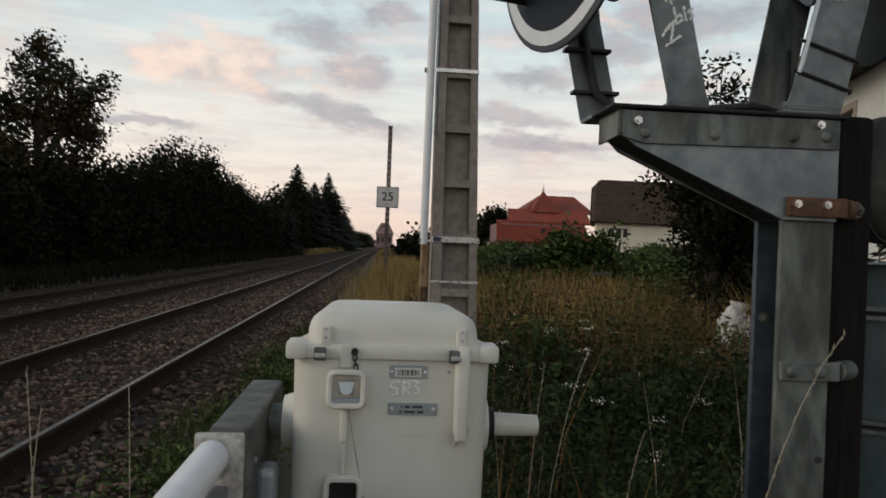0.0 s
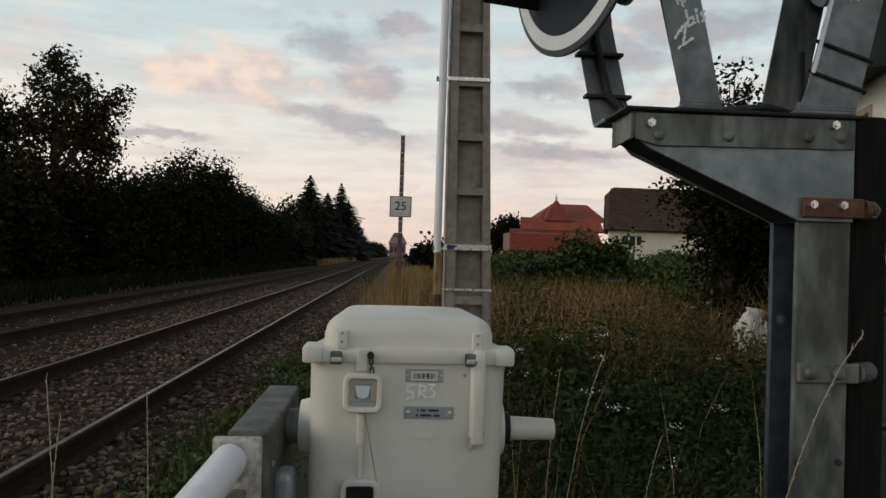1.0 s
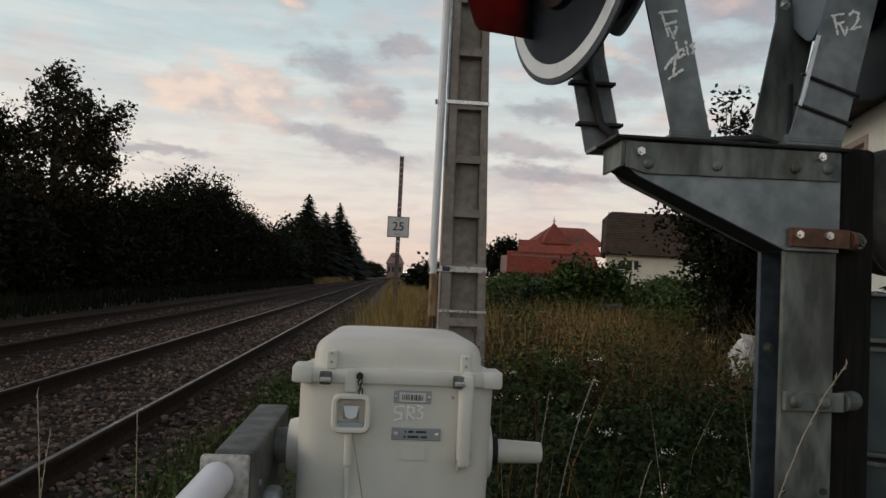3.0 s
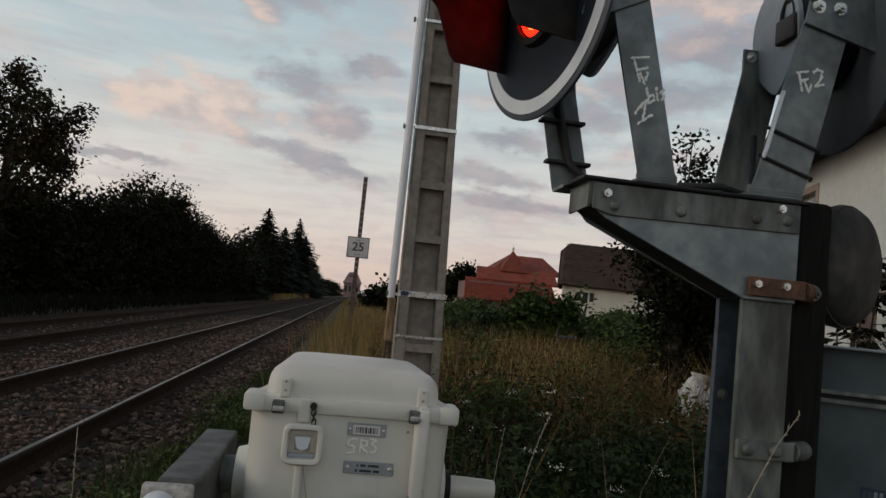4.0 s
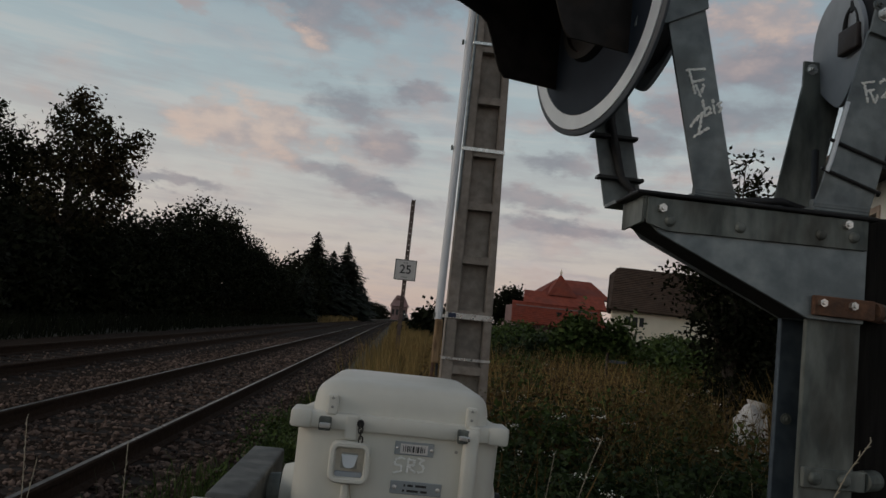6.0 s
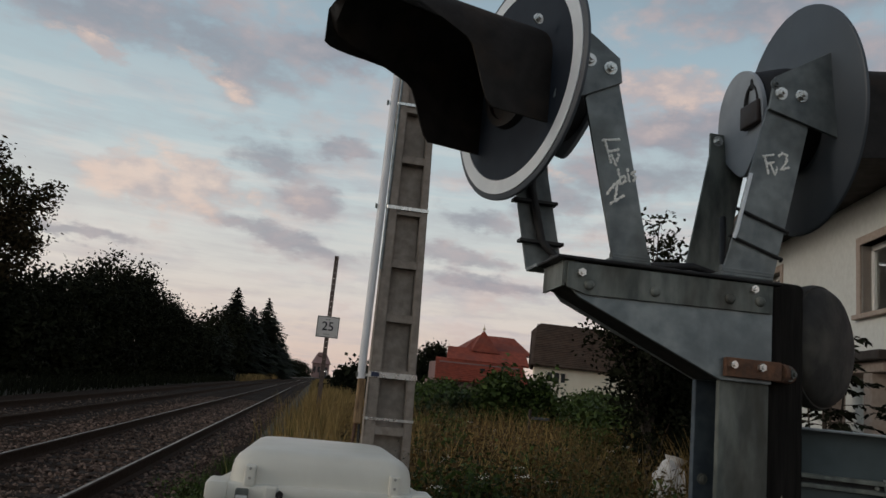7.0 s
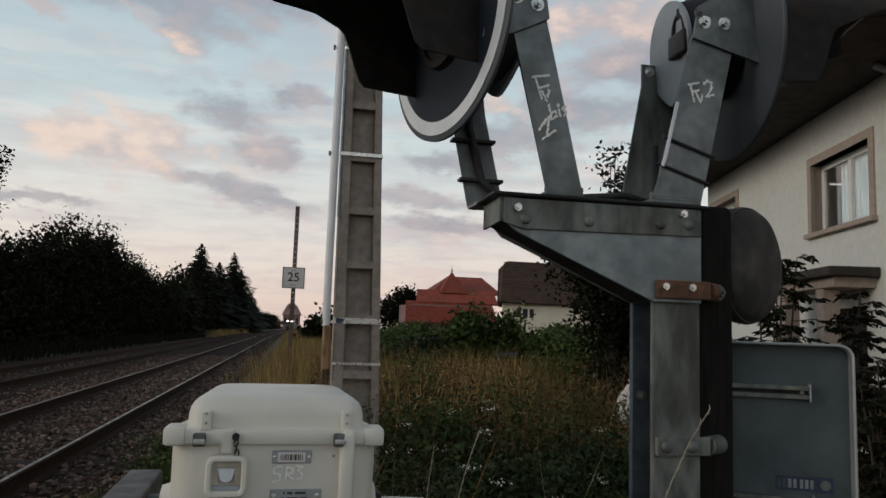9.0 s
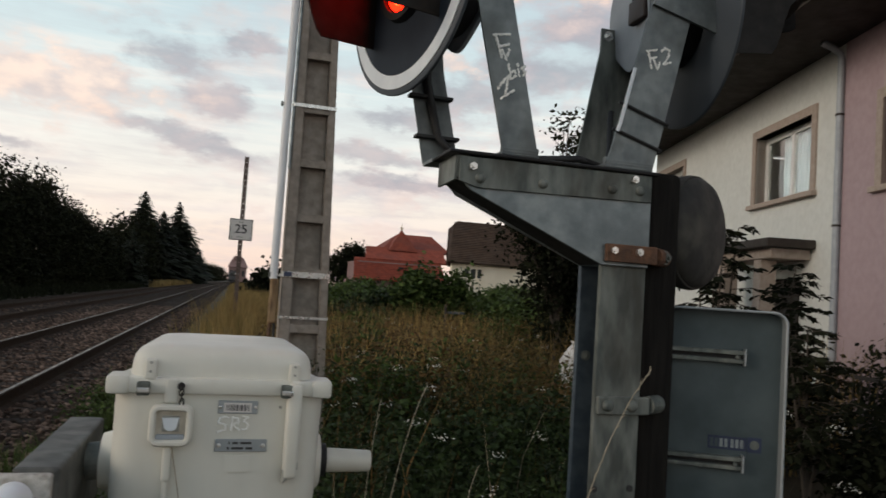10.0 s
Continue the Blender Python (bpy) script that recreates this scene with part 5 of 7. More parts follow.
def crossing_lamp(name, c, n, r, label, lit):
    n = n.normalized()
    side = Vector((0, 0, 1)).cross(n).normalized()
    t = root(name, c - n * 0.02, label, "crossing light", "flashing crossing lights")
    part("target", lathe([(-0.006, 0.0), (-0.006, r - 0.004), (-0.003, r), (0.003, r), (0.005, r - 0.003), (0.005, 0.0)], c, n, 72), DISC_BLUE, t, "blue-grey round target plate", smooth=True)
    part("target_face", lathe([(0.0052, 0.0), (0.0066, 0.0), (0.0066, r - 0.048), (0.0052, r - 0.048)], c, n, 72), NAVY, t, "dark navy target face")
    part("white_ring", lathe([(0.0056, r - 0.046), (0.0075, r - 0.046), (0.0075, r - 0.014), (0.0056, r - 0.014), (0.0056, r - 0.046)], c, n, 72), RING_WHITE, t, "dull white ring")
    part("housing", lathe([(-0.0065, 0.0), (-0.0065, 0.128), (-0.05, 0.132), (-0.12, 0.120), (-0.138, 0.108), (-0.138, 0.0)], c, n, 40), BLACK, t, "black lamp housing", smooth=True)
    up = n.cross(side).normalized()
    egg = []
    for k in range(48):
        a = 2 * math.pi * k / 48
        drop = max(0.0, -math.sin(a)) ** 6
        egg.append(c - n * 0.1385 + side * 0.122 * math.cos(a) * (1 - 0.25 * drop) + up * math.sin(a) * (0.122 + 0.022 * drop))
    part("back_cover", slab(egg, -n, 0.012, 0.002), COVER, t, "pale grey back cover with a pointed lower end")
    v = visor(c, n, HOOD, t)
    for s in (1, -1):
        part("visor_bolt", hexbolt(c + n * 0.05 + side * s * 0.152 + Vector((0, 0, 0.09)), side * s, 0.008, 0.007), ZINC, v)
    part("lens_ring", lathe([(0.006, 0.086), (0.024, 0.086), (0.024, 0.102), (0.006, 0.106), (0.006, 0.086)], c, n, 40), BLACK, t)
    if not lit:
        part("dark_lens", lathe([(0.0065, 0.0), (0.0065, 0.085), (0.014, 0.06), (0.018, 0.0)], c, n, 32), surf("unlit_red_lens", (0.05, 0.008, 0.006), (0.07, 0.01, 0.008), 0.2, 0.0, 30, 0.0), t, "unlit dark red lens", smooth=True)
    return t


def lamp_optic(c, n, parent):
    """Disc added to flash the light by turning: one face glows, the other is black."""
    base = root("flasher", c + n * 0.012, "red glowing optic of the crossing light", "signal lamp")
    q = Vector(n).to_track_quat("Z", "Y").to_matrix().to_4x4()
    ob = part("lit_face", lathe([(0.0012, 0.0), (0.0012, 0.082), (0.0018, 0.082), (0.010, 0.062), (0.017, 0.030), (0.019, 0.0)], Vector((0, 0, 0)) + ORIGIN[base.name], (0, 0, 1), 32), RED_LIGHT, base, "glowing red lens face", smooth=True)
    for x, y in ((0.012, -0.058), (-0.016, -0.062), (0.030, -0.050), (-0.004, -0.066)):
        part("light_core", lathe([(0.0, 0.0035), (0.003, 0.0025), (0.004, 0.0)], ORIGIN[base.name] + Vector((x, y, 0.0095)), (0, 0, 1), 10), LED_CORE, base, "bright point of light")
    part("dark_face", rod(ORIGIN[base.name] + Vector((0, 0, -0.004)), ORIGIN[base.name] + Vector((0, 0, 0.001)), 0.0845, seg=40), BLACK, base, "black reverse face")
    base.matrix_basis = Matrix.Translation(c + n * 0.012) @ q
    return base


def lamp_arms(g):
    y = 1.460
    # front arm and welded bracket of each lamp
    a = part("lamp_arm", slab([(0.600, y, 1.424), (0.682, y, 1.424), (0.592, y, 1.811), (0.516, y, 1.772)], (0, 1, 0), 0.008, 0.001), GALV_ARM, g, "galvanised flat-bar lamp arm with white chalk letters")
    part("foot", box(0.596, 0.686, 1.4605, 1.56, 1.4175, 1.426, 0.003), GALV_ARM, a)
    part("bracket_plate", slab([(0.512, y - 0.009, 1.765), (0.596, y - 0.009, 1.808), (0.588, y - 0.009, 1.862), (0.523, y - 0.009, 1.908), (0.470, y - 0.009, 1.93), (0.445, y - 0.009, 1.75)], (0, 1, 0), 0.008, 0.001), GALV_ARM, a)
    part("bend", rod((0.599, 1.468, 1.432), (0.683, 1.468, 1.432), 0.0085, seg=14), GALV_ARM, a, "rolled bend above the foot", smooth=True)
    for x, z in ((0.519, 1.847), (0.567, 1.836)):
        part("nut", hexbolt((x, y - 0.009, z), (0, -1, 0), 0.010, 0.011), ZINC, a, "bright nut and washer")
    chalk(CHALK_LEFT, y - 0.0008, 0.0052, a)
    a = part("lamp_arm", slab([(0.848, y, 1.426), (0.967, y, 1.426), (0.975, y, 1.46), (1.048, y, 1.784), (0.947, y, 1.816), (0.862, y, 1.47)], (0, 1, 0), 0.008, 0.001), GALV_ARM, g, "galvanised flat-bar lamp arm tied with cables and marked in chalk")
    part("foot", box(0.846, 0.968, 1.4605, 1.56, 1.4175, 1.428, 0.003), GALV_ARM, a)
    part("bracket_plate", slab([(0.944, y - 0.009, 1.806), (0.958, y - 0.009, 1.885), (1.113, y - 0.009, 1.978), (1.119, y - 0.009, 1.763)], (0, 1, 0), 0.008, 0.001), GALV_ARM, a)
    part("bend", rod((0.847, 1.468, 1.434), (0.967, 1.468, 1.434), 0.0085, seg=14), GALV_ARM, a, "rolled bend above the foot", smooth=True)
    for x, z in ((0.972, 1.846), (1.022, 1.848)):
        part("nut", hexbolt((x, y - 0.009, z), (0, -1, 0), 0.010, 0.011), ZINC, a, "bright nut and washer")
    part("nut", hexbolt((0.958, y - 0.009, 1.866), (0, -1, 0), 0.008, 0.008), GALV_ARM, a)
    chalk(CHALK_RIGHT, y - 0.0008, 0.0048, a)
    # white strip stands in for bright light along the arm's edge
    part("pale_cable", tube([(0.868, y - 0.006, 1.50), (0.875, y - 0.006, 1.52), (0.905, y - 0.006, 1.65)], 0.0045, 8), RING_WHITE, a, "white strip painted as the bright glint along the arm's edge")
    for z, dx in ((1.490, 0.0), (1.552, 0.014)):
        part("cable_tie", tube([(0.858 + dx, y - 0.003, z + 0.016), (0.862 + dx, y - 0.0035, z + 0.015), (0.984 + dx, y - 0.0035, z - 0.022), (0.989 + dx, y + 0.010, z - 0.023)], 0.0038, 6), CABLE, a, "black cable tie")
    # rear arms
    y = 1.722
    a = part("lamp_arm", slab([(0.490, y, 1.424), (0.582, y, 1.424), (0.528, y, 1.66), (0.505, y, 1.86), (0.425, y, 1.86), (0.448, y, 1.62)], (0, 1, 0), 0.008, 0.001), GALV_ARM, g, "galvanised cranked rear lamp arm with a strapped cable")
    part("foot", slab([(0.490, 1.64, 1.4175), (0.582, 1.60, 1.4175), (0.582, 1.721, 1.4175), (0.490, 1.721, 1.4175)], (0, 0, 1), 0.008), GALV_ARM, a)
    part("cable", tube([(0.468, y - 0.012, 1.86), (0.485, y - 0.014, 1.62), (0.520, y - 0.014, 1.49), (0.575, y - 0.03, 1.435), (0.66, y - 0.05, 1.428)], 0.010, 10), CABLE, a, "black lamp cable", smooth=True)
    for z, dx in ((1.49, 0.0), (1.588, -0.022)):
        part("cable_tie", box(0.464 + dx, 0.574 + dx, y - 0.020, y + 0.010, z - 0.004, z + 0.004, 0.001, 1), CABLE, a, "black cable tie")
    a = part("lamp_arm", slab([(0.890, y, 1.424), (0.990, y, 1.424), (1.055, y, 1.76), (1.055, y, 1.84), (0.955, y, 1.84), (0.955, y, 1.78)], (0, 1, 0), 0.008, 0.001), GALV_OLD, g, "dull galvanised rear lamp arm")
    part("foot", box(0.890, 0.990, 1.60, 1.7215, 1.4175, 1.426), GALV_OLD, a)
    part("bolt", hexbolt((0.975, y, 1.82), (0, -1, 0), 0.009, 0.009), ZINC, a)
    # cables over the top plate
    for pts, r in (([(0.50, 1.56, 1.424), (0.58, 1.59, 1.432), (0.68, 1.58, 1.43), (0.78, 1.59, 1.434), (0.87, 1.60, 1.432)], 0.009),
                   ([(0.70, 1.52, 1.428), (0.80, 1.50, 1.436), (0.87, 1.53, 1.43), (0.93, 1.60, 1.44), (0.96, 1.66, 1.60)], 0.008),
                   ([(0.66, 1.62, 1.43), (0.76, 1.65, 1.45), (0.86, 1.66, 1.445), (0.95, 1.68, 1.43)], 0.010)):
        solo("lamp_cable", tube(pts, r, 10), CABLE, pts[0], "black rubber cable lying on the bracket", "cable", "cables on the bracket", smooth=True)
    # padlock on the right-hand lamp's cover
    n = RIGHT_N.normalized()
    k = RIGHT_C - n * 0.157 + Vector((0, -0.075, -0.005))
    p = root("padlock", k, "dark brown padlock hanging on the lamp's pale cover", "padlock")
    part("case", box(k.x - 0.014, k.x + 0.004, k.y - 0.038, k.y + 0.038, k.z - 0.036, k.z + 0.022, 0.004), BRASS, p)
    part("shackle", tube([k + Vector((-0.005, 0.026 * math.cos(a), 0.022 + 0.046 * math.sin(a))) for a in [math.pi * q / 10 for q in range(11)]], 0.0055, 8), BLACK, p)
    part("hasp", box(k.x - 0.010, k.x + 0.010, k.y - 0.012, k.y + 0.004, k.z + 0.055, k.z + 0.085, 0.003), BLACK, p)


barrier_machine()
BRACKET = signal_post()
sign_panel()
lamp_arms(BRACKET)
crossing_lamp("crossing_light", LEFT_C, LEFT_N, LEFT_R, "black-hooded red crossing light with white-ringed target", True)
crossing_lamp("crossing_light", RIGHT_C, RIGHT_N, RIGHT_R, "crossing light turned away, grey target back and padlocked cover", False)
FLASHER = lamp_optic(LEFT_C, LEFT_N, None)


# ---- line-side poles ----
def concrete_pole():
    y0, depth = 5.2, 0.24
    t = root("concrete_pole", (0.59, 5.32, GROUND), "brown-grey concrete line pole with rows of sunk panels", "utility pole")

    def edge(z):
        return 0.427 + 0.004 * (0.87 - z) , 0.751 - 0.031 * (z - 0.87)

    zs = []
    z = GROUND
    top = 7.2

    def hexa(name, xa0, xb0, xa1, xb1, ya, yb, za, zb):
        bm = bmesh.new()
        v = [bm.verts.new(p) for p in ((xa0, ya, za), (xb0, ya, za), (xb0, yb, za), (xa0, yb, za), (xa1, ya, zb), (xb1, ya, zb), (xb1, yb, zb), (xa1, yb, zb))]
        for idx in ((0, 3, 2, 1), (4, 5, 6, 7), (0, 1, 5, 4), (1, 2, 6, 5), (2, 3, 7, 6), (3, 0, 4, 7)):
            bm.faces.new([v[i] for i in idx])
        bmesh.ops.bevel(bm, geom=[e for e in bm.edges if e.calc_length() > 3], offset=0.008, segments=2, affect="EDGES")
        part(name, bm, CONCRETE, t)

    (a0, b0), (a1, b1) = edge(GROUND), edge(top)
    w0, w1 = (b0 - a0), (b1 - a1)
    hexa("flange", a0, a0 + w0 * 0.235, a1, a1 + w1 * 0.22, y0, y0 + depth, GROUND, top)
    hexa("flange", b0 - w0 * 0.175, b0, b1 - w1 * 0.19, b1, y0, y0 + depth, GROUND, top)
    hexa("web", a0 + w0 * 0.235, b0 - w0 * 0.175, a1 + w1 * 0.22, b1 - w1 * 0.19, y0 + 0.075, y0 + depth - 0.075, GROUND, top)
    z = 0.388
    while z < top - 0.1:
        a, b = edge(z)
        w = b - a
        rib = slab([(a + w * 0.23, y0 + 0.006, z), (b - w * 0.18, y0 + 0.006, z), (b - w * 0.18, y0 + 0.006, z + 0.055), (a + w * 0.23, y0 + 0.006, z + 0.055)], (0, 1, 0), 0.2)
        part("cross_rib", rib, CONCRETE, t)
        z += 0.384
    for z, h in ((0.865, 0.018), (1.150, 0.040), (2.340, 0.026), (3.12, 0.022), (3.85, 0.022)):
        a, b = edge(z)
        s = part("strap", box(a - 0.012, b + 0.004, y0 - 0.008, y0 - 0.003, z, z + h, 0.001, 1), ZINC, t, "bright steel strap")
        part("strap_side", box(b + 0.0005, b + 0.004, y0 - 0.003, y0 + depth, z, z + h), ZINC, s)
        if h > 0.02:
            part("strap_clip", box(a - 0.080, a - 0.013, y0 + 0.01, y0 + 0.016, z, z + 0.02), ZINC, s)
            part("strap_lug", rod((a - 0.088, y0 + 0.013, z - 0.008), (a - 0.088, y0 + 0.013, z + 0.026), 0.008, seg=10), GALV_OLD, s)
    a, b = edge(1.15)
    part("strap_tag", box(a + 0.005, a + 0.06, y0 - 0.012, y0 - 0.0085, 1.155, 1.186), BLUE_LABEL, t, "blue tag on the strap")
    c = root("cable_conduit", (0.385, 5.22, GROUND), "white plastic conduit running up the concrete pole", "conduit")
    part("pipe", rod((0.366, 5.225, 1.13), (0.392, 5.225, 7.0), 0.0275, 0.0275, 18), PVC, c, smooth=True)
    part("thin_pipe", rod((0.414, 5.205, 1.9), (0.418, 5.205, 7.0), 0.010, 0.010, 12), GALV, c, "thin grey cable pipe", smooth=True)
    part("guard", box(0.348, 0.402, 5.19, 5.26, 0.83, 1.135, 0.012), surf("rotting_wood_guard", (0.20, 0.125, 0.065), (0.33, 0.22, 0.12), 0.9, 0.0, 14, 0.4, (0.10, 0.06, 0.035), 12, 0.8, stretch=(3, 3, 0.6)), c, "rotting wooden foot guard")
    part("foot_cables", tube([(0.365, 5.22, 0.84), (0.36, 5.22, 0.72), (0.33, 5.2, 0.60), (0.34, 5.22, GROUND)], 0.012, 8), RUST, c)
    part("foot_cable", tube([(0.39, 5.22, 0.84), (0.395, 5.21, 0.70), (0.41, 5.2, 0.5), (0.40, 5.22, GROUND)], 0.010, 8), CABLE, c)


def speed_sign():
    t = root("speed_sign", (0.275, 15.06, GROUND), "square white railway speed board on a perforated mast", "railway sign")
    bm = bmesh.new()
    for x in (0.235, 0.295):
        box(x, x + 0.022, 15.02, 15.06, GROUND, 3.52, bm=bm)
    mast = part("mast", bm, MAST, t, "brown perforated steel mast")
    z = 0.3
    while z < 3.5:
        part("mast_bar", box(0.2575, 0.2945, 15.024, 15.05, z, z + 0.105), MAST, mast)
        z += 0.115
    b = part("board", box(0.048, 0.488, 14.985, 15.003, 1.868, 2.288, 0.006), SIGN_WHITE, t, "square white enamel board")
    for a, c, d, e in ((0.055, 0.481, 1.874, 1.886), (0.055, 0.481, 2.270, 2.282), (0.055, 0.067, 1.886, 2.270), (0.469, 0.481, 1.886, 2.270)):
        part("border", box(a, c, 14.9805, 14.9845, d, e), SIGN_BLACK, b, "black border line")
    lettering("digits", "25", 0.245, Matrix.Translation((0.268, 14.980, 2.083)) @ pose(0, 0, 0, 90, 0, 0), SIGN_BLACK, b, "black digits", 0.003, 0.002)
    for x0, x1, z in ((0.215, 0.245, 2.222), (0.265, 0.300, 2.222), (0.20, 0.225, 1.932), (0.24, 0.268, 1.932), (0.283, 0.310, 1.932), (0.09, 0.105, 1.915), (0.43, 0.445, 1.915)):
        part("small_mark", box(x0, x1, 14.981, 14.9845, z - 0.012, z + 0.012), BOX_SHADE, b)
    for z in (1.95, 2.2):
        part("fixing", box(0.22, 0.33, 15.0035, 15.02, z, z + 0.03), GALV_OLD, t)


concrete_pole()
speed_sign()


# ---- vegetation ----
def left_trees():
    rng = np.random.default_rng(21)
    g = "trees along the line"
    # tall open tree
    leafy_tree("tall_tree", (-13.6, 31.5, GROUND), "tall broadleaf tree with an open rusty-green crown", 
               [(0.2, 0, 5.0, 2.2, 1.8, 1.8, 200), (0.5, 0, 7.0, 1.5, 1.3, 1.2, 110), (-0.2, 0, 8.2, 0.8, 0.8, 0.9, 40), (0.1, 0, 9.0, 0.42, 0.4, 0.5, 16),
                (1.7, 0, 5.8, 0.9, 0.8, 0.9, 40), (-1.7, 0, 6.4, 1.0, 0.9, 0.8, 40), (2.1, 0, 7.1, 0.6, 0.6, 0.5, 18), (2.5, 0, 7.7, 0.3, 0.3, 0.3, 6), (0.9, 0, 8.0, 0.4, 0.4, 0.4, 9)],
               0.20, LEAF_TALL, 0.20, rng, 25, 0.24, group=g, top=8.0)
    leafy_tree("tall_tree", (-17.2, 31.0, GROUND), "broad tree with thin outer twigs and dark foliage",
               [(0, 0, 4.0, 2.6, 2.2, 2.6, 260), (0.8, 0, 6.2, 1.6, 1.4, 1.3, 100), (-0.8, 0, 6.8, 1.6, 1.4, 1.2, 90), (0.2, 0, 8.0, 0.6, 0.6, 0.6, 18), (-1.8, 0, 8.2, 0.5, 0.5, 0.8, 14)],
               0.20, LEAF_DARK, 0.22, rng, 26, 0.28, group=g, top=7.5)
    # dense hedge trees that step down along the line
    rows = ((-13.2, 22, 3.4, 2.2), (-14.0, 27, 4.2, 2.6), (-13.5, 33, 4.5, 2.8), (-13.4, 38.5, 5.2, 2.8), (-13.0, 44, 6.3, 2.7), (-12.9, 49, 7.9, 2.6), (-13.0, 54, 8.1, 2.7),
            (-12.9, 60, 7.7, 2.8), (-12.7, 66, 7.3, 2.7), (-12.6, 72, 6.7, 2.7), (-12.4, 80, 5.9, 2.8), (-18.0, 24, 4.4, 3.0), (-18.0, 36, 6.0, 3.2))
    for x, y, h, r in rows:
        blobs = [(0, 0, h * 0.40, r, r, h * 0.42, 230), (0.5 * rng.normal(), 0, h * 0.72, r * 0.62, r * 0.7, h * 0.24, 90),
                 (r * 0.5, 0.5 * rng.normal(), h * 0.50, r * 0.5, r * 0.5, h * 0.25, 60), (0, 0, h * 0.15, r * 0.95, r, h * 0.18, 90)]
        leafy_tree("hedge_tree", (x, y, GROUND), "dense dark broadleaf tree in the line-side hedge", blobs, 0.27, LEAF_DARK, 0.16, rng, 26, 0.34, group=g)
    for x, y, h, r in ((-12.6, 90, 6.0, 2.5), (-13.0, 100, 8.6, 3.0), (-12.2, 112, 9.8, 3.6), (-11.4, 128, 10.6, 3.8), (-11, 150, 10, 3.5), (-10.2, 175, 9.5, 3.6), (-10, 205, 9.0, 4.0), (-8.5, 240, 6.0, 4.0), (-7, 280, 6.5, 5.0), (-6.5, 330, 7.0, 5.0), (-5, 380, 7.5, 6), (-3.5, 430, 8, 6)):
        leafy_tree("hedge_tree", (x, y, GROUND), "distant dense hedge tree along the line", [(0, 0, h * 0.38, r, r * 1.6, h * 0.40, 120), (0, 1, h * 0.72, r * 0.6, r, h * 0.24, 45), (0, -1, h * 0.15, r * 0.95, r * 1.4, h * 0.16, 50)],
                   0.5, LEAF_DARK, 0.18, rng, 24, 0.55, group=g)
    fir_tree("fir_tree", (-9.6, 84.5, GROUND), 6.2, 2.2, rng, "slender dark fir beside the hedge", 0.55, 30, 16)
    fir_tree("fir_tree", (-12.2, 118, GROUND), 13.4, 6.2, rng, "tall dark pointed fir", 1.6, 40, 34)
    fir_tree("fir_tree", (-9.9, 124, GROUND), 11.2, 5.4, rng, "dark pointed fir beside a taller one", 1.6, 36, 32)
    fir_tree("fir_tree", (-9.2, 148, GROUND), 15.0, 6.6, rng, "tall dark pointed fir", 1.8, 40, 34)
    fir_tree("fir_tree", (-8.6, 165, GROUND), 13.0, 6.0, rng, "dark pointed fir beside a taller one", 1.8, 36, 32)
    fir_tree("fir_tree", (-7.6, 190, GROUND), 10.0, 5.0, rng, "smaller dark fir at the end of the row", 1.8, 30, 28)


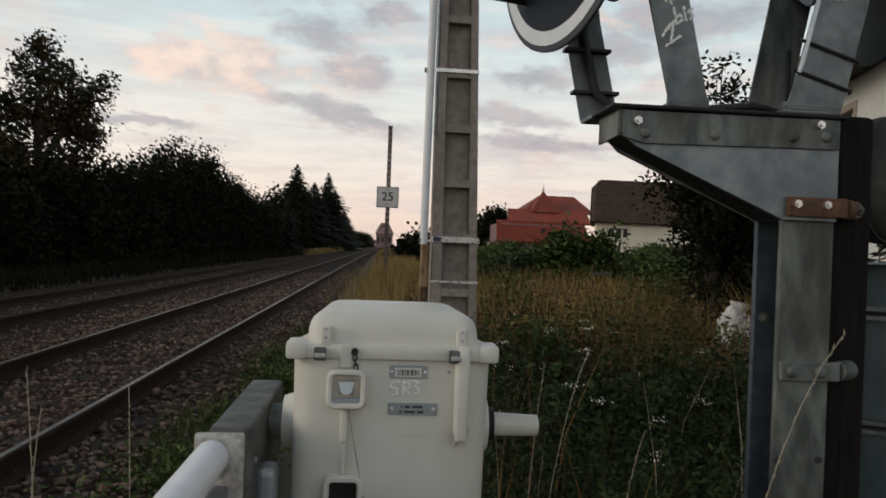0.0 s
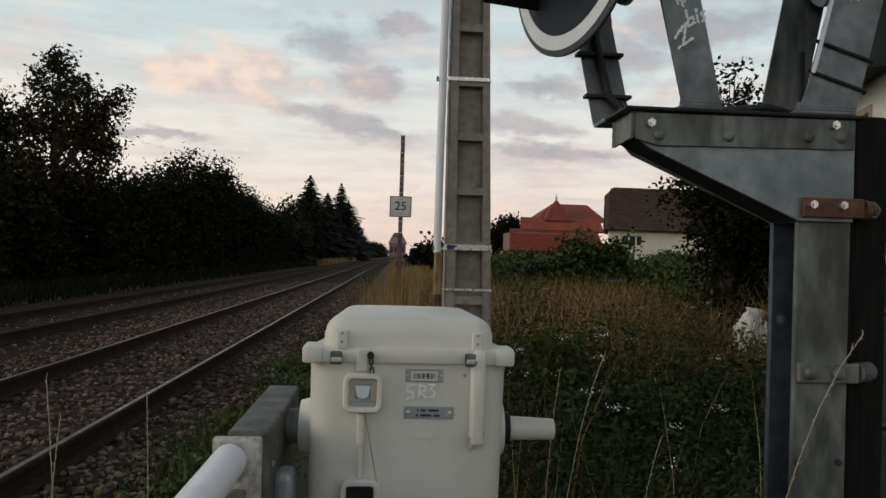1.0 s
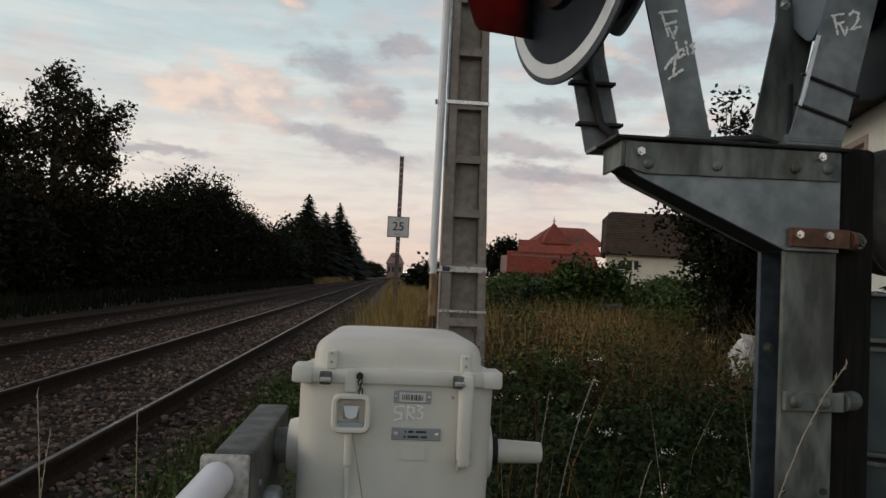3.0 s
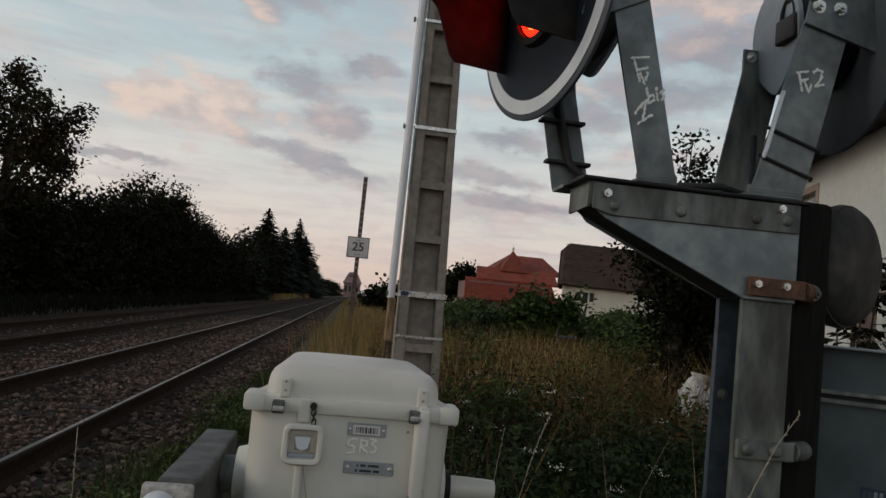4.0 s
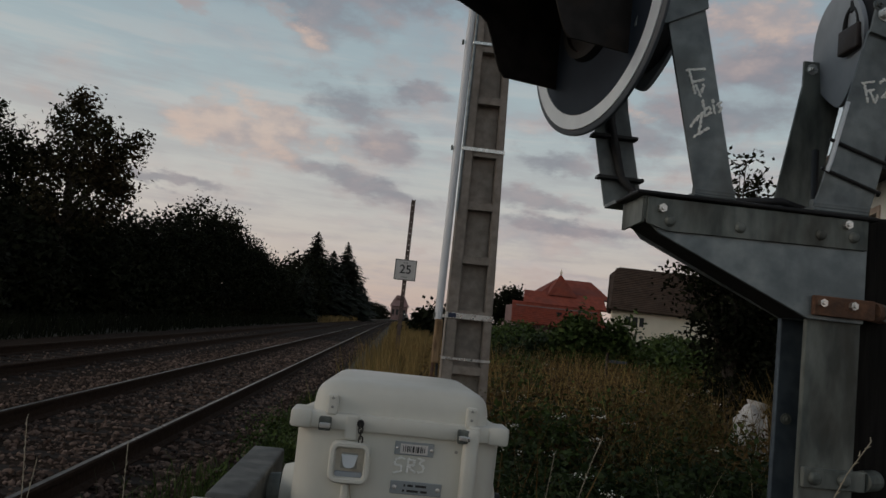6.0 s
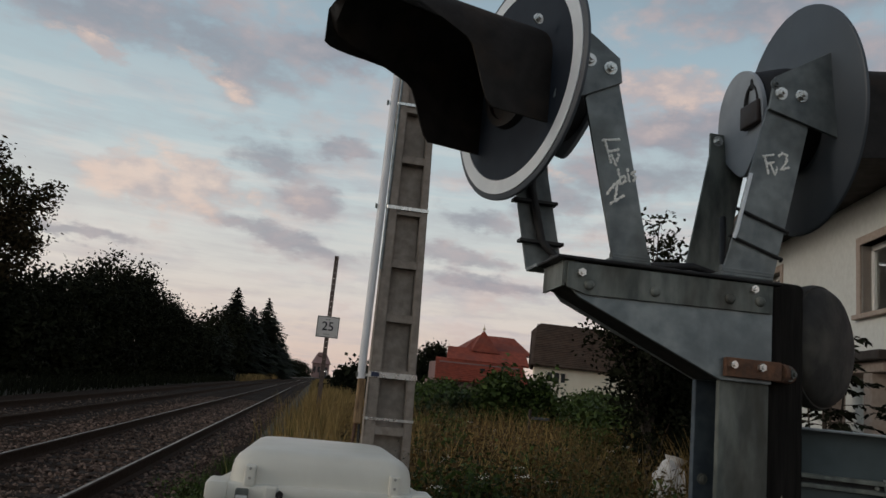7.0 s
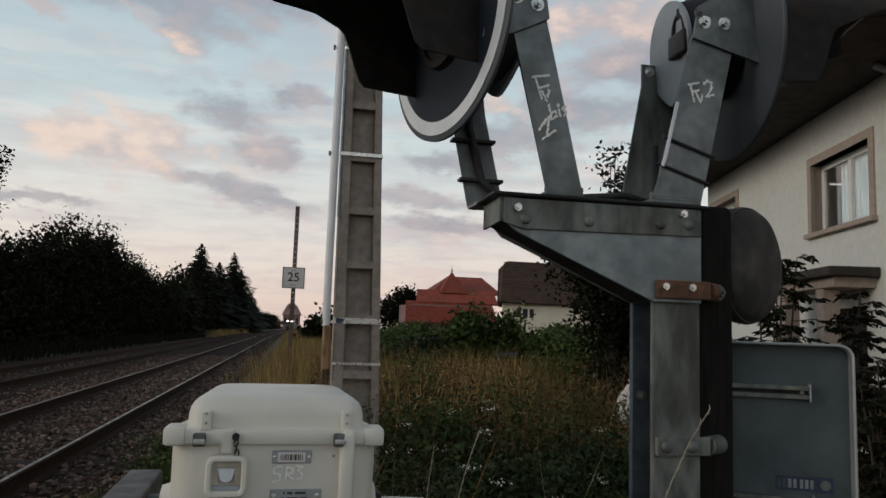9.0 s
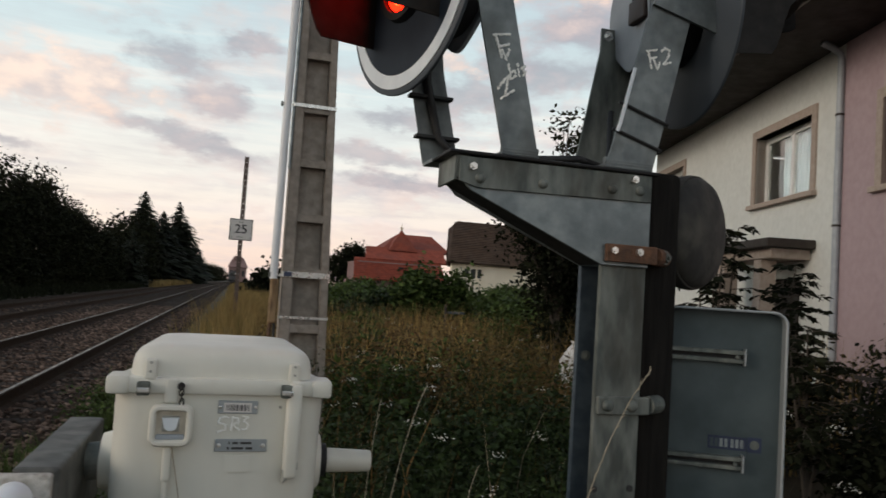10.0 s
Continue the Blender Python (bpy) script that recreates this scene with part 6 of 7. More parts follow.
def right_trees():
    rng = np.random.default_rng(33)
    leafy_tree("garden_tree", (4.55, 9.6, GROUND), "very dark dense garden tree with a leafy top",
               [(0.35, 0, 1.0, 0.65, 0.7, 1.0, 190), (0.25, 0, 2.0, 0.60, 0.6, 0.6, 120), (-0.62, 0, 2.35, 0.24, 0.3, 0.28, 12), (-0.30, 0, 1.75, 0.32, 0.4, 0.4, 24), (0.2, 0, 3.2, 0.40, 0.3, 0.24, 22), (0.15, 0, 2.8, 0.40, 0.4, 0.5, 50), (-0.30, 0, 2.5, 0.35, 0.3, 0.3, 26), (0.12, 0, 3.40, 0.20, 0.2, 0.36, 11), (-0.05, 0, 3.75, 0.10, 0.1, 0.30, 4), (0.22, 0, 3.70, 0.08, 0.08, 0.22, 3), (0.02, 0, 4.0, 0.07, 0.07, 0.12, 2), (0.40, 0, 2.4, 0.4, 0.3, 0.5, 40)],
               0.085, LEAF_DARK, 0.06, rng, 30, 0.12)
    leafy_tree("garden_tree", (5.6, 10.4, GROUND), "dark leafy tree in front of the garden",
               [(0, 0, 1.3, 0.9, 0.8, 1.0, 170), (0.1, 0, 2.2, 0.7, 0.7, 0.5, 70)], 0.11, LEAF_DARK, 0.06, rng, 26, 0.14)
    # pinnate shrub before the cream house
    sumac((4.05, 5.45, GROUND), 2.35, rng)
    sumac((4.9, 5.6, GROUND), 2.0, rng)
    sumac((4.45, 4.75, GROUND), 1.45, rng)
    for x, y, h, r in ((7.4, 6.2, 1.3, 0.9), (6.6, 5.4, 1.0, 0.8), (6.2, 7.6, 1.2, 0.9), (5.2, 4.4, 0.7, 0.7)):
        leafy_tree("dark_shrub", (x, y, GROUND), "dark garden shrub before the houses", [(0, 0, h * 0.45, r, r, h * 0.5, 140), (0.1, 0, h * 0.85, r * 0.5, r * 0.5, h * 0.25, 40)], 0.08, LEAF_DARK, 0.04, rng, 22, 0.12, "shrub", "shrubs before the houses")
    # hedge and bushes at the back of the field
    for i, (x, y, h, r) in enumerate(((3.6, 17.5, 1.6, 1.1), (4.4, 17.0, 2.0, 0.62), (5.2, 16.8, 1.85, 0.5), (5.2, 18.5, 1.6, 1.3), (7.0, 18, 1.75, 1.2), (6.3, 15.5, 1.45, 1.0), (8.8, 20, 1.6, 1.4), (4.4, 22, 1.7, 1.4), (10.5, 19.5, 1.6, 1.4), (2.6, 16.2, 1.2, 0.9), (9.3, 24, 1.9, 1.5), (12.5, 23, 1.8, 1.6), (7.8, 28, 2.1, 1.7),
                                   (11.5, 30, 2.2, 1.9), (5.5, 30, 1.9, 1.7), (15.5, 28, 2.0, 2.0), (8.2, 16.2, 1.55, 1.0), (14.6, 37, 2.6, 2.2), (10.2, 38, 2.4, 2.2), (6.8, 40, 2.3, 2.0), (18.6, 38, 2.6, 2.2), (21.5, 43, 2.8, 2.6))):
        h *= 1.0 if r < 0.8 else 0.8
        leafy_tree("garden_bush", (x, y, GROUND), "rounded green bush at the back of the weed field", [(0, 0, h * 0.42, r, r, h * 0.45, 110), (0.2 * r, 0, h * 0.78, r * 0.6, r * 0.6, h * 0.22, 45), (-0.4 * r, 0, h * 0.66, r * 0.45, r * 0.45, h * 0.22, 28)],
                   0.11 + 0.002 * y, BUSH_GREEN if i % 3 else LEAF_GREEN, 0.04, rng, 22, 0.16, "bush", "bushes behind the field")
    leafy_tree("round_tree", (14.6, 92, GROUND), "dark round tree beside the red roofs", [(0, 0, 4.0, 2.4, 2.2, 2.0, 140), (0.5, 0, 5.6, 1.5, 1.4, 0.9, 50), (-1, 0, 3, 2.2, 2, 1.6, 80)], 0.4, LEAF_DARK, 0.2, rng, 24, 0.4)
    for x, y, h, r in ((19.5, 440, 6.6, 4.6), (26.5, 440, 5.0, 5.0), (33.0, 430, 5.5, 5.5), (17.5, 300, 3.4, 4.0), (22.0, 290, 3.0, 4.5), (12.5, 160, 2.2, 2.8), (16.0, 180, 3.0, 3.5), (5.6, 95, 2.1, 2.0), (8.2, 105, 2.4, 2.6), (3.7, 62, 1.5, 1.2), (9.8, 130, 2.6, 3.0), (5.2, 72, 1.7, 1.4)):
        leafy_tree("far_bush", (x, y, GROUND), "distant dark bush beyond the field", [(0, 0, h * 0.42, r, r, h * 0.45, 110), (0.3 * r, 0, h * 0.75, r * 0.5, r * 0.6, h * 0.25, 45)], 0.6, LEAF_DARK, 0.2, rng, 22, 0.6, "bush", "bushes near the far station")


def sumac(base, h, rng):
    """Upright stems with feather-shaped leaves."""
    t = root("sumac_shrub", base, "upright shrub with feather-shaped dark leaves", "shrub", "sumac shrubs")
    b = Vector(base)
    stems = bmesh.new()
    cs, ds = [], []
    for k in range(6):
        a = rng.uniform(0, 6.28)
        lean = Vector((math.cos(a), math.sin(a), 0)) * rng.uniform(0.05, 0.28)
        hh = h * rng.uniform(0.75, 1.0)
        pts = [b + lean * u + Vector((0, 0, hh * u)) for u in (0, 0.35, 0.7, 1.0)]
        tube(pts, [0.018, 0.014, 0.009, 0.004], 6, stems)
        for j in range(15):
            u = 0.32 + 0.68 * j / 14
            p = b + lean * u + Vector((0, 0, hh * u))
            ang = j * 2.4 + k
            d = Vector((math.cos(ang), math.sin(ang), 0.25 - 0.5 * (1 - u)))
            ln = (0.30 if u < 0.9 else 0.18) * rng.uniform(0.7, 1.2)
            tube([p, p + d * ln * 0.5, p + d * ln + Vector((0, 0, -0.05))], [0.004, 0.003, 0.002], 4, stems)
            side = Vector((-d.y, d.x, 0)).normalized()
            for q in range(8):
                c = p + d * ln * (0.2 + 0.8 * q / 7) + Vector((0, 0, -0.05 * (q / 7) ** 2))
                for s in (1, -1):
                    dir_ = (side * s + d * 0.55 + Vector((0, 0, rng.uniform(-0.9, 0.1)))).normalized()
                    cs.append(c)
                    ds.append(dir_ * 0.085 * rng.uniform(0.8, 1.2))
    part("stem", stems, BARK, t)
    v, f = [], []
    rng2 = random.Random(5)
    for c, d in zip(cs, ds):
        w = d.cross(Vector((rng2.uniform(-1, 1), rng2.uniform(-1, 1), 0.7)).normalized()) * 0.26
        n = len(v)
        v += [(c - b)[:], (c + d * 0.5 + w - b)[:], (c + d - b + Vector((0, 0, -0.01)))[:], (c + d * 0.5 - w - b)[:]]
        f.append([n, n + 1, n + 2, n + 3])
    ob = new("foliage", raw_mesh("foliage", v, f, LEAF_DARK))
    ob.parent = t


def field():
    rng = np.random.default_rng(8)

    def spread(n, x0, x1, y0, y1, bias=1.6):
        u = rng.uniform(0, 1, n) ** bias
        y = y0 + (y1 - y0) * u
        half0, half1 = x0, x1
        x = rng.uniform(0, 1, n) * (half1 - half0) + half0
        return x, y

    def clear(x, y):
        """Keeps the stretch of the crossing furniture and the line free."""
        return ((x > 0.34) | (y > 2.2)) & ~((x > 0.75) & (x < 1.45) & (y > 1.38) & (y < 1.8)) & (x > -0.4 + 0.0108 * y) & ~((y < 2.1) & (x < 0.42)) & ((y > 1.5) | (x > 1.6)) & ~((x > 0.25) & (x < 0.82) & (y > 5.1) & (y < 5.5)) & ~((np.abs(x / y - 0.507) < 0.035) & (y > 6.6) & (y < 8.4))

    # dry grass
    n = 17000
    x, y = spread(n, 0.0, 16, 5.6, 19, 1.35)
    x = x * (0.25 + y / 22)
    patch = np.array([noise.noise((a * 1.1, b * 0.7, 3.0)) for a, b in zip(x, y)])
    k = clear(x, y) & (patch > 0.02 + 0.22 * (x > 5) - 0.12 * (y > 9))
    h = (0.60 + 0.35 * rng.uniform(0, 1, n) + 0.28 * (y > 6)) * (1 + 0.3 * patch)
    v, f = blades(np.stack([x, y, np.full(n, GROUND)], 1)[k], h[k], 0.012, 0.35, rng)
    tagged(new("dry_grass", raw_mesh("dry_grass", v, f, DRY)), "tall dry yellow grass in the weed field", "grass", kind="stuff")
    # dry tuft by the speed board
    n = 1600
    x = rng.normal(0.12, 0.26, n)
    y = rng.uniform(7.0, 17.5, n)
    v, f = blades(np.stack([x + 0.01 * y, y, np.full(n, GROUND)], 1), 0.5 + 0.5 * rng.uniform(0, 1, n), 0.014, 0.25, rng)
    tagged(new("green_grass", raw_mesh("green_grass", v, f, GREEN_BLADE)), "olive green grass among the yellow strip", "grass", kind="stuff")
    n = 2600
    x = rng.normal(0.10, 0.26, n)
    y = rng.uniform(7.0, 17.5, n)
    v, f = blades(np.stack([x + 0.01 * y, y, np.full(n, GROUND)], 1), 0.65 + 0.55 * rng.uniform(0, 1, n), 0.012, 0.25, rng)
    tagged(new("dry_grass", raw_mesh("dry_grass", v, f, DRY)), "yellow grass strip at the foot of the speed board", "grass", kind="stuff")
    # dry verge that follows the line into the distance
    n = 9000
    y = 17 + 200 * rng.uniform(0, 1, n) ** 1.8
    x = rng.uniform(-0.3, 2.6, n) * (0.4 + y / 90) + np.array([track_x(b) for b in y])
    v, f = blades(np.stack([x, y, np.full(n, GROUND)], 1), 0.45 + 0.5 * rng.uniform(0, 1, n), 0.05, 0.35, rng)
    tagged(new("verge_dry_grass", raw_mesh("verge_dry_grass", v, f, DRY)), "dry grass verge running beside the line", "grass", kind="stuff")
    # green grass along the ballast edge
    n = 9000
    y = 2.6 + 10 * rng.uniform(0, 1, n) ** 1.5
    x = rng.normal(-0.72, 0.24, n) - 0.40 * (y < 6.5) * rng.uniform(0, 1, n)
    patch = np.array([noise.noise((a * 0.9, b * 0.9, 7.0)) for a, b in zip(x, y)])
    k = patch > 0.0
    v, f = blades(np.stack([x, y, np.full(n, GROUND)], 1)[k], (0.08 + 0.16 * rng.uniform(0, 1, n))[k], 0.010, 0.6, rng)
    tagged(new("verge_grass", raw_mesh("verge_grass", v, f, BUSH_GREEN)), "low green grass on the ballast edge", "grass", kind="stuff")
    # verge weeds with small leaves
    n = 9000
    y = 2.6 + 7 * rng.uniform(0, 1, n) ** 1.4
    x = rng.normal(-1.0, 0.30, n)
    patch = np.array([noise.noise((a * 0.8, b * 0.8, 1.0)) for a, b in zip(x, y)])
    k = patch > 0.02
    v, f = leaf_quads(np.stack([x, y, GROUND + 0.02 + 0.20 * rng.uniform(0, 1, n) ** 2], 1)[k], 0.045, rng)
    tagged(new("verge_weeds", raw_mesh("verge_weeds", v, f, BUSH_GREEN)), "small green weeds at the ballast edge", "weeds", kind="stuff")
    # green leafy weeds, nearest field
    n = 6500
    x, y = spread(n, 0.36, 8.5, 1.9, 11.5, 1.3)
    x = 0.36 + (x - 0.36) * (0.35 + y / 10)
    lush = np.array([noise.noise((a * 0.9, b * 0.9, 9.0)) for a, b in zip(x, y)])
    k = clear(x, y) & (x < 0.72 * y + 0.35) & (lush > -0.28)
    x, y = x[k], y[k]
    hh = (0.36 + 0.36 * rng.uniform(0, 1, len(x))) * np.clip(0.8 + y / 14, 0, 1.3) * np.clip(0.95 + 0.9 * lush[k], 0.6, 1.4) * np.clip(1.25 - y / 22, 0.7, 1.1)
    pts = []
    for q in range(38):
        u = rng.uniform(0.05, 1.0, len(x))
        pts.append(np.stack([x + rng.normal(0, 0.06, len(x)), y + rng.normal(0, 0.06, len(x)), GROUND + hh * u], 1))
    v, f = leaf_quads(np.concatenate(pts), 0.036, rng, 0.36)
    tagged(new("leafy_weeds", raw_mesh("leafy_weeds", v, f, LEAF_GREEN)), "dense dark green weeds in front of the dry grass", "weeds", kind="stuff")
    v, f = blades(np.stack([x, y, np.full(len(x), GROUND)], 1)[::4], (hh * 1.1)[::4], 0.008, 0.2, rng)
    tagged(new("weed_stems", raw_mesh("weed_stems", v, f, LEAF_RUST)), "brown weed stems", "weeds", kind="stuff")
    # thin blades and seed stems that rise out of the weeds
    n = 3200
    gx, gy = spread(n, 0.36, 7.5, 1.9, 9.0, 1.25)
    gx = 0.36 + (gx - 0.36) * (0.35 + gy / 10)
    tuft = np.array([noise.noise((a * 1.6, b * 1.6, 4.0)) for a, b in zip(gx, gy)])
    k = clear(gx, gy) & (gx < 0.72 * gy + 0.35) & (tuft > -0.1)
    v, f = blades(np.stack([gx, gy, np.full(n, GROUND)], 1)[k], (0.45 + 0.5 * rng.uniform(0, 1, n))[k], 0.006, 0.4, rng)
    tagged(new("weed_grass", raw_mesh("weed_grass", v, f, LEAF_GREEN)), "thin green grass blades among the weeds", "grass", kind="stuff")
    n = 150
    gx, gy = spread(n, 0.36, 7.5, 2.0, 9.0, 1.1)
    gx = 0.36 + (gx - 0.36) * (0.35 + gy / 10)
    k = clear(gx, gy) & (gx < 0.72 * gy + 0.35)
    v, f = blades(np.stack([gx, gy, np.full(n, GROUND)], 1)[k], (0.65 + 0.5 * rng.uniform(0, 1, n))[k], 0.005, 0.35, rng)
    tagged(new("pale_stems", raw_mesh("pale_stems", v, f, STRAW)), "pale dead stems standing in the weeds", "grass", kind="stuff")
    # rusty seeding weeds further back
    n = 4600
    x, y = spread(n, 0.6, 9, 5.4, 17, 1.1)
    x = x * (0.3 + y / 18)
    k = clear(x, y)
    x, y = x[k], y[k]
    hh = 0.62 + 0.45 * rng.uniform(0, 1, len(x))
    pts = []
    for q in range(18):
        u = rng.uniform(0.45, 1.0, len(x))
        pts.append(np.stack([x + rng.normal(0, 0.07, len(x)), y + rng.normal(0, 0.07, len(x)), GROUND + hh * u], 1))
    v, f = leaf_quads(np.concatenate(pts), 0.055, rng, 0.4)
    tagged(new("seeding_weeds", raw_mesh("seeding_weeds", v, f, LEAF_RUST)), "reddish-brown seeding weeds among the grass", "weeds", kind="stuff")
    # white flower heads
    n = 130
    x, y = spread(n, 0.5, 6.5, 2.1, 12, 1.2)
    x = x * (0.35 + y / 12) + 0.2
    k = clear(x, y)
    x, y = x[k], y[k]
    pts = []
    for a, b in zip(x, y):
        top = GROUND + 0.55 + 0.45 * rng.uniform()
        m_ = int(rng.integers(10, 26))
        r = 0.055 * np.sqrt(rng.uniform(0, 1, m_))
        an = rng.uniform(0, 6.28, m_)
        pts.append(np.stack([a + r * np.cos(an), b + r * np.sin(an), top + rng.normal(0, 0.008, m_)], 1))
    v, f = leaf_quads(np.concatenate(pts), 0.009, rng, 0.9)
    tagged(new("white_umbels", raw_mesh("white_umbels", v, f, PETAL)), "small white flower heads among the weeds", "flowers", kind="stuff")
    # left meadow edge under the hedge
    n = 9000
    y = 14 + 75 * rng.uniform(0, 1, n) ** 1.5
    x = rng.uniform(-11.5, -8.7, n)
    v, f = blades(np.stack([x + 0.0108 * y, y, np.full(n, GROUND)], 1), 0.2 + 0.4 * rng.uniform(0, 1, n), 0.03, 0.4, rng)
    tagged(new("hedge_grass", raw_mesh("hedge_grass", v, f, LEAF_DARK)), "rough grass strip between the line and the hedge", "grass", kind="stuff")
    n = 1300
    y = 85 + 60 * rng.uniform(0, 1, n)
    x = rng.uniform(-8.8, -7.2, n) + 0.0108 * y
    v, f = blades(np.stack([x, y, np.full(n, GROUND)], 1), 0.5 + 0.5 * rng.uniform(0, 1, n), 0.06, 0.4, rng)
    tagged(new("far_dry_grass", raw_mesh("far_dry_grass", v, f, DRY)), "pale dry grass below the firs", "grass", kind="stuff")


def broad_weeds():
    """Leafy plants that stand in clumps in the weed field."""
    rng = np.random.default_rng(44)
    for x, y, h, r in ((1.35, 4.0, 0.80, 0.40), (2.3, 4.8, 0.78, 0.44), (1.15, 5.6, 0.88, 0.42), (1.75, 6.4, 0.86, 0.44), (2.9, 6.4, 0.76, 0.46),
                       (2.6, 8.2, 0.86, 0.50), (1.6, 8.8, 0.90, 0.46), (4.3, 11.0, 1.05, 0.6), (2.3, 12.5, 1.05, 0.6)):
        leafy_tree("leafy_weed", (x, y, GROUND), "bushy dark green weed standing in the dry field",
                   [(0, 0, h * 0.45, r, r, h * 0.42, 46), (0.3 * r, 0, h * 0.80, r * 0.5, r * 0.5, h * 0.18, 14), (-0.4 * r, 0.1, h * 0.74, r * 0.4, r * 0.4, h * 0.2, 11)],
                   0.032 + 0.0045 * y, BUSH_GREEN if y > 5.5 else LEAF_GREEN, 0.008, rng, 40, 0.09, "weed", "leafy weeds in the field")


def pole_foot_tangle():
    rng = np.random.default_rng(9)
    n = 260
    p = np.stack([rng.normal(0.26, 0.10, n), rng.normal(5.12, 0.07, n), np.full(n, GROUND)], 1)
    v, f = blades(p, 0.85 + 0.33 * rng.uniform(0, 1, n), 0.012, 0.22, rng)
    tagged(new("dead_stems", raw_mesh("dead_stems", v, f, STRAW)), "tangle of pale dead stems at the foot of the pole", "dead stems", kind="stuff")
    pts = np.stack([rng.normal(0.30, 0.12, 900), rng.normal(5.1, 0.07, 900), 0.46 + 0.24 * rng.uniform(0, 1, 900) ** 1.5], 1)
    v, f = leaf_quads(pts, 0.035, rng, 0.45)
    tagged(new("dead_leaves", raw_mesh("dead_leaves", v, f, STRAW)), "withered curled leaves on the stems by the pole", "dead leaves", kind="stuff")


def stalk(foot, mid, tip, seed=True, r=0.0010):
    f, m_, t_ = Vector(foot), Vector(mid), Vector(tip)
    pts = [f.lerp(m_, u).lerp(m_.lerp(t_, u), u) for u in [k / 10 for k in range(11)]]
    ob = root("grass_stalk", foot, "single pale dry grass stalk with a thin seed head", "grass stalk", "pale grass stalks")
    part("stem", tube(pts, [r * 1.3] * 6 + [r] * 5, 6), STRAW, ob)
    if seed:
        rng = random.Random(int(abs(tip[0]) * 1000))
        bm = bmesh.new()
        for k in range(16):
            u = 0.62 + 0.38 * k / 15
            p = f.lerp(m_, u).lerp(m_.lerp(t_, u), u)
            d = (t_ - m_).normalized() + Vector((rng.uniform(-0.5, 0.5), rng.uniform(-0.5, 0.5), 0.1))
            rod(p, p + d.normalized() * 0.012, 0.0014, 0.0005, 5, bm)
        part("seed_head", bm, STRAW, ob)


left_trees()
right_trees()
field()
broad_weeds()
pole_foot_tangle()
stalk((0.36, 1.64, GROUND), (0.36, 1.64, 0.50), (0.42, 1.70, 0.845))
stalk((0.40, 1.80, GROUND), (0.44, 1.80, 0.62), (0.586, 1.90, 0.86))
stalk((0.50, 1.16, GROUND), (0.60, 1.18, 0.75), (0.886, 1.30, 0.983))
stalk((-0.60, 1.60, GROUND), (-0.66, 1.62, 0.50), (-0.77, 1.80, 0.794))
stalk((-0.64, 1.62, GROUND), (-0.70, 1.62, 0.40), (-0.735, 1.80, 0.70))
stalk((-0.48, 1.70, GROUND), (-0.50, 1.72, 0.50), (-0.571, 1.90, 0.734))
stalk((0.34, 2.3, GROUND), (0.33, 2.3, 0.5), (0.30, 2.35, 0.78), False)
stalk((0.62, 1.9, GROUND), (0.66, 1.9, 0.4), (0.78, 2.0, 0.62))


def white_sack():
    b = (4.07, 8.0, GROUND)
    t = root("garden_sack", b, "white woven sack standing in the weeds", "sack")
    bm = bmesh.new()
    bmesh.ops.create_icosphere(bm, subdivisions=3, radius=1.0)
    for v in bm.verts:
        c = v.co
        k = 1 + 0.22 * noise.noise(c * 2.2) + 0.08 * noise.noise(c * 6.0)
        v.co = Vector((b[0] + 0.17 * k * math.copysign(abs(c.x) ** 0.6, c.x), b[1] + 0.16 * k * math.copysign(abs(c.y) ** 0.6, c.y), GROUND + 0.46 + 0.47 * k * math.copysign(abs(c.z) ** 0.7, c.z)))
    part("bag", bm, BAG, t, smooth=True)
    part("tied_top", lathe([(0, 0.05), (0.06, 0.10), (0.10, 0.13), (0.11, 0.0)], (b[0] + 0.05, b[1], GROUND + 0.88), (0.2, 0, 1), 12), BAG, t)
    part("red_lid", rod((b[0] + 0.24, b[1] - 0.02, GROUND + 0.82), (b[0] + 0.30, b[1] - 0.05, GROUND + 0.88), 0.06, 0.05, 14), RED_PLASTIC, t, "red plastic lid")


white_sack()


def fence_remains():
    t = root("fence_post", (4.25, 14.0, GROUND), "dark old fence post with a short pale rail", "fence post")
    part("post", rod((4.25, 14.0, GROUND), (4.23, 14.0, 0.88), 0.035, 0.03, 10), EAVE, t)
    part("rail", box(4.26, 4.62, 13.97, 14.01, 0.70, 0.75, 0.006), GALV_BLUE, t, "pale weathered rail")


fence_remains()


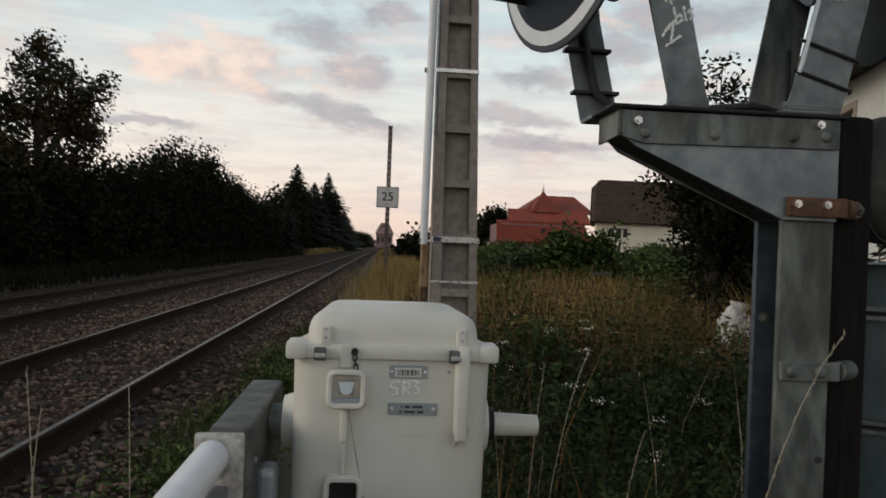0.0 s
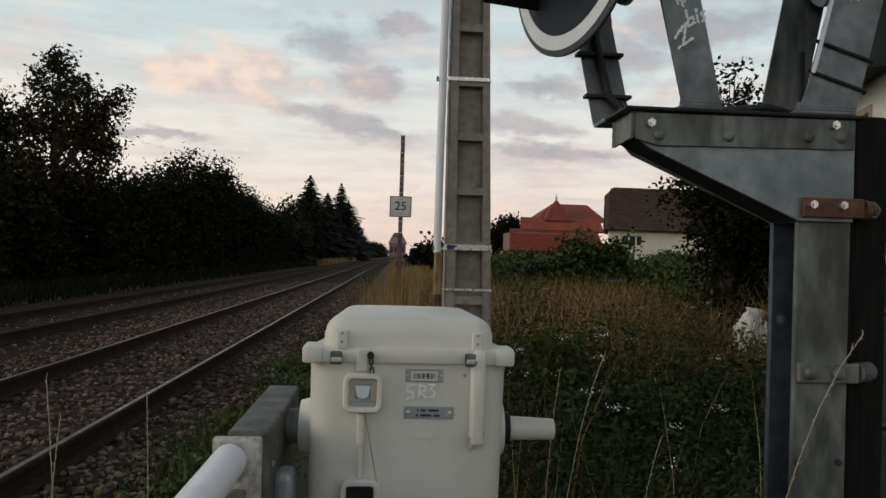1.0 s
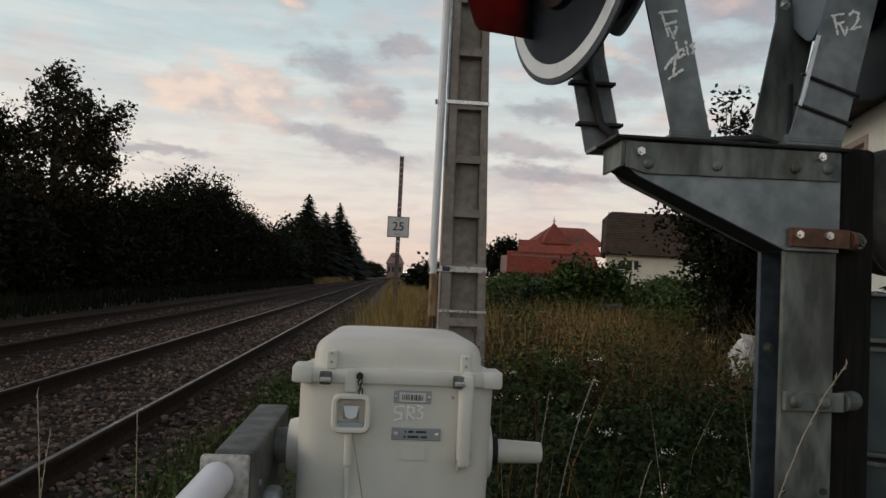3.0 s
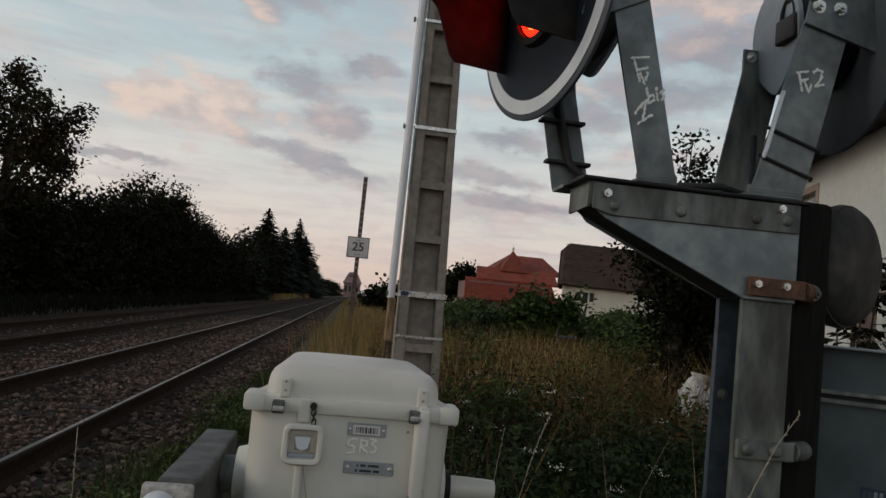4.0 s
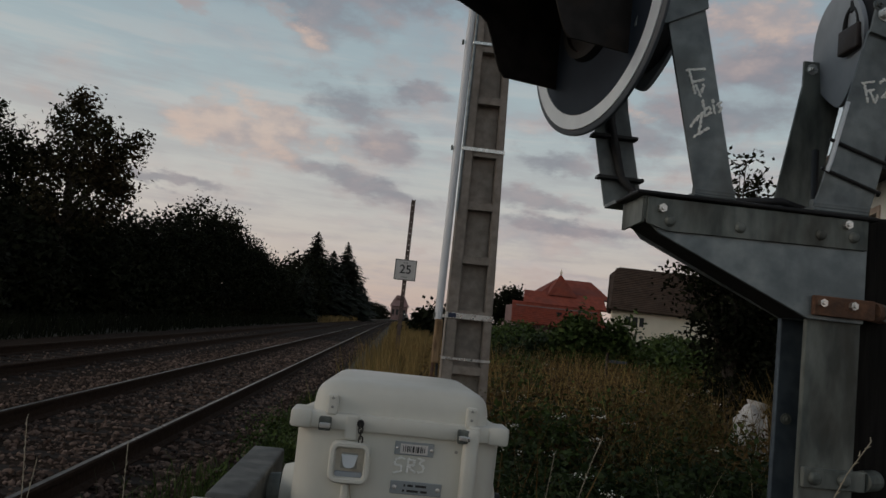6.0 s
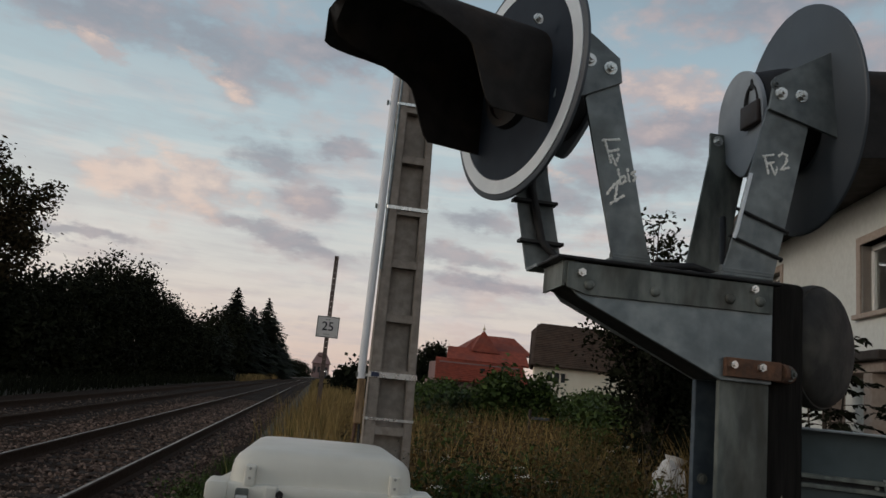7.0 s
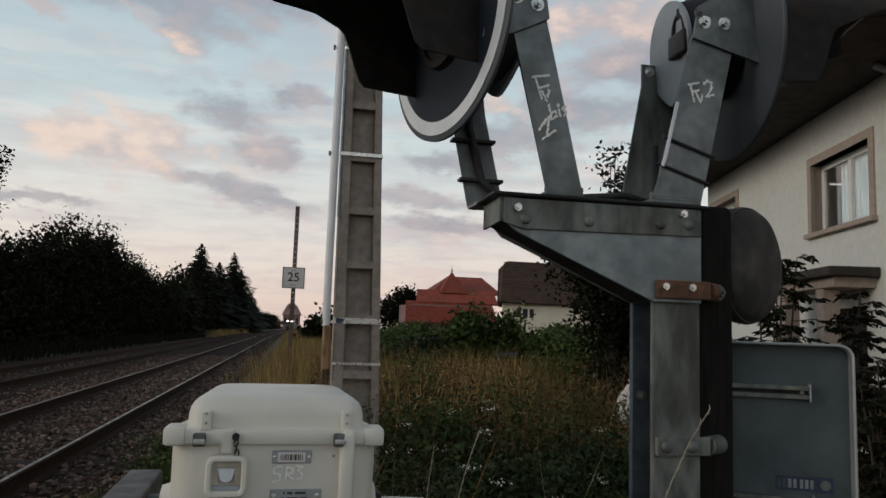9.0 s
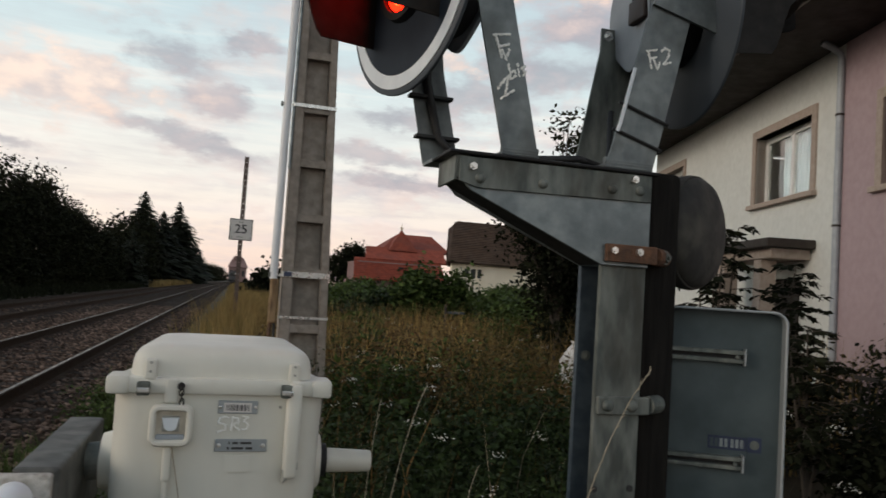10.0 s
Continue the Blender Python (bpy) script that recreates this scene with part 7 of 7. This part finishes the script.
# ---- approaching train ----
def build_train():
    t = root("railcar", (0, 0, HEAD), "distant approaching railcar with two lit headlights", "train")
    prof = [(-1.4, 0.35), (1.4, 0.35), (1.45, 1.2), (1.42, 2.9), (1.1, 3.6), (0.4, 3.85), (-0.4, 3.85), (-1.1, 3.6), (-1.42, 2.9), (-1.45, 1.2)]
    o = ORIGIN[t.name]
    part("body", slab([o + Vector((x, 0, z)) for x, z in prof], (0, 1, 0), 22.0), surf("grimy_train_paint", (0.05, 0.05, 0.055), (0.08, 0.08, 0.085), 0.5, 0.1, 1.0, 0.0), t)
    part("windscreen", slab([o + Vector(p) for p in ((-1.0, -0.03, 2.15), (1.0, -0.03, 2.15), (0.85, -0.03, 2.95), (-0.85, -0.03, 2.95))], (0, 1, 0), 0.02), DARK_ROOM, t)
    for x in (-0.8, 0.8):
        part("headlight", lathe([(0, 0.11), (0.03, 0.10), (0.05, 0.0)], o + Vector((x, -0.03, 3.05)), (0, -1, 0), 16), HEADLIGHT, t, "glowing white headlight")
    part("buffer_beam", box(-1.3, 1.3, -0.25, -0.005, HEAD + 0.5, HEAD + 1.0), BLACK, t)
    for y in (3, 6, 15, 18):
        part("wheelset", rod((-0.78, y, HEAD + 0.42), (0.78, y, HEAD + 0.42), 0.42, seg=20), BLACK, t)
    return t


RAILCAR = build_train()


# ---- things that move ----
def motions():
    rows = []
    for k in range(11):
        y = 484 - 24.2 * k
        slope = 0.0108 + (2 * 8.8e-5 * (y - 72) if y > 72 else 0)
        rows.append((float(k), pose(-2.84 + track_x(y), y, HEAD, 0, 0, -math.degrees(math.atan(slope)))))
    walk(RAILCAR, rows)
    # the flashing light turns its lit face out about every 0.875 s, and back after half of that; thirtieths of a second
    face = Matrix.Translation(LEFT_C + LEFT_N * 0.012) @ LEFT_N.to_track_quat("Z", "Y").to_matrix().to_4x4()
    turns_out = (7, 33, 59, 86, 112, 138, 163, 189, 216, 244, 271, 294)
    turns_back = (20, 46, 72, 99, 125, 150, 177, 204, 231, 257, 281)
    rows, turn = [(0.0, face @ pose(0, 0, 0, 0, 180, 0))], 180
    for start in sorted(turns_out + turns_back):
        rows += [((start + q) / 30, face @ pose(0, 0, 0, 0, turn + 60 * q, 0)) for q in range(4)]
        turn += 180
    rows.append((10.0, face @ pose(0, 0, 0, 0, turn, 0)))
    walk(FLASHER, rows)


motions()
